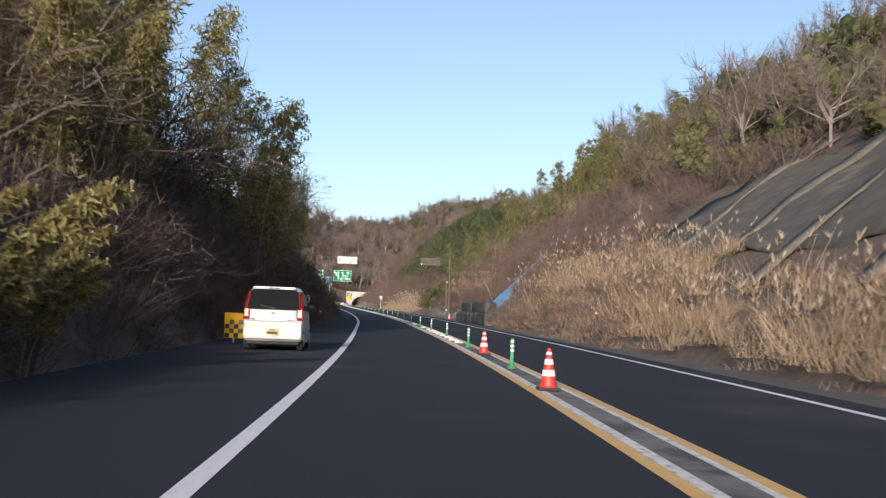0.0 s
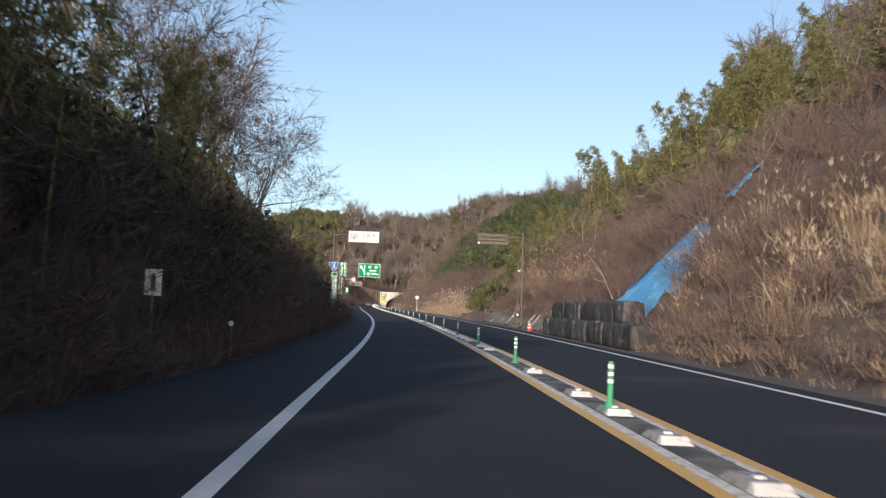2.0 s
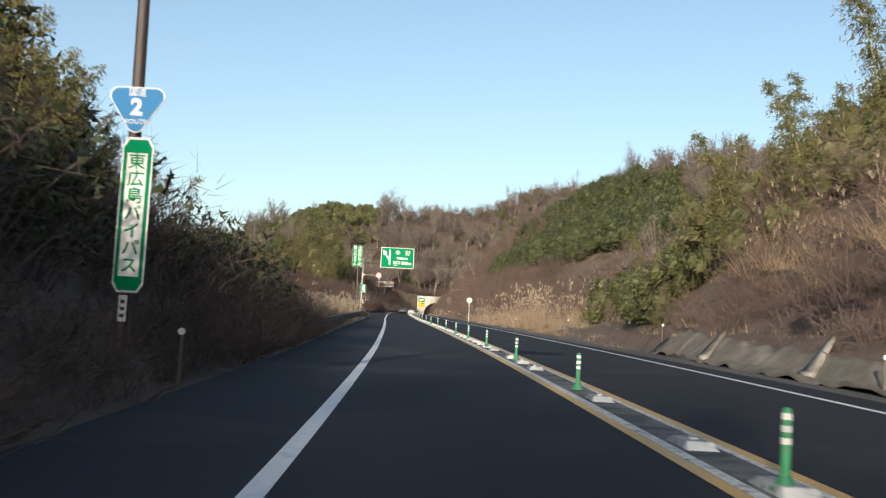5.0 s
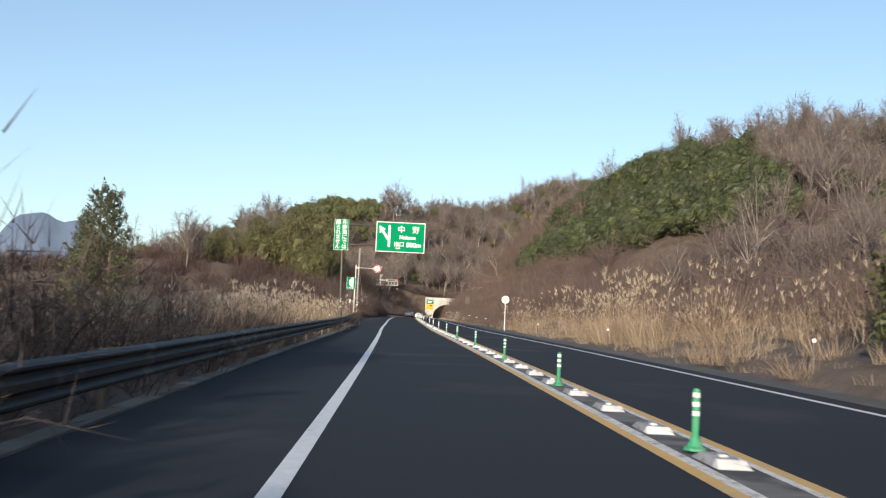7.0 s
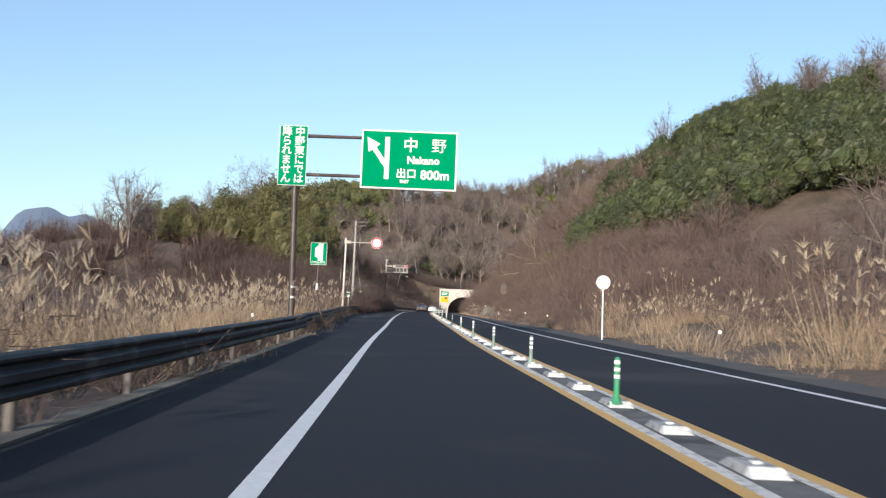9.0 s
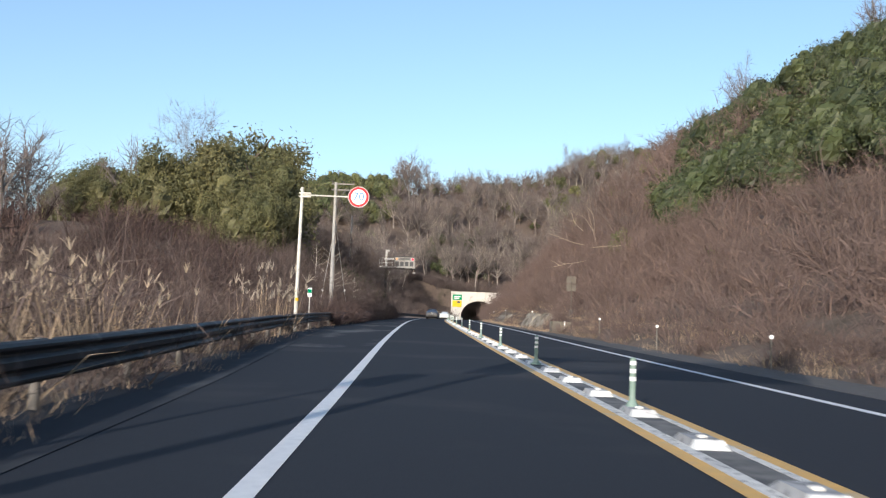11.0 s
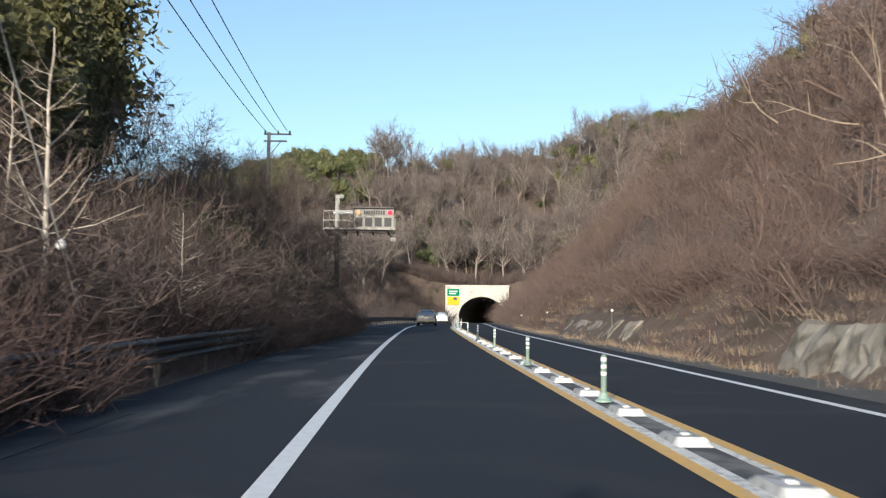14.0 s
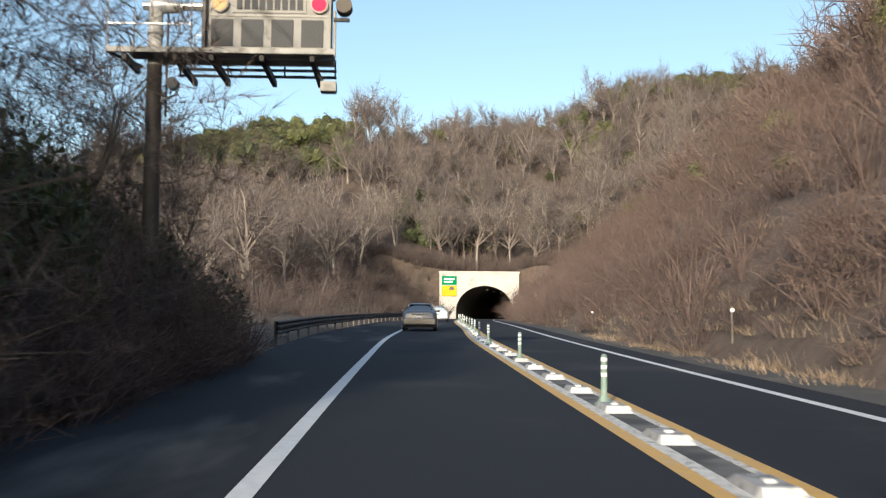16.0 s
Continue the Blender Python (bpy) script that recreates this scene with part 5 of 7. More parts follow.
def wheel(parent, x, y, r, w):
    s = 1 if x > 0 else -1
    bm = bmesh.new()
    prof = [(r * .62, -w / 2), (r * .93, -w / 2), (r, -w / 2 + .03), (r, w / 2 - .03), (r * .93, w / 2), (r * .62, w / 2)]
    lathe(bm, prof, 28)
    bmesh.ops.transform(bm, matrix=Matrix.Translation((x, y, r)) @ pose(0, 0, 0, 0, 90), verts=bm.verts)
    wh = part("wheel", bm, RUBBER, parent, "black tyre")
    bm = bmesh.new()
    disc(bm, (x + s * (w / 2 + .004), y, r), r * .6, 0.02, "x", 28)
    part("rim", bm, STEEL, wh, "silver alloy rim")
    bm = bmesh.new()
    for k in range(7):
        a = 2 * math.pi * k / 7
        rod(bm, (x + s * (w / 2 + .018), y + math.cos(a) * r * .1, r + math.sin(a) * r * .1), (x + s * (w / 2 + .018), y + math.cos(a) * r * .56, r + math.sin(a) * r * .56), r * .07, r * .05, 6)
    part("spokes", bm, CHROME, wh)
    bm = bmesh.new()
    lathe(bm, [(r * 1.13, -0.012), (r * 1.13, 0.012)], 28)
    bmesh.ops.transform(bm, matrix=Matrix.Translation((x + s * (w / 2 - 0.032), y, r * 1.02)) @ pose(0, 0, 0, 0, 90), verts=bm.verts)
    part("wheel_arch", bm, RUBBER, parent, "dark wheel arch")


def kei_car():
    c = empty("small_car", "pearl white tall hatchback standing on the shaded verge", "car")
    W2 = 0.735
    st = [(0.03, 0.34, 0.60, 0.93, 1.05, .66, .66, .60), (0.0, 0.30, 0.58, 0.94, 1.06, .715, .715, .66), (0.10, 0.24, 0.62, 1.00, 1.36, .735, .722, .635), (0.24, 0.22, 0.62, 1.00, 1.585, .737, .725, .60), (0.7, 0.20, 0.62, 0.995, 1.62, .737, .727, .60), (1.5, 0.20, 0.62, 0.975, 1.615, .737, .727, .60), (2.05, 0.20, 0.62, 0.955, 1.55, .737, .727, .595), (2.40, 0.20, 0.62, 0.945, 1.35, .737, .725, .58), (2.72, 0.20, 0.62, 0.93, 1.05, .737, .72, .62), (3.15, 0.22, 0.58, 0.86, .93, .72, .68, .58), (3.36, 0.26, 0.52, 0.74, .80, .62, .58, .5)]
    part("body", loft_body(st), CAR_WHITE, c)
    # tailgate glass, lamps, bumper
    part("rear_window", quadplate([(-0.645, -0.008, 1.06), (-0.58, -0.012, 1.03), (0.58, -0.012, 1.03), (0.645, -0.008, 1.06), (0.588, 0.14, 1.49), (0.53, 0.152, 1.53), (-0.53, 0.152, 1.53), (-0.588, 0.14, 1.49)], 0.03), GLASS, c, "dark tinted rear window")
    part("roof_spoiler", boxed(-0.53, 0.53, 0.06, 0.36, 1.54, 1.612, 0.03), CAR_WHITE, c)
    part("stop_lamp", boxed(-0.14, 0.14, 0.045, 0.065, 1.562, 1.588, 0.008), INK, c, "dark high stop lamp")
    for s in (-1, 1):
        l = part("tail_lamp", quadplate([(s * 0.60, -0.035, 0.78), (s * 0.735, -0.01, 0.78), (s * 0.735, 0.02, 1.08), (s * 0.634, 0.165, 1.50), (s * 0.592, 0.145, 1.50), (s * 0.655, -0.015, 1.08), (s * 0.60, -0.03, 1.06)], -0.10 * s), LAMP_RED, c, "tall red tail lamp")
        part("reversing_lens", quadplate([(s * 0.612, -0.050, 0.85), (s * 0.715, -0.035, 0.85), (s * 0.71, -0.022, 1.04), (s * 0.615, -0.04, 1.04)], -0.03 * s), LAMP_CLEAR, l, "clear reversing lens")
    part("bumper", boxed(-0.725, 0.725, -0.075, 0.22, 0.29, 0.74, 0.07), CAR_WHITE, c)
    part("plate_recess", boxed(-0.26, 0.26, -0.083, -0.07, 0.37, 0.60, 0.01), CAR_WHITE, c)
    p = part("number_plate", boxed(-0.165, 0.165, -0.10, -0.083, 0.40, 0.565, 0.005), PLATE_YELLOW, c, "yellow number plate with dark bars")
    part("bar", boxed(-0.13, 0.13, -0.106, -0.099, 0.425, 0.49), INK, p)
    part("bar", boxed(-0.07, 0.07, -0.106, -0.099, 0.515, 0.54), INK, p)
    part("tailgate_panel", boxed(-0.57, 0.57, -0.03, 0.06, 0.745, 1.03, 0.02), CAR_WHITE, c)
    part("badge", boxed(-0.04, 0.04, -0.04, -0.028, 0.93, 0.975, 0.01), CHROME, c, "small chrome badge")
    part("emblem_bar", boxed(0.36, 0.54, -0.038, -0.028, 0.775, 0.80, 0.004), CHROME, c)
    part("emblem_bar", boxed(-0.54, -0.44, -0.038, -0.028, 0.775, 0.80, 0.004), INK, c)
    part("wiper", rodded((0.06, -0.05, 1.03), (-0.02, -0.04, 1.10), 0.014, 0.01, 8), INK, c)
    part("wiper_blade", rodded((0.05, -0.045, 1.05), (-0.32, -0.03, 1.14), 0.010, 0.008, 6), INK, c)
    # side windows, doors, mirrors
    for s in (-1, 1):
        for k, pts in enumerate(([(0.30, 1.03), (0.95, 1.02), (0.95, 1.50), (0.42, 1.50)], [(0.99, 1.02), (1.62, 1.0), (1.60, 1.50), (0.99, 1.505)], [(1.66, 1.0), (2.42, 0.985), (2.08, 1.42), (1.64, 1.49)])):
            def sx(z):
                return 0.728 - (z - 0.98) * (0.125 / 0.55) + 0.004
            part("side_window", quadplate([(s * sx(z), y, z) for y, z in pts], 0.012 * s), GLASS, c, "dark side window")
        for y0 in (0.97, 1.64):
            part("door_gap", boxed(s * 0.738 - 0.004, s * 0.738 + 0.004, y0, y0 + 0.01, 0.32, 1.0), INK, c)
            part("door_handle", boxed(s * 0.74 - 0.015, s * 0.74 + 0.015, y0 + 0.08, y0 + 0.24, 0.90, 0.93, 0.008), CAR_WHITE, c)
        part("sill", boxed(s * 0.70 - 0.05, s * 0.70 + 0.05, 0.85, 2.25, 0.17, 0.24, 0.02), CAR_WHITE, c)
        part("mirror", boxed(s * 0.80 - 0.09, s * 0.80 + 0.09, 2.20, 2.30, 1.02, 1.17, 0.03), INK, c, "door mirror")
        for y in (0.55, 2.72):
            wheel(c, s * 0.665, y, 0.275, 0.155)
    part("windscreen", quadplate([(-0.55, 2.62, 1.10), (0.55, 2.62, 1.10), (0.5, 2.16, 1.52), (-0.5, 2.16, 1.52)], 0.02), GLASS, c)
    part("underbody", boxed(-0.66, 0.66, 0.15, 3.2, 0.16, 0.3, 0.03), RUBBER, c)
    return c


kc = kei_car()
kc.matrix_basis = Matrix.Translation((-1.64, 28.3, float(RZ(28.3)) + 0.0)) @ pose(0, 0, 0, 2.6, 0, -2.2) @ Matrix.Scale(1.065, 4)


def saloon(material, label):
    c = empty("saloon_car", label, "car")
    st = [(0.0, 0.40, 0.62, 0.88, 0.98, .70, .68, .60), (0.06, 0.30, 0.60, 0.93, 1.02, .85, .82, .70), (0.45, 0.24, 0.62, 0.95, 1.06, .895, .87, .70), (0.75, 0.22, 0.62, 0.95, 1.18, .90, .875, .66), (1.25, 0.22, 0.62, 0.945, 1.40, .90, .875, .58), (1.75, 0.22, 0.62, 0.94, 1.46, .90, .875, .57), (2.5, 0.22, 0.62, 0.93, 1.44, .90, .875, .575), (3.05, 0.22, 0.62, 0.92, 1.20, .90, .87, .63), (3.45, 0.22, 0.60, 0.90, .98, .90, .86, .72), (4.2, 0.24, 0.56, 0.80, .86, .87, .80, .68), (4.55, 0.32, 0.52, 0.66, .72, .72, .66, .55)]
    part("body", loft_body(st), material, c)
    part("rear_window", quadplate([(-0.66, 0.66, 1.10), (0.66, 0.66, 1.10), (0.52, 1.22, 1.40), (-0.52, 1.22, 1.40)], -0.02), GLASS, c, "dark rear window")
    for s in (-1, 1):
        part("tail_lamp", quadplate([(s * 0.46, 0.0, 0.80), (s * 0.80, 0.05, 0.80), (s * 0.80, 0.07, 0.94), (s * 0.46, 0.02, 0.95)], -0.03 * s), LAMP_RED, c, "red tail lamp")
        part("side_window", quadplate([(s * 0.86, 1.0, 0.98), (s * 0.86, 1.95, 0.97), (s * 0.63, 1.95, 1.41), (s * 0.64, 1.45, 1.38)], 0.012 * s), GLASS, c)
        part("side_window", quadplate([(s * 0.86, 2.0, 0.97), (s * 0.86, 3.0, 0.96), (s * 0.65, 2.6, 1.38), (s * 0.63, 2.0, 1.41)], 0.012 * s), GLASS, c)
        part("mirror", boxed(s * 0.95 - 0.09, s * 0.95 + 0.09, 2.72, 2.83, 0.98, 1.10, 0.03), material, c)
        for y in (0.85, 3.6):
            wheel(c, s * 0.81, y, 0.32, 0.2)
    part("bumper", boxed(-0.86, 0.86, -0.07, 0.3, 0.32, 0.66, 0.07), material, c)
    part("boot_lid_trim", boxed(-0.45, 0.45, -0.02, 0.02, 0.86, 0.90, 0.008), CHROME, c)
    p = part("number_plate", boxed(-0.165, 0.165, -0.10, -0.072, 0.62, 0.78, 0.005), SIGN_WHITE, c, "white number plate with dark bars")
    part("bar", boxed(-0.12, 0.12, -0.106, -0.099, 0.645, 0.70), INK, p)
    part("underbody", boxed(-0.8, 0.8, 0.2, 4.3, 0.18, 0.34, 0.03), RUBBER, c)
    return c


sc1 = saloon(CAR_SILVER, "silver saloon car driving ahead in the lane")
sc1.matrix_basis = along(380.0, 1.0, 0.0)
sc2 = saloon(CAR_WHITE, "white saloon car near the tunnel mouth in the lane")
sc2.matrix_basis = along(420.0, 1.9, 0.0)


# ---- vegetation ----
RNG = np.random.default_rng(7)


def unit(v):
    return v / np.maximum(np.linalg.norm(v, axis=-1, keepdims=True), 1e-9)


def blades(base, direc, length, width, bend, rng, tip=0.15):
    """Long thin leaves or twigs: four vertices and three triangles each, bowed over."""
    n = len(base)
    side = unit(np.cross(direc, rng.normal(size=(n, 3))))
    down = np.zeros((n, 3))
    down[:, 2] = -1
    mid = base + direc * (length * .55)[:, None] + down * (bend * length * .12)[:, None]
    end = base + direc * length[:, None] + down * (bend * length * .5)[:, None]
    w = width[:, None] * side
    v = np.stack([base - w * .5, base + w * .5, mid + w * .4, mid - w * .4, end], 1).reshape(-1, 3)
    i = np.arange(n)[:, None] * 5
    t = np.concatenate([i + np.array([[0, 1, 2]]), i + np.array([[0, 2, 3]]), i + np.array([[3, 2, 4]])], 0)
    return v, t


def leaves(c, size, rng, flat=0.0, droop=None, wide=.42):
    """Small leaf sprays in random directions, one pointed triangle each."""
    n = len(c)
    a = rng.normal(size=(n, 3))
    a[:, 2] *= 1 - flat
    if droop is not None:
        a = a + droop
    a = unit(a)
    b = unit(np.cross(a, rng.normal(size=(n, 3))))
    s = (size * rng.uniform(.6, 1.4, n))[:, None]
    v = np.stack([c - a * s * .7 - b * s * wide, c - a * s * .5 + b * s * wide, c + a * s * 1.1], 1).reshape(-1, 3)
    return v, np.arange(3 * n).reshape(n, 3)


def join(*ms):
    vs, ts, mi, o = [], [], [], 0
    for k, m in enumerate(ms):
        v, t = m[0], m[1]
        idx = m[2] if len(m) > 2 else 0
        vs.append(v)
        ts.append(t + o)
        mi.append(np.full(len(t), idx) if np.isscalar(idx) else idx)
        o += len(v)
    return np.concatenate(vs), np.concatenate(ts), np.concatenate(mi)


def scatter(protos, P, S, rng, lean=0.1, which=None):
    """Copies of prototypes at points P with scales S, joined into one set of arrays."""
    vs, ts, mi, o = [], [], [], 0
    which = rng.integers(0, len(protos), len(P)) if which is None else which
    ang = rng.uniform(0, 2 * np.pi, len(P))
    lx, ly = rng.normal(0, lean, len(P)), rng.normal(0, lean, len(P))
    for k in range(len(P)):
        v, t, m = protos[which[k]]
        c, s = np.cos(ang[k]), np.sin(ang[k])
        sc = S[k] * rng.uniform(.85, 1.15, 3)
        x = (v[:, 0] * c - v[:, 1] * s) * sc[0]
        y = (v[:, 0] * s + v[:, 1] * c) * sc[1]
        z = v[:, 2] * sc[2]
        vs.append(np.stack([x + lx[k] * z, y + ly[k] * z, z], -1) + P[k])
        ts.append(t + o)
        mi.append(m)
        o += len(v)
    return np.concatenate(vs), np.concatenate(ts), np.concatenate(mi)


def spikes(base, direc, length, width, rng):
    """Twigs of one thin triangle each."""
    n = len(base)
    side = unit(np.cross(direc, rng.normal(size=(n, 3)))) * width[:, None] * .5
    v = np.stack([base - side, base + side, base + direc * length[:, None]], 1).reshape(-1, 3)
    return v, np.arange(3 * n).reshape(n, 3)


def twig_bush(stems, twigs, h, spread, w, seed):
    """A leafless rounded bush: arching stems with a haze of fine twigs."""
    rng = np.random.default_rng(seed)
    ang = rng.uniform(0, 2 * np.pi, stems)
    th = np.arctan(spread / h * rng.uniform(0, 1.5, stems))
    base = np.stack([np.cos(ang), np.sin(ang), np.zeros(stems)], -1) * spread * .25 * rng.uniform(0, 1, (stems, 1))
    d = unit(np.stack([np.cos(ang) * np.sin(th), np.sin(ang) * np.sin(th), np.cos(th)], -1) + rng.normal(0, .14, (stems, 3)))
    L = h * rng.uniform(.6, 1.1, stems)
    bend = rng.uniform(.1, .8, stems)
    v1, t1 = blades(base, d, L, w * rng.uniform(.8, 1.7, stems), bend, rng)
    k = rng.integers(0, stems, twigs)
    s = rng.uniform(.2, 1.0, twigs)
    b2 = base[k] + d[k] * (L[k] * s)[:, None] - np.array([0, 0, 1.0]) * (bend[k] * L[k] * .5 * s ** 2)[:, None]
    d2 = unit(d[k] * .35 + rng.normal(0, .75, (twigs, 3)) + np.array([0, 0, .3]))
    v2, t2 = spikes(b2, d2, h * rng.uniform(.10, .36, twigs), w * rng.uniform(.4, .9, twigs), rng)
    return join((v1, t1, 0), (v2, t2, 0))


def reed_clump(n, h, seed, plume=0.35, w=0.02):
    rng = np.random.default_rng(seed)
    ang = rng.uniform(0, 2 * np.pi, n)
    r = .8 * np.sqrt(rng.uniform(0, 1, n))
    base = np.stack([np.cos(ang) * r, np.sin(ang) * r, np.zeros(n)], -1)
    d = unit(np.stack([np.cos(ang) * .25, np.sin(ang) * .25, np.ones(n)], -1) + rng.normal(0, .28, (n, 3)))
    L = h * rng.uniform(.45, 1.0, n)
    v1, t1 = blades(base, d, L, w * rng.uniform(.6, 1.4, n), rng.uniform(.2, 1.1, n), rng)
    out = [(v1, t1, 0)]
    m = int(n * plume * .3)
    if m:
        a2 = rng.uniform(0, 2 * np.pi, m)
        d2 = unit(np.stack([np.cos(a2) * .12, np.sin(a2) * .12, np.ones(m)], -1) + rng.normal(0, .06, (m, 3)))
        b2 = np.stack([np.cos(a2), np.sin(a2), np.zeros(m)], -1) * rng.uniform(.1, .8, (m, 1))
        L2 = h * rng.uniform(.85, 1.2, m)
        v2, t2 = blades(b2, d2, L2, np.full(m, .014), np.full(m, .1), rng)
        top = b2 + d2 * L2[:, None] * .93 - np.array([0, 0, .05]) * L2[:, None]
        k = np.repeat(np.arange(m), 7)
        dd = unit(d2[k] + rng.normal(0, .28, (len(k), 3)))
        v3, t3 = blades(top[k], dd, np.full(len(k), .34) * rng.uniform(.7, 1.2, len(k)), np.full(len(k), .022), rng.uniform(.2, .9, len(k)), rng)
        out += [(v2, t2, 0), (v3, t3, 1)]
    return join(*out)


def leaf_mass(n, rx, ry, rz, size, seed, lumps=9, droop=None, hollow=.55, lift=0.0):
    """An uneven crown made of several lumps of leaf sprays."""
    rng = np.random.default_rng(seed)
    cs = unit(rng.normal(size=(lumps, 3))) * rng.uniform(.25, .72, (lumps, 1))
    cs[:, 2] = np.abs(cs[:, 2]) * .9 - .18
    rr = rng.uniform(.30, .55, lumps)
    k = rng.integers(0, lumps, n)
    u = unit(rng.normal(size=(n, 3))) * (rr[k] * rng.uniform(hollow, 1.0, n) ** .5)[:, None]
    p = (cs[k] + u) * np.array([rx, ry, rz]) + np.array([0, 0, rz * .62 + lift])
    v, t = leaves(p, np.full(n, size), rng, droop=droop)
    return v, t


def lump_cores(rx, ry, rz, seed, lumps, k=.8, lift=0.0):
    """The dense inside of a crown: one faceted, uneven lump for each of leaf_mass's lumps."""
    rng = np.random.default_rng(seed)
    cs = unit(rng.normal(size=(lumps, 3))) * rng.uniform(.25, .72, (lumps, 1))
    cs[:, 2] = np.abs(cs[:, 2]) * .9 - .18
    rr = rng.uniform(.30, .55, lumps)
    ring = np.arange(7) * 2 * np.pi / 7
    ball = [[0, 0, -1]] + [[math.cos(a + .45 * j) * math.sin(p), math.sin(a + .45 * j) * math.sin(p), -math.cos(p)] for j, p in enumerate((.8, 1.57, 2.35)) for a in ring] + [[0, 0, 1]]
    ball = np.array(ball)
    tri = []
    for i in range(7):
        n = (i + 1) % 7
        tri += [(0, 1 + n, 1 + i), (22, 15 + i, 15 + n)]
        for b in (1, 8):
            tri += [(b + i, b + n, b + 7 + n), (b + i, b + 7 + n, b + 7 + i)]
    tri = np.array(tri)
    v = [(cs[j] + ball * (rr[j] * k * rng.uniform(.85, 1.1, (23, 1)))) * np.array([rx, ry, rz]) + np.array([0, 0, rz * .62 + lift]) for j in range(lumps)]
    return np.concatenate(v), np.concatenate([tri + 23 * j for j in range(lumps)])


def tube(a, b, r0, r1, n=3):
    """A tapered bar between two points, as arrays."""
    d = unit((b - a)[None])[0]
    s = unit(np.cross(d, np.array([.3, .5, .81]))[None])[0]
    u = np.cross(d, s)
    ang = np.arange(n) * 2 * np.pi / n
    ring = np.cos(ang)[:, None] * s + np.sin(ang)[:, None] * u
    v = np.concatenate([a + ring * r0, b + ring * r1])
    i = np.arange(n)
    t = np.concatenate([np.stack([i, (i + 1) % n, n + (i + 1) % n], -1), np.stack([i, n + (i + 1) % n, n + i], -1)])
    return v, t


def limb(pts, radii, n=4):
    """One bent tapering limb through the points, its rings joined."""
    pts = np.asarray(pts, float)
    d = unit(np.gradient(pts, axis=0))
    s = unit(np.cross(d, np.array([.3, .5, .81])))
    u = np.cross(d, s)
    ang = np.arange(n) * 2 * np.pi / n
    v = pts[:, None, :] + (np.cos(ang)[None, :, None] * s[:, None, :] + np.sin(ang)[None, :, None] * u[:, None, :]) * np.asarray(radii)[:, None, None]
    m = len(pts)
    i, j = np.meshgrid(np.arange(m - 1), np.arange(n), indexing="ij")
    i, j = i.ravel(), j.ravel()
    a, b, c, e = i * n + j, i * n + (j + 1) % n, (i + 1) * n + (j + 1) % n, (i + 1) * n + j
    return v.reshape(-1, 3), np.concatenate([np.stack([a, b, c], -1), np.stack([a, c, e], -1)])


def bare_tree(h, seed, levels=4, split=3, spread=.55, r0=.11, min_r=.006, lean=(0, 0)):
    """A leafless tree: a trunk that forks into finer and finer limbs."""
    rng = np.random.default_rng(seed)
    out, twigs = [], []
    stack = [(np.zeros(3), unit(np.array([[lean[0], lean[1], 1.0]]))[0], h * .34, r0, 0)]
    while stack:
        p, d, L, r, lv = stack.pop()
        seg = 3 if lv < 2 else 2
        path, rad = [p], [r]
        for s in range(seg):
            nd = unit((d + rng.normal(0, .13 + .04 * lv, 3) + np.array([0, 0, .06]))[None])[0]
            q = p + nd * L / seg
            r2 = r * (.82 if lv < 2 else .75)
            p, d, r = q, nd, r2
            path.append(p)
            rad.append(max(r, min_r * .6))
            if lv >= 2:
                twigs += [(p, d), (p, d)]
            if lv >= 1 and lv < levels and rng.random() < .55:
                sd = unit((d * .6 + rng.normal(0, spread, 3))[None])[0]
                stack.append((p, sd, L * rng.uniform(.45, .65), r * .55, lv + 1))
        out.append(limb(path, rad, 5 if lv == 0 else (4 if lv == 1 else 3)))
        if lv < levels:
            for _ in range(split if lv < 2 else 2):
                sd = unit((d + rng.normal(0, spread, 3) + np.array([0, 0, .18]))[None])[0]
                stack.append((p, sd, L * rng.uniform(.62, .85), r * .68, lv + 1))
        else:
            twigs.append((p, d))
    tw = np.array([t[0] for t in twigs])
    td = np.array([t[1] for t in twigs])
    k = np.repeat(np.arange(len(tw)), 2)
    dd = unit(td[k] + rng.normal(0, .55, (len(k), 3)))
    v, t = spikes(tw[k], dd, h * .075 * rng.uniform(.5, 1.6, len(k)), np.full(len(k), .017), rng)
    v1, t1, _ = join(*[(a, b) for a, b in out])
    return (v1, t1), (v, t)


def bamboo(h, seed, lean, m=62, k0=.32, leaf=.138):
    """A bowed culm with drooping sprays."""
    rng = np.random.default_rng(seed)
    n = 10
    s = np.linspace(0, 1, n + 1)
    pts = np.stack([lean * h * s ** 2.2, .05 * h * s ** 2 * rng.normal(), h * (s - .10 * s ** 3 * abs(lean) * 3)], -1)
    cv, ct = limb(pts, .045 * (1 - .8 * s), 6)
    k = rng.uniform(k0, 1.0, m)
    c = np.stack([np.interp(k, s, pts[:, j]) for j in range(3)], -1)
    a = rng.uniform(0, 2 * np.pi, m)
    bl = h * .13 * (1.25 - k * .75) * rng.uniform(.6, 1.3, m)
    bd = np.stack([np.cos(a), np.sin(a), rng.uniform(-.1, .55, m)], -1)
    q = 20
    kk = np.repeat(np.arange(m), q)
    f = np.tile(np.linspace(.15, 1.0, q), m)
    pos = c[kk] + bd[kk] * (bl[kk] * f)[:, None] - np.array([0, 0, 1.0]) * (bl[kk] * f ** 2 * .5)[:, None] + rng.normal(0, .10, (m * q, 3))
    dr = bd[kk] * .8 + np.array([0, 0, -.9])
    lv, lt = leaves(pos, np.full(m * q, leaf), rng, droop=dr, wide=.26)
    bv, bt = blades(c, unit(bd), bl, np.full(m, .02), np.full(m, 1.0), rng)
    return (cv, ct), join((lv, lt, 0), (bv, bt, 0))[:2]


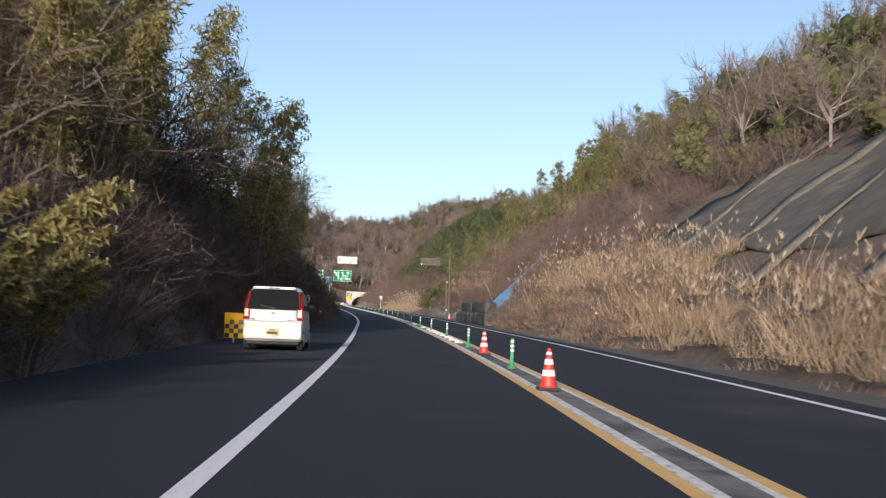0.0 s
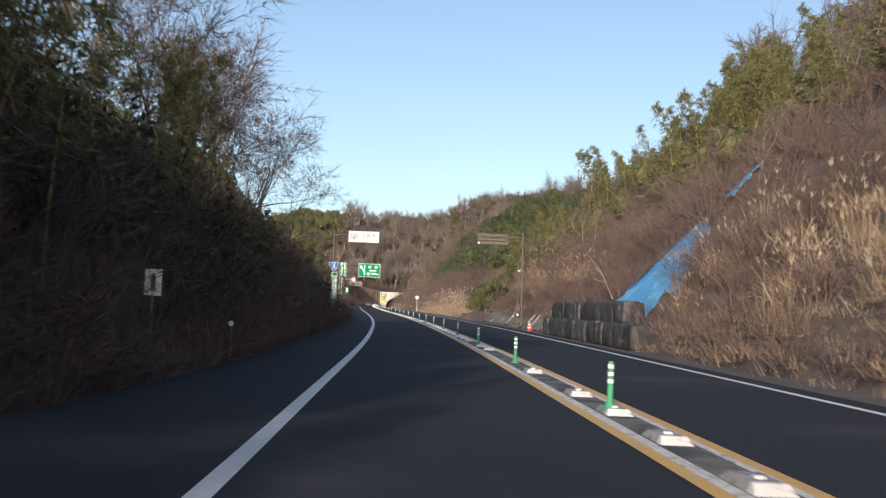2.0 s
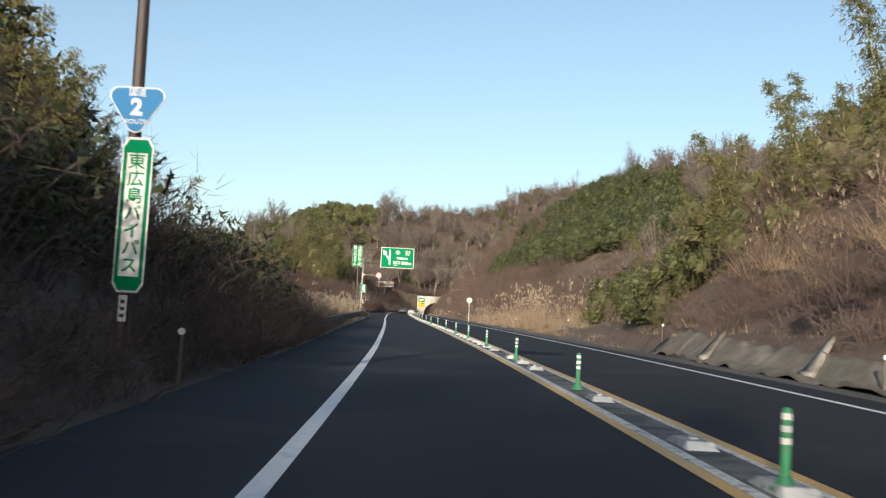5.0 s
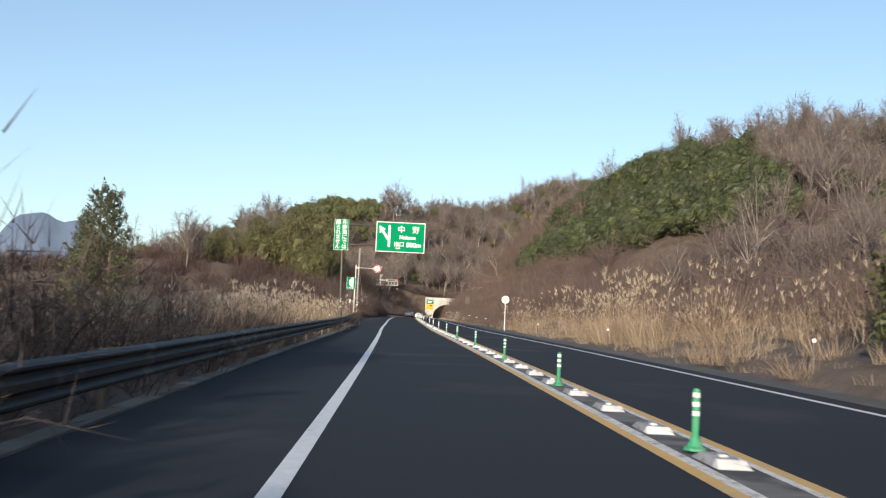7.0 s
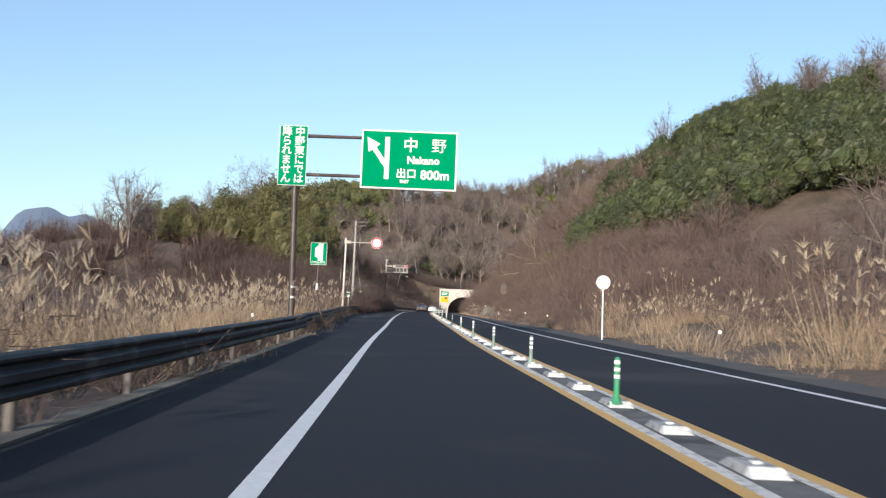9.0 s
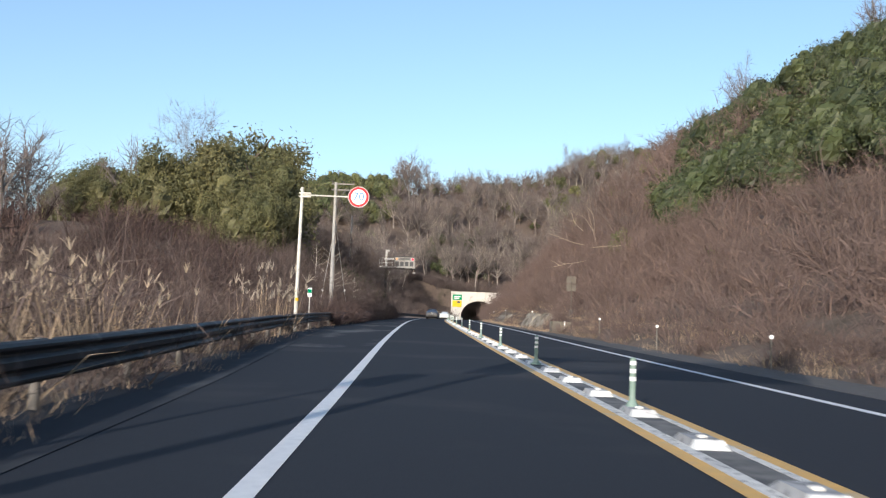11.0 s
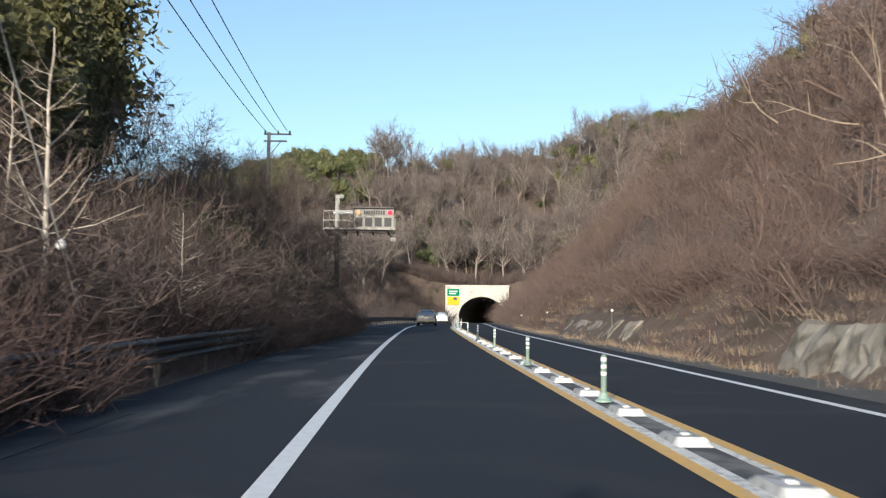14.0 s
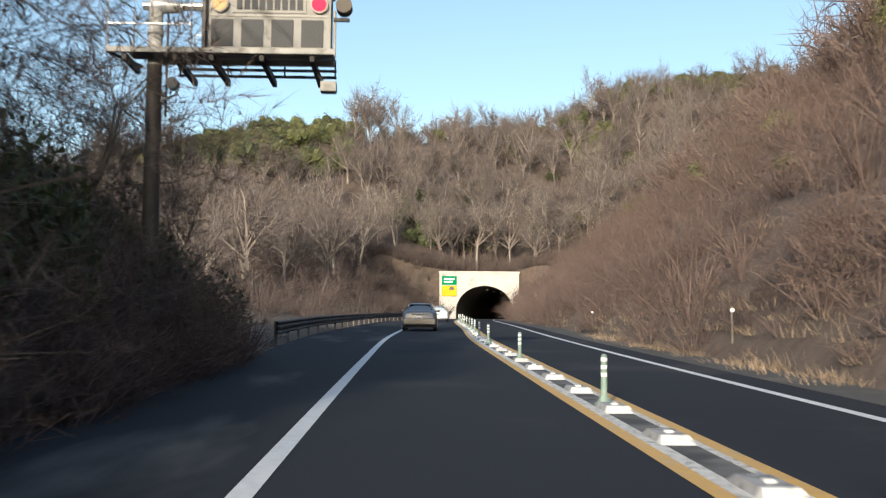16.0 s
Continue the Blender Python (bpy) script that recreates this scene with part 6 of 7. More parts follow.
def stuff(name, arr, mats, label, category):
    v, t, m = arr
    return tagged(hang(name, raw(name, v, t, m), mats), label, category, kind="stuff")


def xyz(x, y, sink=0.05):
    return np.stack([x, y, ground_h(x, y) - sink], -1)


def right_of(y, u):
    return RL(y) + SHR(y) + 0.5 + u


def left_of(y, u):
    return WL(y) - SHL(y) - 0.5 - u


def pick(n, y0, y1, u0, u1, rng, power=1.0):
    y = rng.uniform(y0, y1, n)
    u = u0 + (u1 - u0) * rng.uniform(0, 1, n) ** power
    return y, u


BUSH = [twig_bush(28, 250, 2.3, 1.6, .024, k) for k in range(6)]
BUSH_FINE = [twig_bush(26, 330, 2.3, 2.0, .0195, 20 + k) for k in range(6)]
BUSH_LOW = [twig_bush(18, 140, 2.3, 2.0, .029, 90 + k) for k in range(6)]
BUSH_FAR = [twig_bush(26, 190, 2.3, 1.7, .042, 30 + k) for k in range(5)]
REED = [reed_clump(100, 1.7, 40 + k, .16, .015) for k in range(5)]
REED_LOW = [reed_clump(34, .7, 50 + k, 0.0, .014) for k in range(4)]
SHRUB = [join((*leaf_mass(520, 1.3, 1.3, 1.5, .088, 60 + k, 7), 0)) for k in range(4)]
SHRUB_FULL = [join((*leaf_mass(560, 1.3, 1.3, 1.5, .085, 60 + k, 7, hollow=.4), 0), (*lump_cores(1.3, 1.3, 1.5, 60 + k, 7, .6), 0)) for k in range(4)]
FARTREE = [join((*leaf_mass(560, 2.6, 2.6, 3.0, .185, 70 + k, 12, hollow=.4, lift=.5), 0), (*lump_cores(2.6, 2.6, 3.0, 70 + k, 12, .66, .5), 0)) for k in range(5)]
DOMETREE = [join((*leaf_mass(1700, 2.6, 2.6, 3.0, .125, 640 + k, 14, hollow=.35, lift=.5), 0), (*lump_cores(2.6, 2.6, 3.0, 640 + k, 14, .60, .5), 0)) for k in range(5)]


def far_bare(seed):
    """A leafless tree for the far woods: pale trunk, forked limbs and a rounded haze of twigs."""
    rng = np.random.default_rng(seed)
    h = 10.0
    out = [tube(np.zeros(3), np.array([.1, 0, h * .35]), .15, .10, 4)]
    nl = 13
    a = rng.uniform(0, 2 * np.pi, nl)
    th = rng.uniform(.1, 1.25, nl)
    p0 = np.stack([np.full(nl, .08), np.zeros(nl), h * rng.uniform(.18, .38, nl)], -1)
    d = np.stack([np.cos(a) * np.sin(th), np.sin(a) * np.sin(th), np.cos(th)], -1)
    L = h * rng.uniform(.38, .62, nl) * (1 - .25 * th)
    tw, td = [], []
    for i in range(nl):
        mid = p0[i] + d[i] * L[i] * .5
        end = mid + unit((d[i] + rng.normal(0, .2, 3) + np.array([0, 0, .25]))[None])[0] * L[i] * .5
        out += [tube(p0[i], mid, .075, .05, 3), tube(mid, end, .05, .015, 3)]
        for k in range(36):
            s = rng.uniform(.25, 1)
            b = p0[i] + (mid - p0[i]) * min(s * 2, 1) + (end - mid) * max(s * 2 - 1, 0)
            tw.append(b)
            td.append(unit((d[i] * .6 + rng.normal(0, .6, 3) + np.array([0, 0, .15]))[None])[0])
    tw, td = np.array(tw), np.array(td)
    l1 = h * rng.uniform(.10, .22, len(tw))
    v1, t1 = spikes(tw, td, l1, np.full(len(tw), .055), rng)
    k = rng.permutation(len(tw))[:len(tw) // 2]
    b2 = tw[k] + td[k] * (l1[k] * rng.uniform(.2, .8, len(k)))[:, None]
    v2, t2 = spikes(b2, unit(td[k] + rng.normal(0, .6, (len(k), 3))), h * rng.uniform(.06, .14, len(k)), np.full(len(k), .06), rng)
    w = join(*[(x, y, 0) for x, y in out])
    return join(w, (v1, t1, 1), (v2, t2, 1))


FARBARE = [far_bare(80 + k) for k in range(6)]


def is_open(y, u):
    """Where the far slope stays clear: mortar facing, tarpaulins, sandbags, concrete toe."""
    a = (y < 56) & (u > 3.2) & (u < 12)
    b = (y > 81.5) & (y < 106.5) & (u < 1.7)
    c = (y > 91.5) & (y < 97.5) & (u > 1.0) & (u < 5.5)
    d = (y > 85.5) & (y < 92) & (u < 2.8)
    e = (y > 106) & (y < 148) & (u < .8)
    return a | b | c | d | e


def at_wall(y, u):
    """Before the pale facing at the slope foot."""
    return (((y > 294) & (y < 308)) | ((y > 321) & (y < 343))) & (u < 1.15)


# brush on the far slope
ya, ua = pick(1000, 0, 478, .3, 15, RNG, .8)
yb, ub = pick(520, 286, 420, 1.4, 15, RNG)
yc, uc = pick(130, 106, 172, 1.3, 8, RNG)
y, u = np.concatenate([ya, yb, yc]), np.concatenate([ua, ub, uc])
k = ~is_open(y, u) & ~at_wall(y, u) & ~((y > 165) & (y < 240) & (u < 3.0)) & ~((y < 84) & (u < 4.5) & (RNG.random(len(y)) < .5))
stuff("slope_brush", scatter(BUSH_FINE[:4] + BUSH_LOW[:2], xyz(right_of(y, u), y)[k], (RNG.uniform(.5, 1.15, k.sum()) * np.clip(.55 + u[k] * .14, .55, 1.25)), RNG), [TWIG_RED], "dense leafless reddish-brown brush on the slope", "brush")
y, u = pick(680, 0, 470, 9, 58, RNG)
k = ~is_open(y, u)
k &= ~((((u - 28) / 18) ** 2 + ((y - 310) / 46) ** 2) < 1)
stuff("upper_brush", scatter(BUSH_FAR, xyz(right_of(y, u), y)[k], RNG.uniform(1.1, 2.1, k.sum()), RNG), [TWIG], "grey-brown leafless thicket higher on the slope", "brush")
y1, u1 = pick(340, 244, 300, .2, 9, RNG)
y1c, u1c = pick(170, 236, 302, -.1, 1.8, RNG)
y1, u1 = np.concatenate([y1, y1c]), np.concatenate([u1, u1c])
y2, u2 = pick(330, 288, 380, -.35, 3.2, RNG)
y3, u3 = pick(170, 107, 150, .75, 3.2, RNG)
y3b, u3b = pick(110, 97.5, 112, 1.9, 9, RNG)
y3, u3 = np.concatenate([y3, y3b]), np.concatenate([u3, u3b])
y, u = np.concatenate([y1, y2, y3]), np.concatenate([u1, u2, u3])
k = ~at_wall(y, u)
y, u = y[k], u[k]
stuff("toe_brush", scatter(BUSH_LOW, xyz(right_of(y, u), y), RNG.uniform(.3, .75, len(y)) * np.clip(.6 + u * .2, .6, 1.7), RNG), [TWIG_RED], "low brown twiggy growth along the slope foot", "brush")
y, u = pick(260, 110, 340, 24, 110, RNG)
k = ~((((u - 28) / 18) ** 2 + ((y - 310) / 46) ** 2) < 1)
y, u = y[k], u[k]
stuff("hilltop_brush", scatter(BUSH_FAR, xyz(right_of(y, u), y), RNG.uniform(1.7, 2.9, len(y)), RNG), [TWIG_GREY], "grey-brown leafless brush over the hilltop", "brush")
# reeds
y0, u0 = pick(105, 6, 46, .3, 3.0, RNG)
y1, u1 = pick(170, 40, 84, .6, 6.0, RNG, .9)
y2, u2 = pick(150, 168, 245, .3, 7.0, RNG)
y3, u3 = pick(50, 118, 150, 2.5, 6.0, RNG)
y, u = np.concatenate([y0, y1, y2, y3]), np.concatenate([u0, u1, u2, u3])
stuff("reed_bank", scatter(REED, xyz(right_of(y, u), y), RNG.uniform(.4, 1.25, len(y)), RNG, .25), [GRASS, PLUME], "tall straw-coloured dry reeds at the foot of the slope", "reeds")
y1, u1 = pick(640, -15, 470, -.1, 2.0, RNG)
y1b, u1b = pick(300, 240, 375, -.25, 2.4, RNG)
y1d, u1d = pick(190, 286, 376, -.5, -.08, RNG)
y1b, u1b = np.concatenate([y1b, y1d]), np.concatenate([u1b, u1d])
y1, u1 = np.concatenate([y1, y1b]), np.concatenate([u1, u1b])
y2, u2 = pick(380, -10, 480, 1, 14, RNG)
y, u = np.concatenate([y1, y2]), np.concatenate([u1, u2])
k = (~is_open(y, u) | ((y > 106) & (RNG.random(len(y)) < .35))) & ~(at_wall(y, u) & ((u > -.2) | (RNG.random(len(y)) < .5)))
stuff("verge_grass", scatter(REED_LOW, xyz(right_of(y, u), y)[k], RNG.uniform(.35, .9, k.sum()), RNG, .25), [GRASS], "short dry grass tufts along the verge", "grass")
# green shrubs on the far slope
def green_from(y):
    """How far up the slope the dry brush gives way to green."""
    return np.interp(y, (40, 110, 136, 150, 165), (13.0, 11.5, 9.5, 5.0, 3.0))


y1, u1 = pick(300, 0, 165, 9, 42, RNG)
y2, u2 = pick(190, 108, 165, 2.2, 16, RNG)
y3, u3 = pick(70, 270, 470, 6, 45, RNG)
y, u = np.concatenate([y1, y2, y3]), np.concatenate([u1, u2, u3])
k = ~is_open(y, u) & ((u > green_from(y)) | (y > 200))
stuff("slope_shrubs", scatter(SHRUB_FULL, xyz(right_of(y, u), y, .3)[k], RNG.uniform(.8, 1.9, k.sum()) * np.where(u[k] < 12, .8, 1.0), RNG), [LEAF_YELLOW], "yellow-green evergreen shrubs and young bamboo on the slope", "shrubs")
# tall brush along the shoulder of the far hill
y, u = pick(150, 300, 430, 13, 27, RNG)
stuff("shoulder_brush", scatter(BUSH_FAR, xyz(right_of(y, u), y), RNG.uniform(1.5, 2.5, len(y)), RNG), [TWIG_RED], "tall reddish leafless brush along the shoulder of the hill", "brush")
# evergreen dome on the far hill
y, u = pick(620, 262, 362, 9, 62, RNG)
P = xyz(right_of(y, u), y, .6)
k = (((u - 28) / 19) ** 2 + ((y - 309) / 50) ** 2 < 1) & (P[:, 0] > 6 + .30 * (y - 258))
stuff("evergreen_hill", scatter(DOMETREE, P[k], RNG.uniform(.75, 1.2, k.sum()), RNG, .04), [LEAF_DARK], "rounded dark evergreen trees covering the hill", "woods")
y, u = pick(120, -20, 480, 30, 75, RNG)
stuff("ridge_woods", scatter(FARTREE, xyz(right_of(y, u), y, .6), RNG.uniform(.8, 1.4, 120), RNG, .04), [LEAF_DARK], "dark evergreen trees along the ridge", "woods")
y1, u1 = pick(200, 0, 250, 14, 75, RNG)
y2, u2 = pick(110, 250, 480, 30, 85, RNG)
y, u = np.concatenate([y1, y2]), np.concatenate([u1, u2])
k = ~((((u - 28) / 19) ** 2 + ((y - 310) / 48) ** 2) < 1)
y, u = y[k], u[k]
stuff("ridge_bare_woods", scatter(FARBARE, xyz(right_of(y, u), y, .4), RNG.uniform(.5, .95, len(y)), RNG, .05), [BARK_MID, TWIG_GREY], "leafless grey trees along the ridge", "woods")


# woods on the hill behind the tunnel
def hill_pts(n, x0, x1, y0, y1):
    x, y = RNG.uniform(x0, x1, n), RNG.uniform(y0, y1, n)
    yy = np.minimum(y, 560)
    mid = (WL(yy) + RL(yy)) / 2
    near = ((y < 495) & (np.abs(x - mid) < 13)) | ((x > WL(yy) - SHL(yy) - 2) & (x < RL(yy) + SHR(yy) + 2) & (y < 488))
    near |= (x < -33 - .42 * (y - 300)) & (y < 430) | (x < -88) & (y >= 430)
    x, y = x[~near], y[~near]
    return xyz(x, y, .4)


P = np.concatenate([hill_pts(330, -70, 95, 490, 630), hill_pts(130, -60, 100, 600, 660), hill_pts(70, -60, -6, 405, 495), hill_pts(60, -90, -40, 380, 560), hill_pts(50, -60, -24, 300, 400)])
P = P[~((P[:, 0] > -54) & (P[:, 0] < -14) & (P[:, 1] > 545) & (P[:, 1] < 612))]
stuff("hill_bare_woods", scatter(FARBARE, P, RNG.uniform(.95, 1.65, len(P)) * np.where((P[:, 1] > 585) | (P[:, 1] < 402), .62, 1.0), RNG, .06), [BARK_MID, TWIG_GREY], "leafless winter trees on the hill over the tunnel", "woods")
P = np.concatenate([hill_pts(26, -75, 95, 500, 560), hill_pts(110, -75, 100, 588, 640), hill_pts(90, -54, -14, 545, 610), hill_pts(30, 55, 95, 575, 610), hill_pts(14, -46, -30, 492, 512), hill_pts(25, 22, 60, 495, 580), hill_pts(60, -150, -45, 370, 560), hill_pts(30, -110, -40, 290, 380)])
stuff("hill_evergreens", scatter(FARTREE, P, RNG.uniform(.7, 1.35, len(P)) * np.where((P[:, 0] < -14) & (P[:, 1] > 540), 1.3, 1.0), RNG, .04), [LEAF], "green evergreen trees among the winter wood", "woods")
# Dark-leaved trees whose colour stands in for the shade inside the gully.
P = hill_pts(34, 0, 17, 505, 532)
stuff("gully_trees", scatter(FARTREE, P, RNG.uniform(.7, 1.3, len(P)), RNG, .04), [LEAF_DARK], "dark-leaved trees standing in for the gully's shade above the portal", "woods")
P = np.concatenate([hill_pts(14, 36, 48, 548, 566), hill_pts(8, -24, -16, 575, 590)])
stuff("hill_bushes", scatter(FARTREE, P, RNG.uniform(.8, 1.3, len(P)), RNG, .04), [LEAF_YELLOW], "bright yellow-green evergreens among the winter wood", "woods")
RN5 = np.random.default_rng(80)
x, y = RN5.uniform(-74, -27, 34), RN5.uniform(545, 590, 34)
stuff("hill_evergreens", scatter(FARTREE, xyz(x, y, .5), RN5.uniform(1.2, 1.65, 34), RN5, .04), [LEAF_DARK], "tall dark evergreens along the far ridge", "woods")
P = np.concatenate([hill_pts(400, -70, 95, 490, 640), hill_pts(100, -60, -6, 405, 495)])
stuff("hill_undergrowth", scatter(BUSH_FAR, P, RNG.uniform(1.4, 2.8, len(P)), RNG), [TWIG], "grey-brown leafless undergrowth between the winter trees", "brush")
y, u = pick(130, 440, 520, 1, 14, RNG)
P = np.concatenate([xyz(right_of(y, u), y), hill_pts(110, -6, 30, 487.6, 502)])
stuff("portal_brush", scatter(BUSH_FAR, P, RNG.uniform(.7, 1.3, len(P)), RNG), [TWIG], "leafless brush over and beside the tunnel portal", "brush")

# left bank: dark brush close to the verge
y1, u1 = pick(640, 17, 152, .6, 8, RNG, 1.1)
y5, u5 = pick(300, 11, 156, -.25, .9, RNG)
# y5c, y5d: mostly unseen brush behind the start, added to block the sun.
y5c, u5c = pick(90, -24, 18, 2.0, 9, RNG)
y5d, u5d = pick(60, -16, 12, -.1, 2.0, RNG)
y5c, u5c = np.concatenate([y5c, y5d]), np.concatenate([u5c, u5d])
y5, u5 = np.concatenate([y5, y5c]), np.concatenate([u5, u5c])
y2, u2 = pick(40, 284, 302, .6, 7, RNG)
y6, u6 = pick(8, 343, 352, -.25, 1.6, RNG)
y5b, u5b = pick(70, 150, 200, .6, 6, RNG)
y2, u2 = np.concatenate([y2, y6, y5b]), np.concatenate([u2, u6, u5b])
y3, u3 = pick(80, 240, 290, 1.2, 10, RNG)
y4, u4 = pick(120, 395, 480, 1.0, 12, RNG)
y4b, u4b = pick(110, 470, 500, .8, 18, RNG)
y4, u4 = np.concatenate([y4, y4b]), np.concatenate([u4, u4b])
y, u = np.concatenate([y1, y2, y3, y4, y5]), np.concatenate([u1, u2, u3, u4, u5])
k = ~((y > 117) & (y < 124) & (u < .6))
tight = np.where((y > 108) & (y < 126) & (u < 1.8), .42, 1.0)
stuff("bank_brush", scatter(BUSH[:3] + BUSH_LOW[:2], xyz(left_of(y, u), y)[k], RNG.uniform(.6, 1.3, k.sum()) * np.clip(.62 + u[k] * .25, .55, 1.15) * tight[k], RNG), [TWIG], "dense dark leafless brush on the bank by the road", "brush")
y1, u1 = pick(190, 62, 150, .8, 10, RNG)
y2, u2 = pick(110, 318, 356, 3.5, 9, RNG)
y, u = np.concatenate([y1, y2]), np.concatenate([u1, u2])
k = ~((y > 108) & (y < 126) & (u < 2.0))
stuff("bank_shrubs", scatter(SHRUB, xyz(left_of(y, u), y, .2)[k], RNG.uniform(.7, 1.6, k.sum()), RNG), [LEAF_DARK], "dark evergreen undergrowth on the shaded bank", "shrubs")
# the thicket before the signal board
y1, u1 = pick(170, 300, 320, .7, 10, RNG)
y2, u2 = pick(520, 312, 353, -.2, 9, RNG)
y3, u3 = pick(190, 312, 351, -.3, 1.4, RNG)
y, u = np.concatenate([y1, y2, y3]), np.concatenate([u1, u2, u3])
stuff("thicket", scatter(BUSH_FINE, xyz(left_of(y, u), y), RNG.uniform(.75, 1.25, len(y)) * np.clip(.6 + u * .25, .5, 1.3), RNG), [TWIG], "dense tangled leafless thicket on the bank", "brush")
# tall growth higher on the shaded bank
y1, u1 = pick(230, 24, 58, 1.5, 9, RNG)
y2, u2 = pick(260, 58, 108, 1.8, 8, RNG)
y3, u3 = pick(170, 316, 354, 1.0, 6, RNG)
y, u = np.concatenate([y1, y2, y3]), np.concatenate([u1, u2, u3])
stuff("tall_thicket", scatter(BUSH_FINE, xyz(left_of(y, u), y), RNG.uniform(.85, 1.2, len(y)), RNG), [TWIG], "tall dense leafless thicket high on the shaded bank", "brush")
# Dark-leaved shrubs added inside the thickets; their colour deepens the shade there.
y1, u1 = pick(22, 40, 60, 4.0, 8, RNG)
y2, u2 = pick(60, 60, 106, 2.5, 7, RNG)
y3, u3 = pick(130, 316, 353, .8, 6, RNG)
y, u = np.concatenate([y1, y2, y3]), np.concatenate([u1, u2, u3])
stuff("shaded_shrubs", scatter(SHRUB, xyz(left_of(y, u), y, .2), RNG.uniform(.9, 1.6, len(y)) * np.clip(.6 + u * .2, .6, 1.0), RNG), [LEAF_DARK], "tall dark evergreen shrubs added inside the thicket to deepen its shade", "shrubs")
# Hedge out of view, added to throw shade on the verge and bank.
y, u = pick(130, -12, 12, 2.0, 6.5, RNG)
y1, u1 = pick(18, 6, 14, .7, 2.2, RNG)
y, u = np.concatenate([y, y1]), np.concatenate([u, u1])
stuff("verge_hedge", scatter(BUSH_LOW, xyz(left_of(y, u), y), RNG.uniform(1.0, 1.35, len(y)), RNG), [TWIG], "unseen tall leafless brush added before the bank to cast shade", "brush")
y3, u3 = pick(290, 146, 318, -.35, .9, RNG)
# low growth at the foot of the bank
y1, u1 = pick(270, 102, 150, -.2, 3.6, RNG)
y2, u2 = pick(120, 12, 100, -.2, 1.0, RNG)
y, u = np.concatenate([y1, y2, y3]), np.concatenate([u1, u2, u3])
stuff("foot_brush", scatter(BUSH_LOW, xyz(left_of(y, u), y), RNG.uniform(.22, .55, len(y)), RNG), [TWIG], "low dark twiggy growth at the foot of the bank", "brush")
# reeds behind the guard rail
y1, u1 = pick(380, 150, 248, .5, 7.5, RNG)
k = (y1 > 198) | (RNG.random(len(y1)) < .4)
y1, u1 = y1[k], u1[k]
stuff("rail_reeds", scatter(REED, xyz(left_of(y1, u1), y1) + np.array([0, 0, .2]), RNG.uniform(.6, 1.15, len(y1)), RNG, .16), [GRASS, PLUME], "tall dry plumed reeds behind the guard rail", "reeds")
y1, u1 = pick(90, 200, 300, -.5, .4, RNG)
stuff("rail_grass", scatter(REED_LOW, xyz(left_of(y1, u1), y1), RNG.uniform(.4, .8, len(y1)), RNG, .2), [GRASS], "dry grass tufts under the guard rail", "grass")
y, u = pick(210, 150, 300, 7, 60, RNG)
stuff("valley_brush", scatter(BUSH_FAR, xyz(left_of(y, u), y), RNG.uniform(.8, 1.7, len(y)), RNG), [TWIG], "brown brush on the low ground beyond the rail", "brush")
y, u = pick(190, 246, 318, 1.0, 20, RNG)
k = ~((y > 286) & (y < 303) & (u < 5))
y, u = y[k], u[k]
stuff("grove_brush", scatter(BUSH_FINE, xyz(left_of(y, u), y), RNG.uniform(.8, 1.3, len(y)) * np.clip(.6 + u * .1, .6, 1.3), RNG), [TWIG_RED_SHADED], "reddish-brown leafless brush before the evergreen grove", "brush")


y, u = pick(200, 286, 345, 6, 62, RNG)
stuff("mound_brush", scatter(BUSH_FAR, xyz(left_of(y, u), y), RNG.uniform(1.0, 1.9, len(y)), RNG), [TWIG_RED_SHADED], "reddish-brown brush under the evergreen grove", "brush")


y1, u1 = pick(90, 0, 150, 13, 60, RNG)
y2, u2 = pick(80, 150, 300, 30, 100, RNG)
y, u = np.concatenate([y1, y2]), np.concatenate([u1, u2])
stuff("plateau_brush", scatter(BUSH_FAR, xyz(left_of(y, u), y), RNG.uniform(.9, 1.6, len(y)), RNG), [TWIG], "brown leafless brush on the ground behind the bank", "brush")
y, u = pick(50, 0, 150, 15, 60, RNG)
stuff("plateau_shrubs", scatter(SHRUB, xyz(left_of(y, u), y, .2), RNG.uniform(1.0, 1.7, len(y)), RNG), [LEAF_DARK], "dark evergreen shrubs on the ground behind the bank", "shrubs")


# growth that closes the gaps along the sunny slope
RN2 = np.random.default_rng(77)
y1, u1 = pick(150, 40, 86, .1, 3.0, RN2)
y2, u2 = pick(120, 244, 330, 4, 18, RN2)
y, u = np.concatenate([y1, y2]), np.concatenate([u1, u2])
stuff("slope_growth", scatter(BUSH_LOW, xyz(right_of(y, u), y), RN2.uniform(.45, .8, len(y)) * np.where(y > 200, 1.7, 1.0), RN2), [TWIG_RED], "brown leafless growth between the reeds on the slope", "brush")
y, u = pick(170, 36, 86, -.1, 2.2, RN2)
stuff("foot_grass", scatter(REED_LOW, xyz(right_of(y, u), y), RN2.uniform(.5, 1.1, len(y)), RN2, .25), [GRASS], "dry straw-coloured grass along the slope foot", "grass")
y, u = pick(230, 240, 420, 42, 115, RN2)
k = ~((((u - 27) / 20) ** 2 + ((y - 316) / 46) ** 2) < 1)
y, u = y[k], u[k]
stuff("summit_woods", scatter(FARBARE, xyz(right_of(y, u), y, .4), RN2.uniform(.75, 1.1, len(y)), RN2, .05), [BARK_MID, TWIG_GREY], "leafless grey trees on top of the hill", "woods")


RN3 = np.random.default_rng(78)
y1, u1 = pick(110, 118, 166, 2.5, 16, RN3)
y2, u2 = pick(170, 98, 148, 2.0, 12, RN3)
y, u = np.concatenate([y1, y2]), np.concatenate([u1, u2])
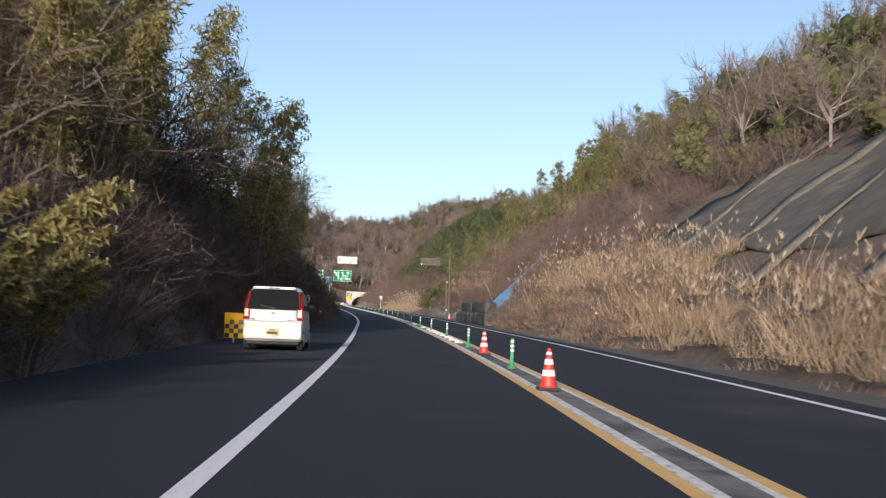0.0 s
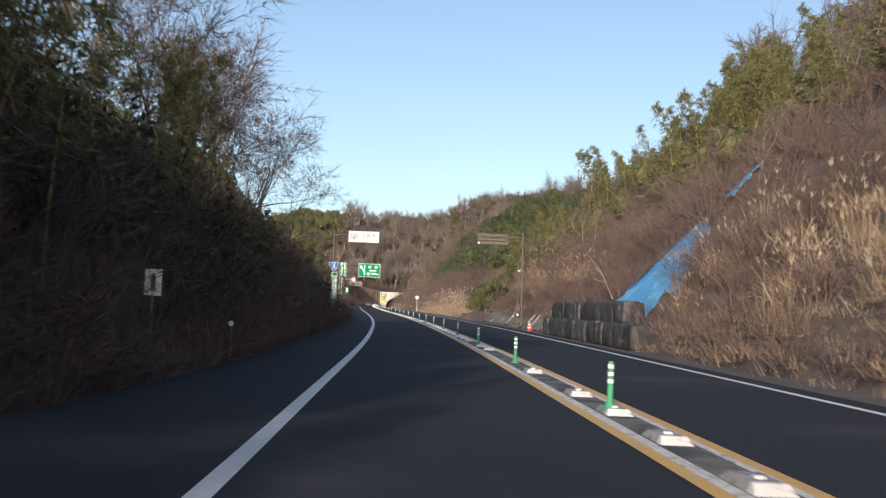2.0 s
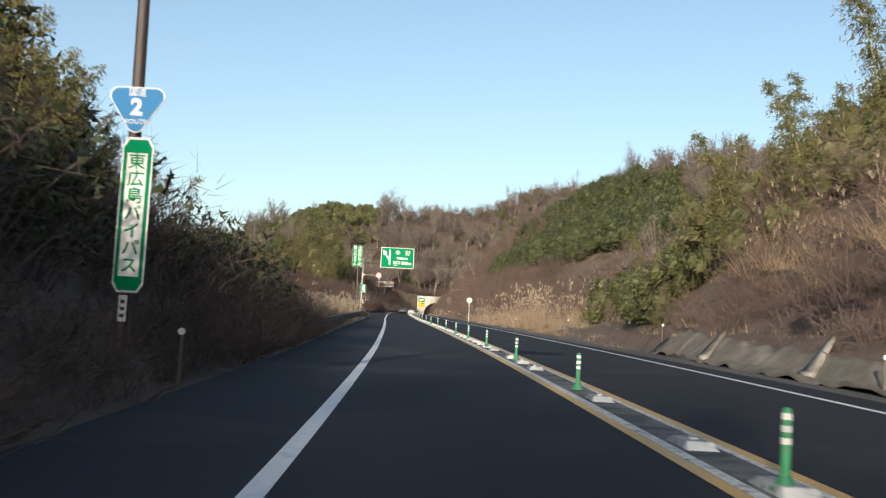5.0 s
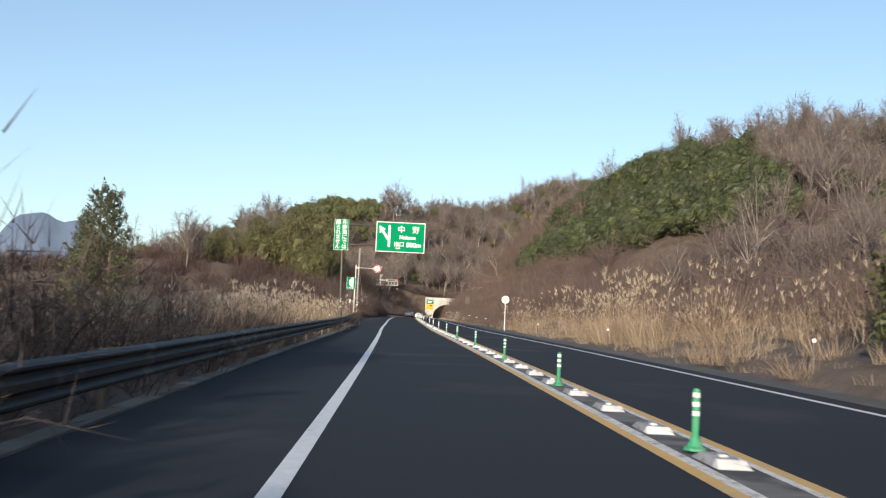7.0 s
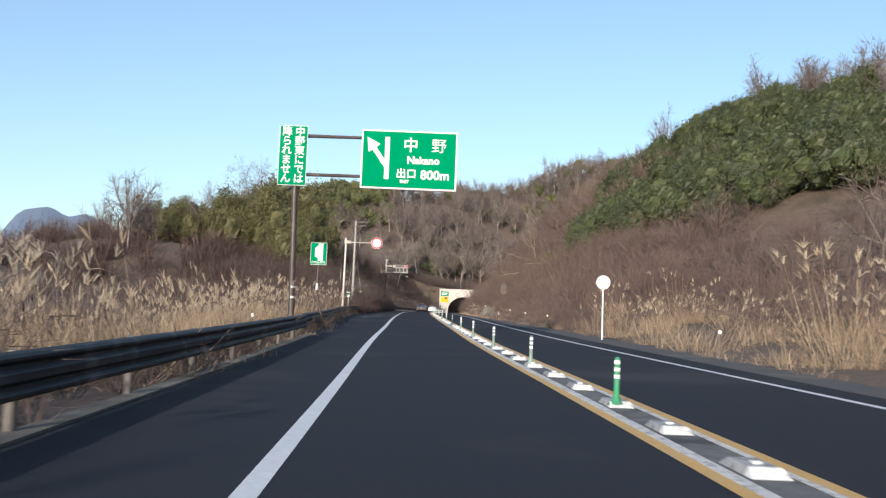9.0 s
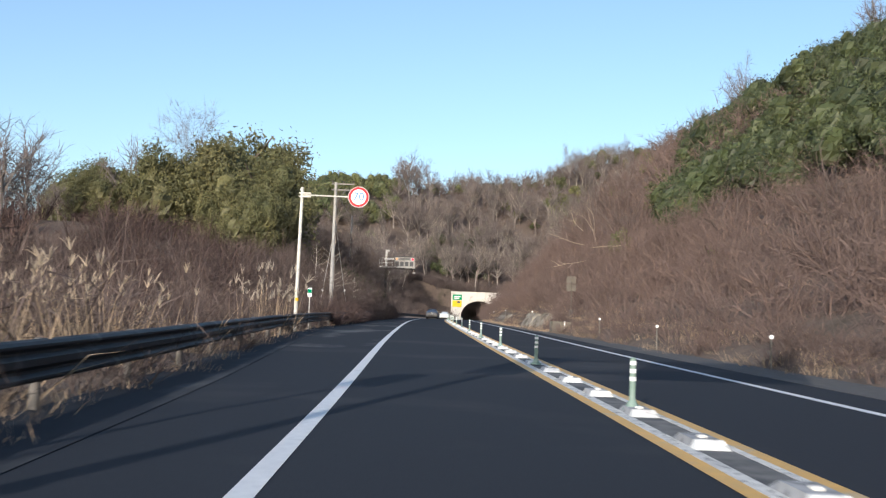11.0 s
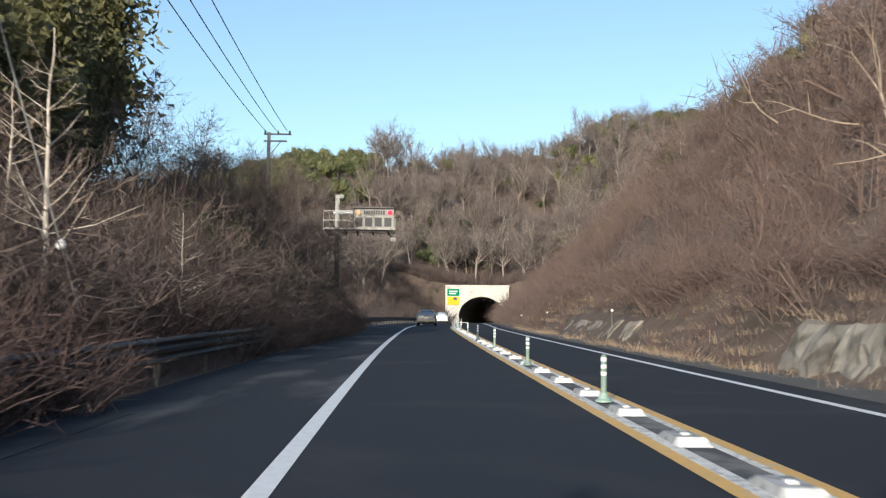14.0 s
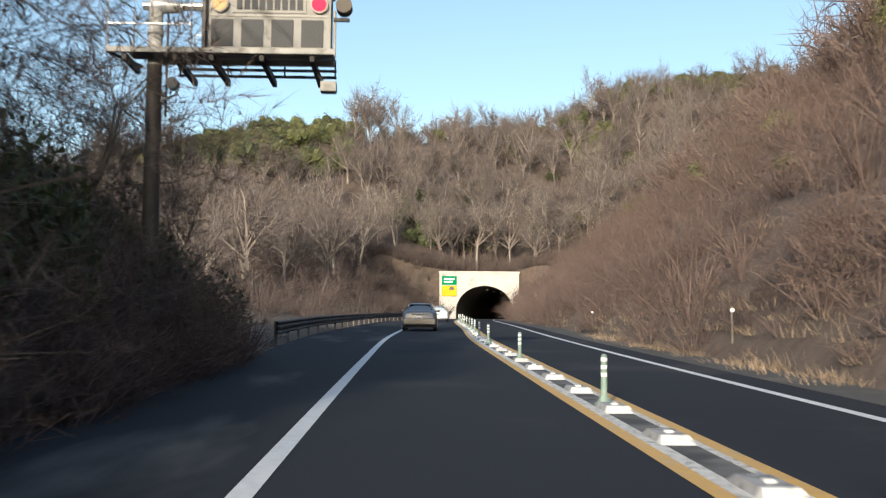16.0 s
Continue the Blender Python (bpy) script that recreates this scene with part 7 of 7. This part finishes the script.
stuff("slope_growth", scatter(BUSH_LOW, xyz(right_of(y, u), y), RN3.uniform(.4, .75, len(y)), RN3), [TWIG_RED], "low brown leafless growth on the earth slope", "brush")


# growth that covers the bare earth
RN4 = np.random.default_rng(79)
y1, u1 = pick(190, 168, 262, 5, 34, RN4)
y2, u2 = pick(90, 255, 300, 2, 14, RN4)
y3, u3 = pick(80, 172, 250, 30, 80, RN4)
y, u = np.concatenate([y1, y2, y3]), np.concatenate([u1, u2, u3])
stuff("valley_growth", scatter(BUSH_FAR[:2] + BUSH_LOW[:3], xyz(right_of(y, u), y), RN4.uniform(.55, 1.25, len(y)), RN4), [TWIG_RED], "reddish-brown leafless brush on the low slope", "brush")
y, u = pick(170, 440, 498, .3, 16, RN4)
x = RN4.uniform(-12, 5, 60)
x2 = np.concatenate([RN4.uniform(-6, 4.4, 40), RN4.uniform(17.8, 30, 40), RN4.uniform(-4, 26, 90)])
y2 = np.concatenate([RN4.uniform(486, 490, 80), RN4.uniform(488.2, 498, 90)])
P = np.concatenate([xyz(left_of(y, u), y), xyz(x, RN4.uniform(484, 500, 60)), xyz(x2, y2)])
stuff("cutting_growth", scatter(BUSH_FAR, P, RN4.uniform(.7, 1.4, len(P)), RN4), [TWIG], "dark leafless brush beside the tunnel portal", "brush")
y1, u1 = pick(150, 352, 462, -.2, 3.2, RN4)
y2, u2 = pick(34, 308, 352, 1.5, 3.0, RN4)
y, u = np.concatenate([y1, y2]), np.concatenate([u1, u2])
stuff("bend_brush", scatter(BUSH_FINE[:3], xyz(right_of(y, u), y), RN4.uniform(.7, 1.35, len(y)), RN4, .2), [TWIG_RED], "reddish leafless brush overhanging the bend", "brush")
y1, u1 = pick(230, 294, 352, -.75, .9, RN4)
y2, u2 = pick(80, 283, 299, -.4, 1.2, RN4)
y, u = np.concatenate([y1, y2]), np.concatenate([u1, u2])
k = ~((y > 300) & (y < 319) & (u < .3))
y, u = y[k], u[k]
stuff("rail_brush", scatter(BUSH_LOW, xyz(left_of(y, u), y), RN4.uniform(.55, 1.0, len(y)) * np.clip(.8 + .3 * u, .5, 1), RN4, .25), [TWIG_RED_SHADED], "reddish leafless brush grown over the guard rail", "brush")
y, u = pick(260, 40, 150, -.42, .8, RN4)
stuff("bank_foot", scatter(BUSH_LOW, xyz(left_of(y, u), y), RN4.uniform(.35, .7, len(y)), RN4), [TWIG], "low dark twiggy growth along the shaded verge", "brush")
y, u = pick(70, 76, 91, 2.4, 9, RN4)
k = ~is_open(y, u)
y, u = y[k], u[k]
stuff("slope_cover", scatter(BUSH_FINE[:4], xyz(right_of(y, u), y), RN4.uniform(.7, 1.1, len(y)), RN4), [TWIG_RED], "brown leafless brush half hiding the tarpaulins", "brush")
y1, u1 = pick(85, 20, 46, 4.5, 11, RN4)
y2, u2 = pick(150, 24, 66, 1.6, 6.5, RN4)
y, u = np.concatenate([y1, y2]), np.concatenate([u1, u2])
stuff("high_thicket", scatter(BUSH_FINE, xyz(left_of(y, u), y), RN4.uniform(1.8, 3.2, len(y)) * np.where(np.arange(len(y)) < 85, 1.0, .5), RN4), [TWIG], "tall leafless thicket under the bamboo", "brush")
y, u = pick(32, 152, 170, .9, 7, RN4)
stuff("foot_shrubs", scatter(SHRUB_FULL, xyz(right_of(y, u), y, .25), RN4.uniform(.8, 1.5, len(y)), RN4), [LEAF], "dark green shrubs at the foot of the slope", "shrubs")
TALL_REED = [reed_clump(120, 2.6, 600 + k, .5, .017) for k in range(3)]
PAMPAS = [reed_clump(44, 1.7, 620 + k, 1.1, .014) for k in range(2)]
P = xyz(np.array([-5.2, -5.6, -5.3, -5.6]), np.array([264.0, 265.2, 266.2, 268.4]))
stuff("pampas_clumps", scatter(PAMPAS, P, np.array([1.35, 1.15, 1.0, 1.25]), RN4, .05), [GRASS, PLUME_PALE], "tall pampas reeds with pale plumes behind the guard rail", "reeds")
y, u = pick(16, 192, 214, 1.6, 4.5, RN4)
stuff("tall_reeds", scatter(TALL_REED, xyz(right_of(y, u), y), RN4.uniform(.85, 1.2, len(y)), RN4, .12), [GRASS, PLUME], "tall pale plumed reeds above the dry bank", "reeds")
y, u = pick(34, 184, 206, 1.2, 6.0, RN4)
stuff("tall_reeds", scatter(TALL_REED, xyz(left_of(y, u), y), RN4.uniform(.72, 1.0, len(y)), RN4, .14), [GRASS, PLUME_PALE], "tall pale plumed reeds beyond the guard rail", "reeds")
y, u = pick(110, 214, 300, 6, 40, RN4)
stuff("valley_growth", scatter(BUSH_FAR, xyz(left_of(y, u), y), RN4.uniform(.7, 1.3, len(y)), RN4), [TWIG], "brown leafless brush covering the low ground", "brush")
y1, u1 = pick(110, 118, 170, 5, 22, RN4)
y2, u2 = pick(60, 60, 120, 12, 26, RN4)
y, u = np.concatenate([y1, y2]), np.concatenate([u1, u2])
k = u > green_from(y)
y, u = y[k], u[k]
stuff("green_slope", scatter(SHRUB_FULL, xyz(right_of(y, u), y, .3), RN4.uniform(1.0, 1.9, len(y)), RN4), [LEAF_OLIVE], "olive-green bamboo grass and shrubs along the upper slope", "shrubs")


# ---- single trees ----
def tree_proto(name, wood, crown, woodmat, crownmat, label, category):
    e = empty(name, label, category)
    hang("trunk", raw("trunk", *wood), woodmat, e)
    hang("crown", raw("crown", *crown), crownmat, e)
    return e


def plant(proto, spots):
    for k, (x, y, s, rot) in enumerate(spots):
        m = Matrix.Translation((x, y, float(ground_h(x, y)) - .15)) @ pose(0, 0, 0, 0, 0, rot) @ Matrix.Diagonal((s, s, s, 1))
        if k == 0:
            proto.matrix_basis = m
        else:
            c = copy_thing(proto, m)


def leafy_crown(n, rx, ry, rz, size, seed, lumps=26, tufts=13, lift=0.1):
    """A crown of round lumps, each set with small tufts of leaf sprays."""
    rng = np.random.default_rng(seed)
    cs = unit(rng.normal(size=(lumps, 3))) * rng.uniform(.25, .74, (lumps, 1))
    cs[:, 2] = np.abs(cs[:, 2]) * .9 - .2
    rr = rng.uniform(.26, .46, lumps)
    m = rng.integers(0, lumps, lumps * tufts)
    tc = cs[m] + unit(rng.normal(size=(len(m), 3)) + np.array([0, 0, .25])) * (rr[m] * rng.uniform(.55, 1.0, len(m)))[:, None]
    tr = rng.uniform(.07, .15, len(m))
    k = rng.integers(0, len(m), n)
    p = tc[k] + rng.normal(size=(n, 3)) * (tr[k] * .45)[:, None]
    deep = rng.random(n) < .22
    kd = rng.integers(0, lumps, n)
    p = np.where(deep[:, None], cs[kd] + rng.normal(size=(n, 3)) * (rr[kd] * .42)[:, None], p)
    p = p * np.array([rx, ry, rz]) + np.array([0, 0, rz * .62 + lift])
    return leaves(p, rng.uniform(.7, 1.25, n) * size, rng)


def evergreen(seed, n=40000, size=.088):
    w = [tube(np.zeros(3), np.array([.1, .05, 3.8]), .2, .10, 7)]
    rng = np.random.default_rng(seed)
    for k in range(9):
        a = rng.uniform(0, 6.28)
        z = rng.uniform(1.8, 4.0)
        w.append(tube(np.array([.05, .02, z]), np.array([math.cos(a) * 1.3, math.sin(a) * 1.3, z + .9]), .07, .02, 4))
    wv, wt, _ = join(*w)
    crown = join((*leafy_crown(n, 3.0, 3.0, 4.0, size, seed), 0), (*lump_cores(3.0, 3.0, 4.0, seed, 26, .5, .1), 0))
    return (wv, wt), crown[:2]


rt = random.Random(3)
EV = [evergreen(200 + k) for k in range(3)]
EV_FAR = evergreen(205, 9000, .17)
group_l = [(-15.9, 310.5, 1.2), (-16.2, 319, 1.68), (-16.5, 326, 1.45), (-18.8, 326, 1.6), (-19.5, 317, 1.22), (-23, 316, 1.12), (-26.5, 321, 1.15), (-30, 320, .75), (-21, 327, 1.38), (-33, 326, .85), (-36, 330, .9), (-28, 313, .6), (-24, 324, 1.25), (-18.5, 331, 1.6), (-14.8, 314, 1.3), (-13.4, 308.5, 1.0)]
for k in range(3):
    p = tree_proto("evergreen_tree", *EV[k], BARK_DARK, LEAF_OLIVE, "broad evergreen tree with a dense rounded crown", "tree")
    tagged(p, group="evergreen grove")
    plant(p, [(x, y, sc, rt.uniform(0, 360)) for x, y, sc in group_l[k::3]])

# Dense trees added behind the crest so their shade falls on rail and road.
shade_l = [(-12.2, 128, 1.2), (-14.7, 133, 1.4), (-17.7, 139, 1.5), (-13.2, 139, 1.3), (-16.2, 145, 1.5), (-20.7, 143, 1.6), (-12.7, 146, 1.15), (-18.7, 150, 1.5), (-22.7, 150, 1.6), (-24.7, 138, 1.6), (-15.2, 151, 1.3), (-26.7, 147, 1.7), (-20.2, 133, 1.5)]
p = tree_proto("evergreen_tree", *EV_FAR, BARK_DARK, LEAF_DARK, "dark evergreen tree behind the crest of the bank", "tree")
tagged(p, group="bank trees")
plant(p, [(x, y, sc, rt.uniform(0, 360)) for x, y, sc in shade_l])

BT = [bare_tree(8.0, 300 + k, levels=4, r0=.12, lean=((.25, 0), (0, .1), (.35, -.1))[k]) for k in range(3)]
left_bare = [(left_of(y, u), y) for y, u in ((60, 4.5), (72, 3.2), (80, 5.6), (83, 6.2), (89, 5.4), (92, 6.4), (97, 5.2), (78, 3.0), (81, 4.6), (86, 4.4), (88, 2.8), (91, 3.6), (94, 4.8), (84, 3.2), (96, 2.4), (99, 4.0), (330, 5), (338, 3.5), (346, 4.5), (352, 3.0), (322, 6), (357, 4.0), (341, 6), (344, 2.2), (349, 6.5), (355, 2.0), (336, 8), (328, 3), (310, 6), (314, 8), (318, 5), (321, 9), (326, 7), (331, 9), (333, 5.5), (324, 3.5), (327, 2.0), (332, 2.2), (339, 1.6), (343, 4.4), (348, 2.6), (351, 4.8), (325, 5.2), (329, 6.2))] 
for k in range(3):
    p = tree_proto("bare_tree", *BT[k], BARK_DARK, TWIG, "leafless tree with fine dark branches on the bank", "tree")
    tagged(p, group="bare trees")
    plant(p, [(float(x), y, (rt.uniform(.8, 1.05) if y < 106 else rt.uniform(.55, .8)) if y < 200 else (rt.uniform(.5, .75) if y < 335 else rt.uniform(.75, 1.05)), rt.uniform(-30, 30)) for x, y in left_bare[k::3]])
BT2 = [bare_tree(7.0, 330 + k, levels=3, r0=.10, spread=.6) for k in range(2)]
right_bare = [(float(right_of(y, u)), y) for y, u in ((20, 15), (34, 13), (52, 17), (70, 9), (93, 8), (112, 12), (128, 6), (133, 5), (137, 7), (142, 5.5), (120, 18), (300, 12), (318, 8), (340, 14), (360, 11), (384, 8))] + [(-33.0, 318), (-35.0, 325), (-29.5, 312), (-27, 318), (-24, 311)]
for k in range(2):
    p = tree_proto("bare_tree", *BT2[k], BARK, TWIG_GREY, "pale leafless tree on the sunny slope", "tree")
    tagged(p, group="bare trees")
    plant(p, [(x, y, rt.uniform(.6, 1.1) * (.55 if x < -20 else 1.0), rt.uniform(0, 360)) for x, y in right_bare[k::2]])
p = tree_proto("bare_tree", *bare_tree(12.0, 341, levels=4, r0=.16, spread=.5), BARK_MID, TWIG_GREY, "tall grey leafless tree behind the evergreen grove", "tree")
tagged(p, group="bare trees")
plant(p, [(-22.9, 317.4, 1.08, 30), (-36.2, 324.5, .36, 140), (-34.5, 322.0, .32, 250)])
# the front row of the wood over the portal
rw = random.Random(21)
HT = [bare_tree(11.0, 360 + k, levels=4, r0=.20, spread=.62, min_r=.03) for k in range(3)]
for k in range(3):
    p = tree_proto("bare_tree", *HT[k], BARK_HILL, TWIG_GREY, "spreading leafless tree in the winter wood over the tunnel", "tree")
    tagged(p, group="wood over the tunnel")
    spots = [(-26 + 6.2 * i + 2 * k + rw.uniform(-2, 2), (476 if i < 4 else 492) + rw.uniform(0, 9) + 13 * ((i + k) % 3), rw.uniform(.75, 1.15), rw.uniform(0, 360)) for i in range(12)]
    plant(p, [q for q in spots if not (q[1] < 491 and q[0] > -1)])
BARK_WHITE = mat("silver_bark", (0.55, 0.50, 0.44), (0.36, 0.31, 0.26), 5.0, 0.85, bump=0.015, bump_scale=20, stain=(0.12, 0.10, 0.085), stain_scale=4.0, stain_cut=(0.6, 0.75))
# pale birch-like trunks close to the rail
def birch(h, seed):
    """A slender upright trunk with short rising side limbs."""
    rng = np.random.default_rng(seed)
    z = np.linspace(0, h, 12)
    path = np.stack([.05 * np.cumsum(rng.normal(0, .5, 12)), .05 * np.cumsum(rng.normal(0, .5, 12)), z], -1)
    wood, tw = [limb(path, np.linspace(.065, .012, 12), 7)], []
    for k in range(26):
        q = rng.uniform(.22, .97)
        p = np.array([np.interp(q * h, z, path[:, j]) for j in range(3)])
        a = rng.uniform(0, 2 * np.pi)
        d = np.array([math.cos(a), math.sin(a), rng.uniform(.15, .8)])
        L = h * .26 * (1.15 - q) * rng.uniform(.7, 1.3) + .25
        pts = [p, p + d * L * .5, p + d * L + np.array([0, 0, .12 * L])]
        wood.append(limb(pts, [.022 * (1.2 - q), .014 * (1.2 - q), .006], 4))
        for m in range(9):
            s = rng.uniform(.25, 1)
            tw.append((p + d * L * s, unit((d + rng.normal(0, .5, 3))[None])[0], L * rng.uniform(.2, .45)))
    b, e, l = (np.array([t[i] for t in tw]) for i in range(3))
    v, t = spikes(b, e, l, np.full(len(b), .014), rng)
    return join(*wood)[:2], (v, t)


p = tree_proto("bare_tree", *birch(5.6, 351), BARK_WHITE, BARK, "slender white-barked leafless tree beside the guard rail", "tree")
plant(p, [(-6.6, 303.6, 1.0, 40), (-8.3, 306.0, .75, 200), (-5.5, 309.5, .55, 120)])


def dead_branch(seed, L):
    """A pale broken limb with two side shoots, lying on the brush."""
    rng = np.random.default_rng(seed)
    out = []
    pts = [np.zeros(3)]
    d = np.array([1.0, 0, .25])
    for k in range(6):
        d = unit((d + rng.normal(0, .16, 3))[None])[0]
        pts.append(pts[-1] + d * L / 6)
    out.append(limb(pts, np.linspace(.038, .010, 7), 6))
    for k in (2, 3, 4):
        e = unit((d + rng.normal(0, .6, 3))[None])[0]
        q = [pts[k], pts[k] + e * L * .14, pts[k] + e * L * .26 + rng.normal(0, .06, 3)]
        out.append(limb(q, [.026, .017, .008], 5))
    return join(*out)[:2]


for k, (x, y, h, L, az, up) in enumerate(((-7.6, 313, 2.4, 1.7, 20, -12), (-8.4, 310, 3.0, 1.5, 160, 10), (-6.8, 311, 1.0, 1.8, 5, 12), (-9.2, 315, 3.6, 1.5, 10, 20), (14.5, 318, 3.4, 3.2, 170, -20), (13.4, 309, 3.0, 3.4, 200, -30), (16.0, 330, 3.6, 3.0, 150, 20), (15.0, 300, 2.6, 3.0, 190, -40), (-7.4, 24.5, 2.0, 2.0, 70, 30), (-6.6, 27, 1.8, 1.8, 60, 35), (15.0, 99.3, .3, 3.0, 170, 62))):
    b = hang("dead_branch", raw("dead_branch", *dead_branch(500 + k, L)), BARK)
    tagged(b, "pale dead branch caught in the leafless brush", "branch", group="dead branches")
    b.matrix_basis = Matrix.Translation((x, y, float(ground_h(x, y)) + h * .55)) @ pose(0, 0, 0, 0, -up, az)

BB = [bamboo(11, 400 + k, ln) for k, ln in enumerate((.22, .12, .30, .05))]
# These first seven bamboos stand out of view, added to shade the bank beyond.
bl = [(float(left_of(y, u)), y, sc) for y, u, sc in ((3, 7, .62), (6, 8.5, .66), (7.5, 7, .6), (10, 7.6, .62), (13, 8.2, .6), (-2, 8, .66), (-5, 9, .7))]
for n, y0, y1, u0, u1, s0, s1 in ((18, 24, 34, 2.0, 6.0, .85, 1.1), (6, 29, 36, 1.2, 3.0, 1.05, 1.25), (38, 32, 51, 2.9, 8.5, .85, 1.15), (16, 53, 62, .9, 3.5, .85, 1.05), (26, 60, 76, 1.6, 6.0, .65, .92), (6, 76, 92, 3.0, 7.0, .5, .75), (8, 123, 132, 2.8, 5.0, .5, .62), (12, 112, 126, 5.0, 9.0, .5, .7), (20, 126, 149, 3.5, 8.0, .45, .66)):
    for k in range(n):
        y = rt.uniform(y0, y1)
        bl.append((float(left_of(y, rt.uniform(u0, u1))), y, rt.uniform(s0, s1)))
for k in range(4):
    p = tree_proto("bamboo", *BB[k], CULM, BAMBOO_LEAF, "tall bamboo with a bowed culm and feathery leaves", "bamboo")
    tagged(p, group="bamboo thicket")
    plant(p, [(x, y, sc, rt.uniform(-60, 60)) for x, y, sc in bl[k::4]])
# the clump that stands out over the bank
p = tree_proto("bamboo", *bamboo(10.5, 432, .15, 74, .2, .15), CULM, BAMBOO_LEAF, "tall leaning bamboo clump catching the sun", "bamboo")
tagged(p, group="bamboo thicket")
plant(p, [(x, y, k * float(RZ(y) + 11.9 - ground_h(x, y)) / 10.3, rot) for x, y, k, rot in ((-3.9, 51.6, 1.0, 2), (-4.2, 52.6, .97, -8), (-3.6, 52.4, .93, 10), (-4.5, 51.0, .90, -4), (-3.7, 53.4, .80, 6))])
# the taller back row of the thicket
rb = random.Random(12)
back_row = [(float(left_of(y, rb.uniform(3.5, 8.5))), y, rb.uniform(1.05, 1.25) if y > 33 else rb.uniform(.85, 1.0), rb.uniform(-60, 60)) for y in (24, 26, 28, 29.5, 31, 32.5, 34, 35, 36.5, 38, 39.5, 41, 42.5, 44, 46, 48, 50, 52)]
p = tree_proto("bamboo", *bamboo(11, 431, .16, 84, .26, .15), CULM, BAMBOO_LEAF, "tall bamboo with a bowed culm and feathery leaves", "bamboo")
tagged(p, group="bamboo thicket")
plant(p, back_row + [(x, y, sc, 12 * k) for k, (x, y, sc) in enumerate(((-5.4, 50.5, .86), (-5.9, 53.0, .9), (-6.5, 51.5, .92), (-7.1, 54.0, .98), (-6.6, 55.5, .96), (-7.8, 52.5, 1.0)))])
p = tree_proto("bamboo", *bamboo(6.0, 440, .58, 120, .42, .165), CULM, BAMBOO_LEAF, "bent bamboo drooping low over the verge", "bamboo")
tagged(p, group="bamboo thicket")
plant(p, [(float(left_of(y, u)), y, sc, rot) for y, u, sc, rot in ((15.6, -.1, .60, -8), (16.8, .1, .64, 10), (18.0, .0, .66, -16), (16.2, .9, .70, 4), (19.0, .4, .72, 0), (17.4, -.3, .55, 3))])
sky_spots = [(26.0, 176.0), (19.0, 166.0), (30.0, 170.0), (23.0, 158.0)]
BR = [bamboo(7, 420 + k, ln, 70, .25, .115) for k, ln in enumerate((.2, .3))]
br = []
for k in range(150):
    y = rt.uniform(96, 170)
    br.append((float(right_of(y, rt.uniform(float(green_from(y)) + 1.0, 24))), y))
br += sky_spots
tall = [(float(right_of(y, u)), y) for y, u in ((158, 13.5), (157, 15.0), (159.5, 14.6), (168, 19.0), (166, 20.5))]
for k in range(2):
    p = tree_proto("bamboo", *BR[k], CULM, BAMBOO_GREEN, "young bamboo with feathery leaves on the sunny slope", "bamboo")
    tagged(p, group="slope bamboo")
    plant(p, [(x, y, rt.uniform(.65, 1.15), rt.uniform(0, 360)) for x, y in br[k::2]] + [(x, y, 1.4 if y < 160 else 1.1, 175 + 9 * k) for x, y in tall[k::2]])

# conifer beyond the reeds
def conifer(seed):
    """A young pine: whorls of limbs that turn up at their tips, clad in needle tufts."""
    rng = np.random.default_rng(seed)
    wood, tufts = [tube(np.zeros(3), np.array([0, 0, 6.6]), .13, .025, 6)], []
    for k in range(64):
        z = .5 + 5.9 * (k / 63) ** .9
        a = k * 2.4 + rng.uniform(-.3, .3)
        L = ((6.9 - z) * .27 + .2) * rng.uniform(.75, 1.2)
        out = np.array([math.cos(a), math.sin(a), 0])
        pts = [np.array([0, 0, z]), np.array([0, 0, z + .12 * L]) + out * L * .6, np.array([0, 0, z + .55 * L]) + out * L]
        wood.append(limb(pts, [.035, .022, .01], 4))
        f = np.sqrt(rng.uniform(.06, 1.0, 60))[:, None]
        mid = pts[0] * (1 - f) ** 2 + 2 * pts[1] * f * (1 - f) + pts[2] * f ** 2
        tufts.append(mid + rng.normal(0, .075, (60, 3)))
    tufts.append(np.stack([np.zeros(40), np.zeros(40), np.linspace(5.9, 6.9, 40)], -1) + rng.normal(0, .05, (40, 3)))
    c = np.concatenate(tufts)
    return join(*wood)[:2], leaves(c, rng.uniform(.06, .11, len(c)), rng, wide=.3)


p = tree_proto("conifer_tree", *conifer(5), BARK_DARK, LEAF, "dark pointed conifer beyond the reeds", "tree")
plant(p, [(-13.9, 202, 1.2, 0), (-14.9, 203.0, 1.08, 60), (-16.2, 205, .9, 20)])

# ---- far mountains ----
def mountains():
    rng = np.random.default_rng(2)
    a = np.linspace(-1.35, 1.35, 420)
    hs = 150 + 185 * np.exp(-np.abs((a + .375) / .085) ** 1.5) + 60 * np.sin(a * 7 + 1) + 45 * np.sin(a * 17) + 18 * np.sin(a * 41 + 2) + 7 * np.sin(a * 97) + 4 * np.sin(a * 211 + 1)
    v, f = [], []
    for i, t in enumerate(a):
        x, y = math.sin(t) * 2100, 200 + math.cos(t) * 2100
        v += [(x, y, -60), (x * .97, y * .97, hs[i] * .55), (x * 1.02, y * 1.02, hs[i])]
    for i in range(len(a) - 1):
        for j in range(2):
            f.append((i * 3 + j, i * 3 + 3 + j, i * 3 + 4 + j, i * 3 + 1 + j))
    tagged(hang("backdrop", raw("backdrop", v, f, smooth=True), MOUNTAIN), "distant mountains coloured haze blue", "mountains", kind="structure")


mountains()
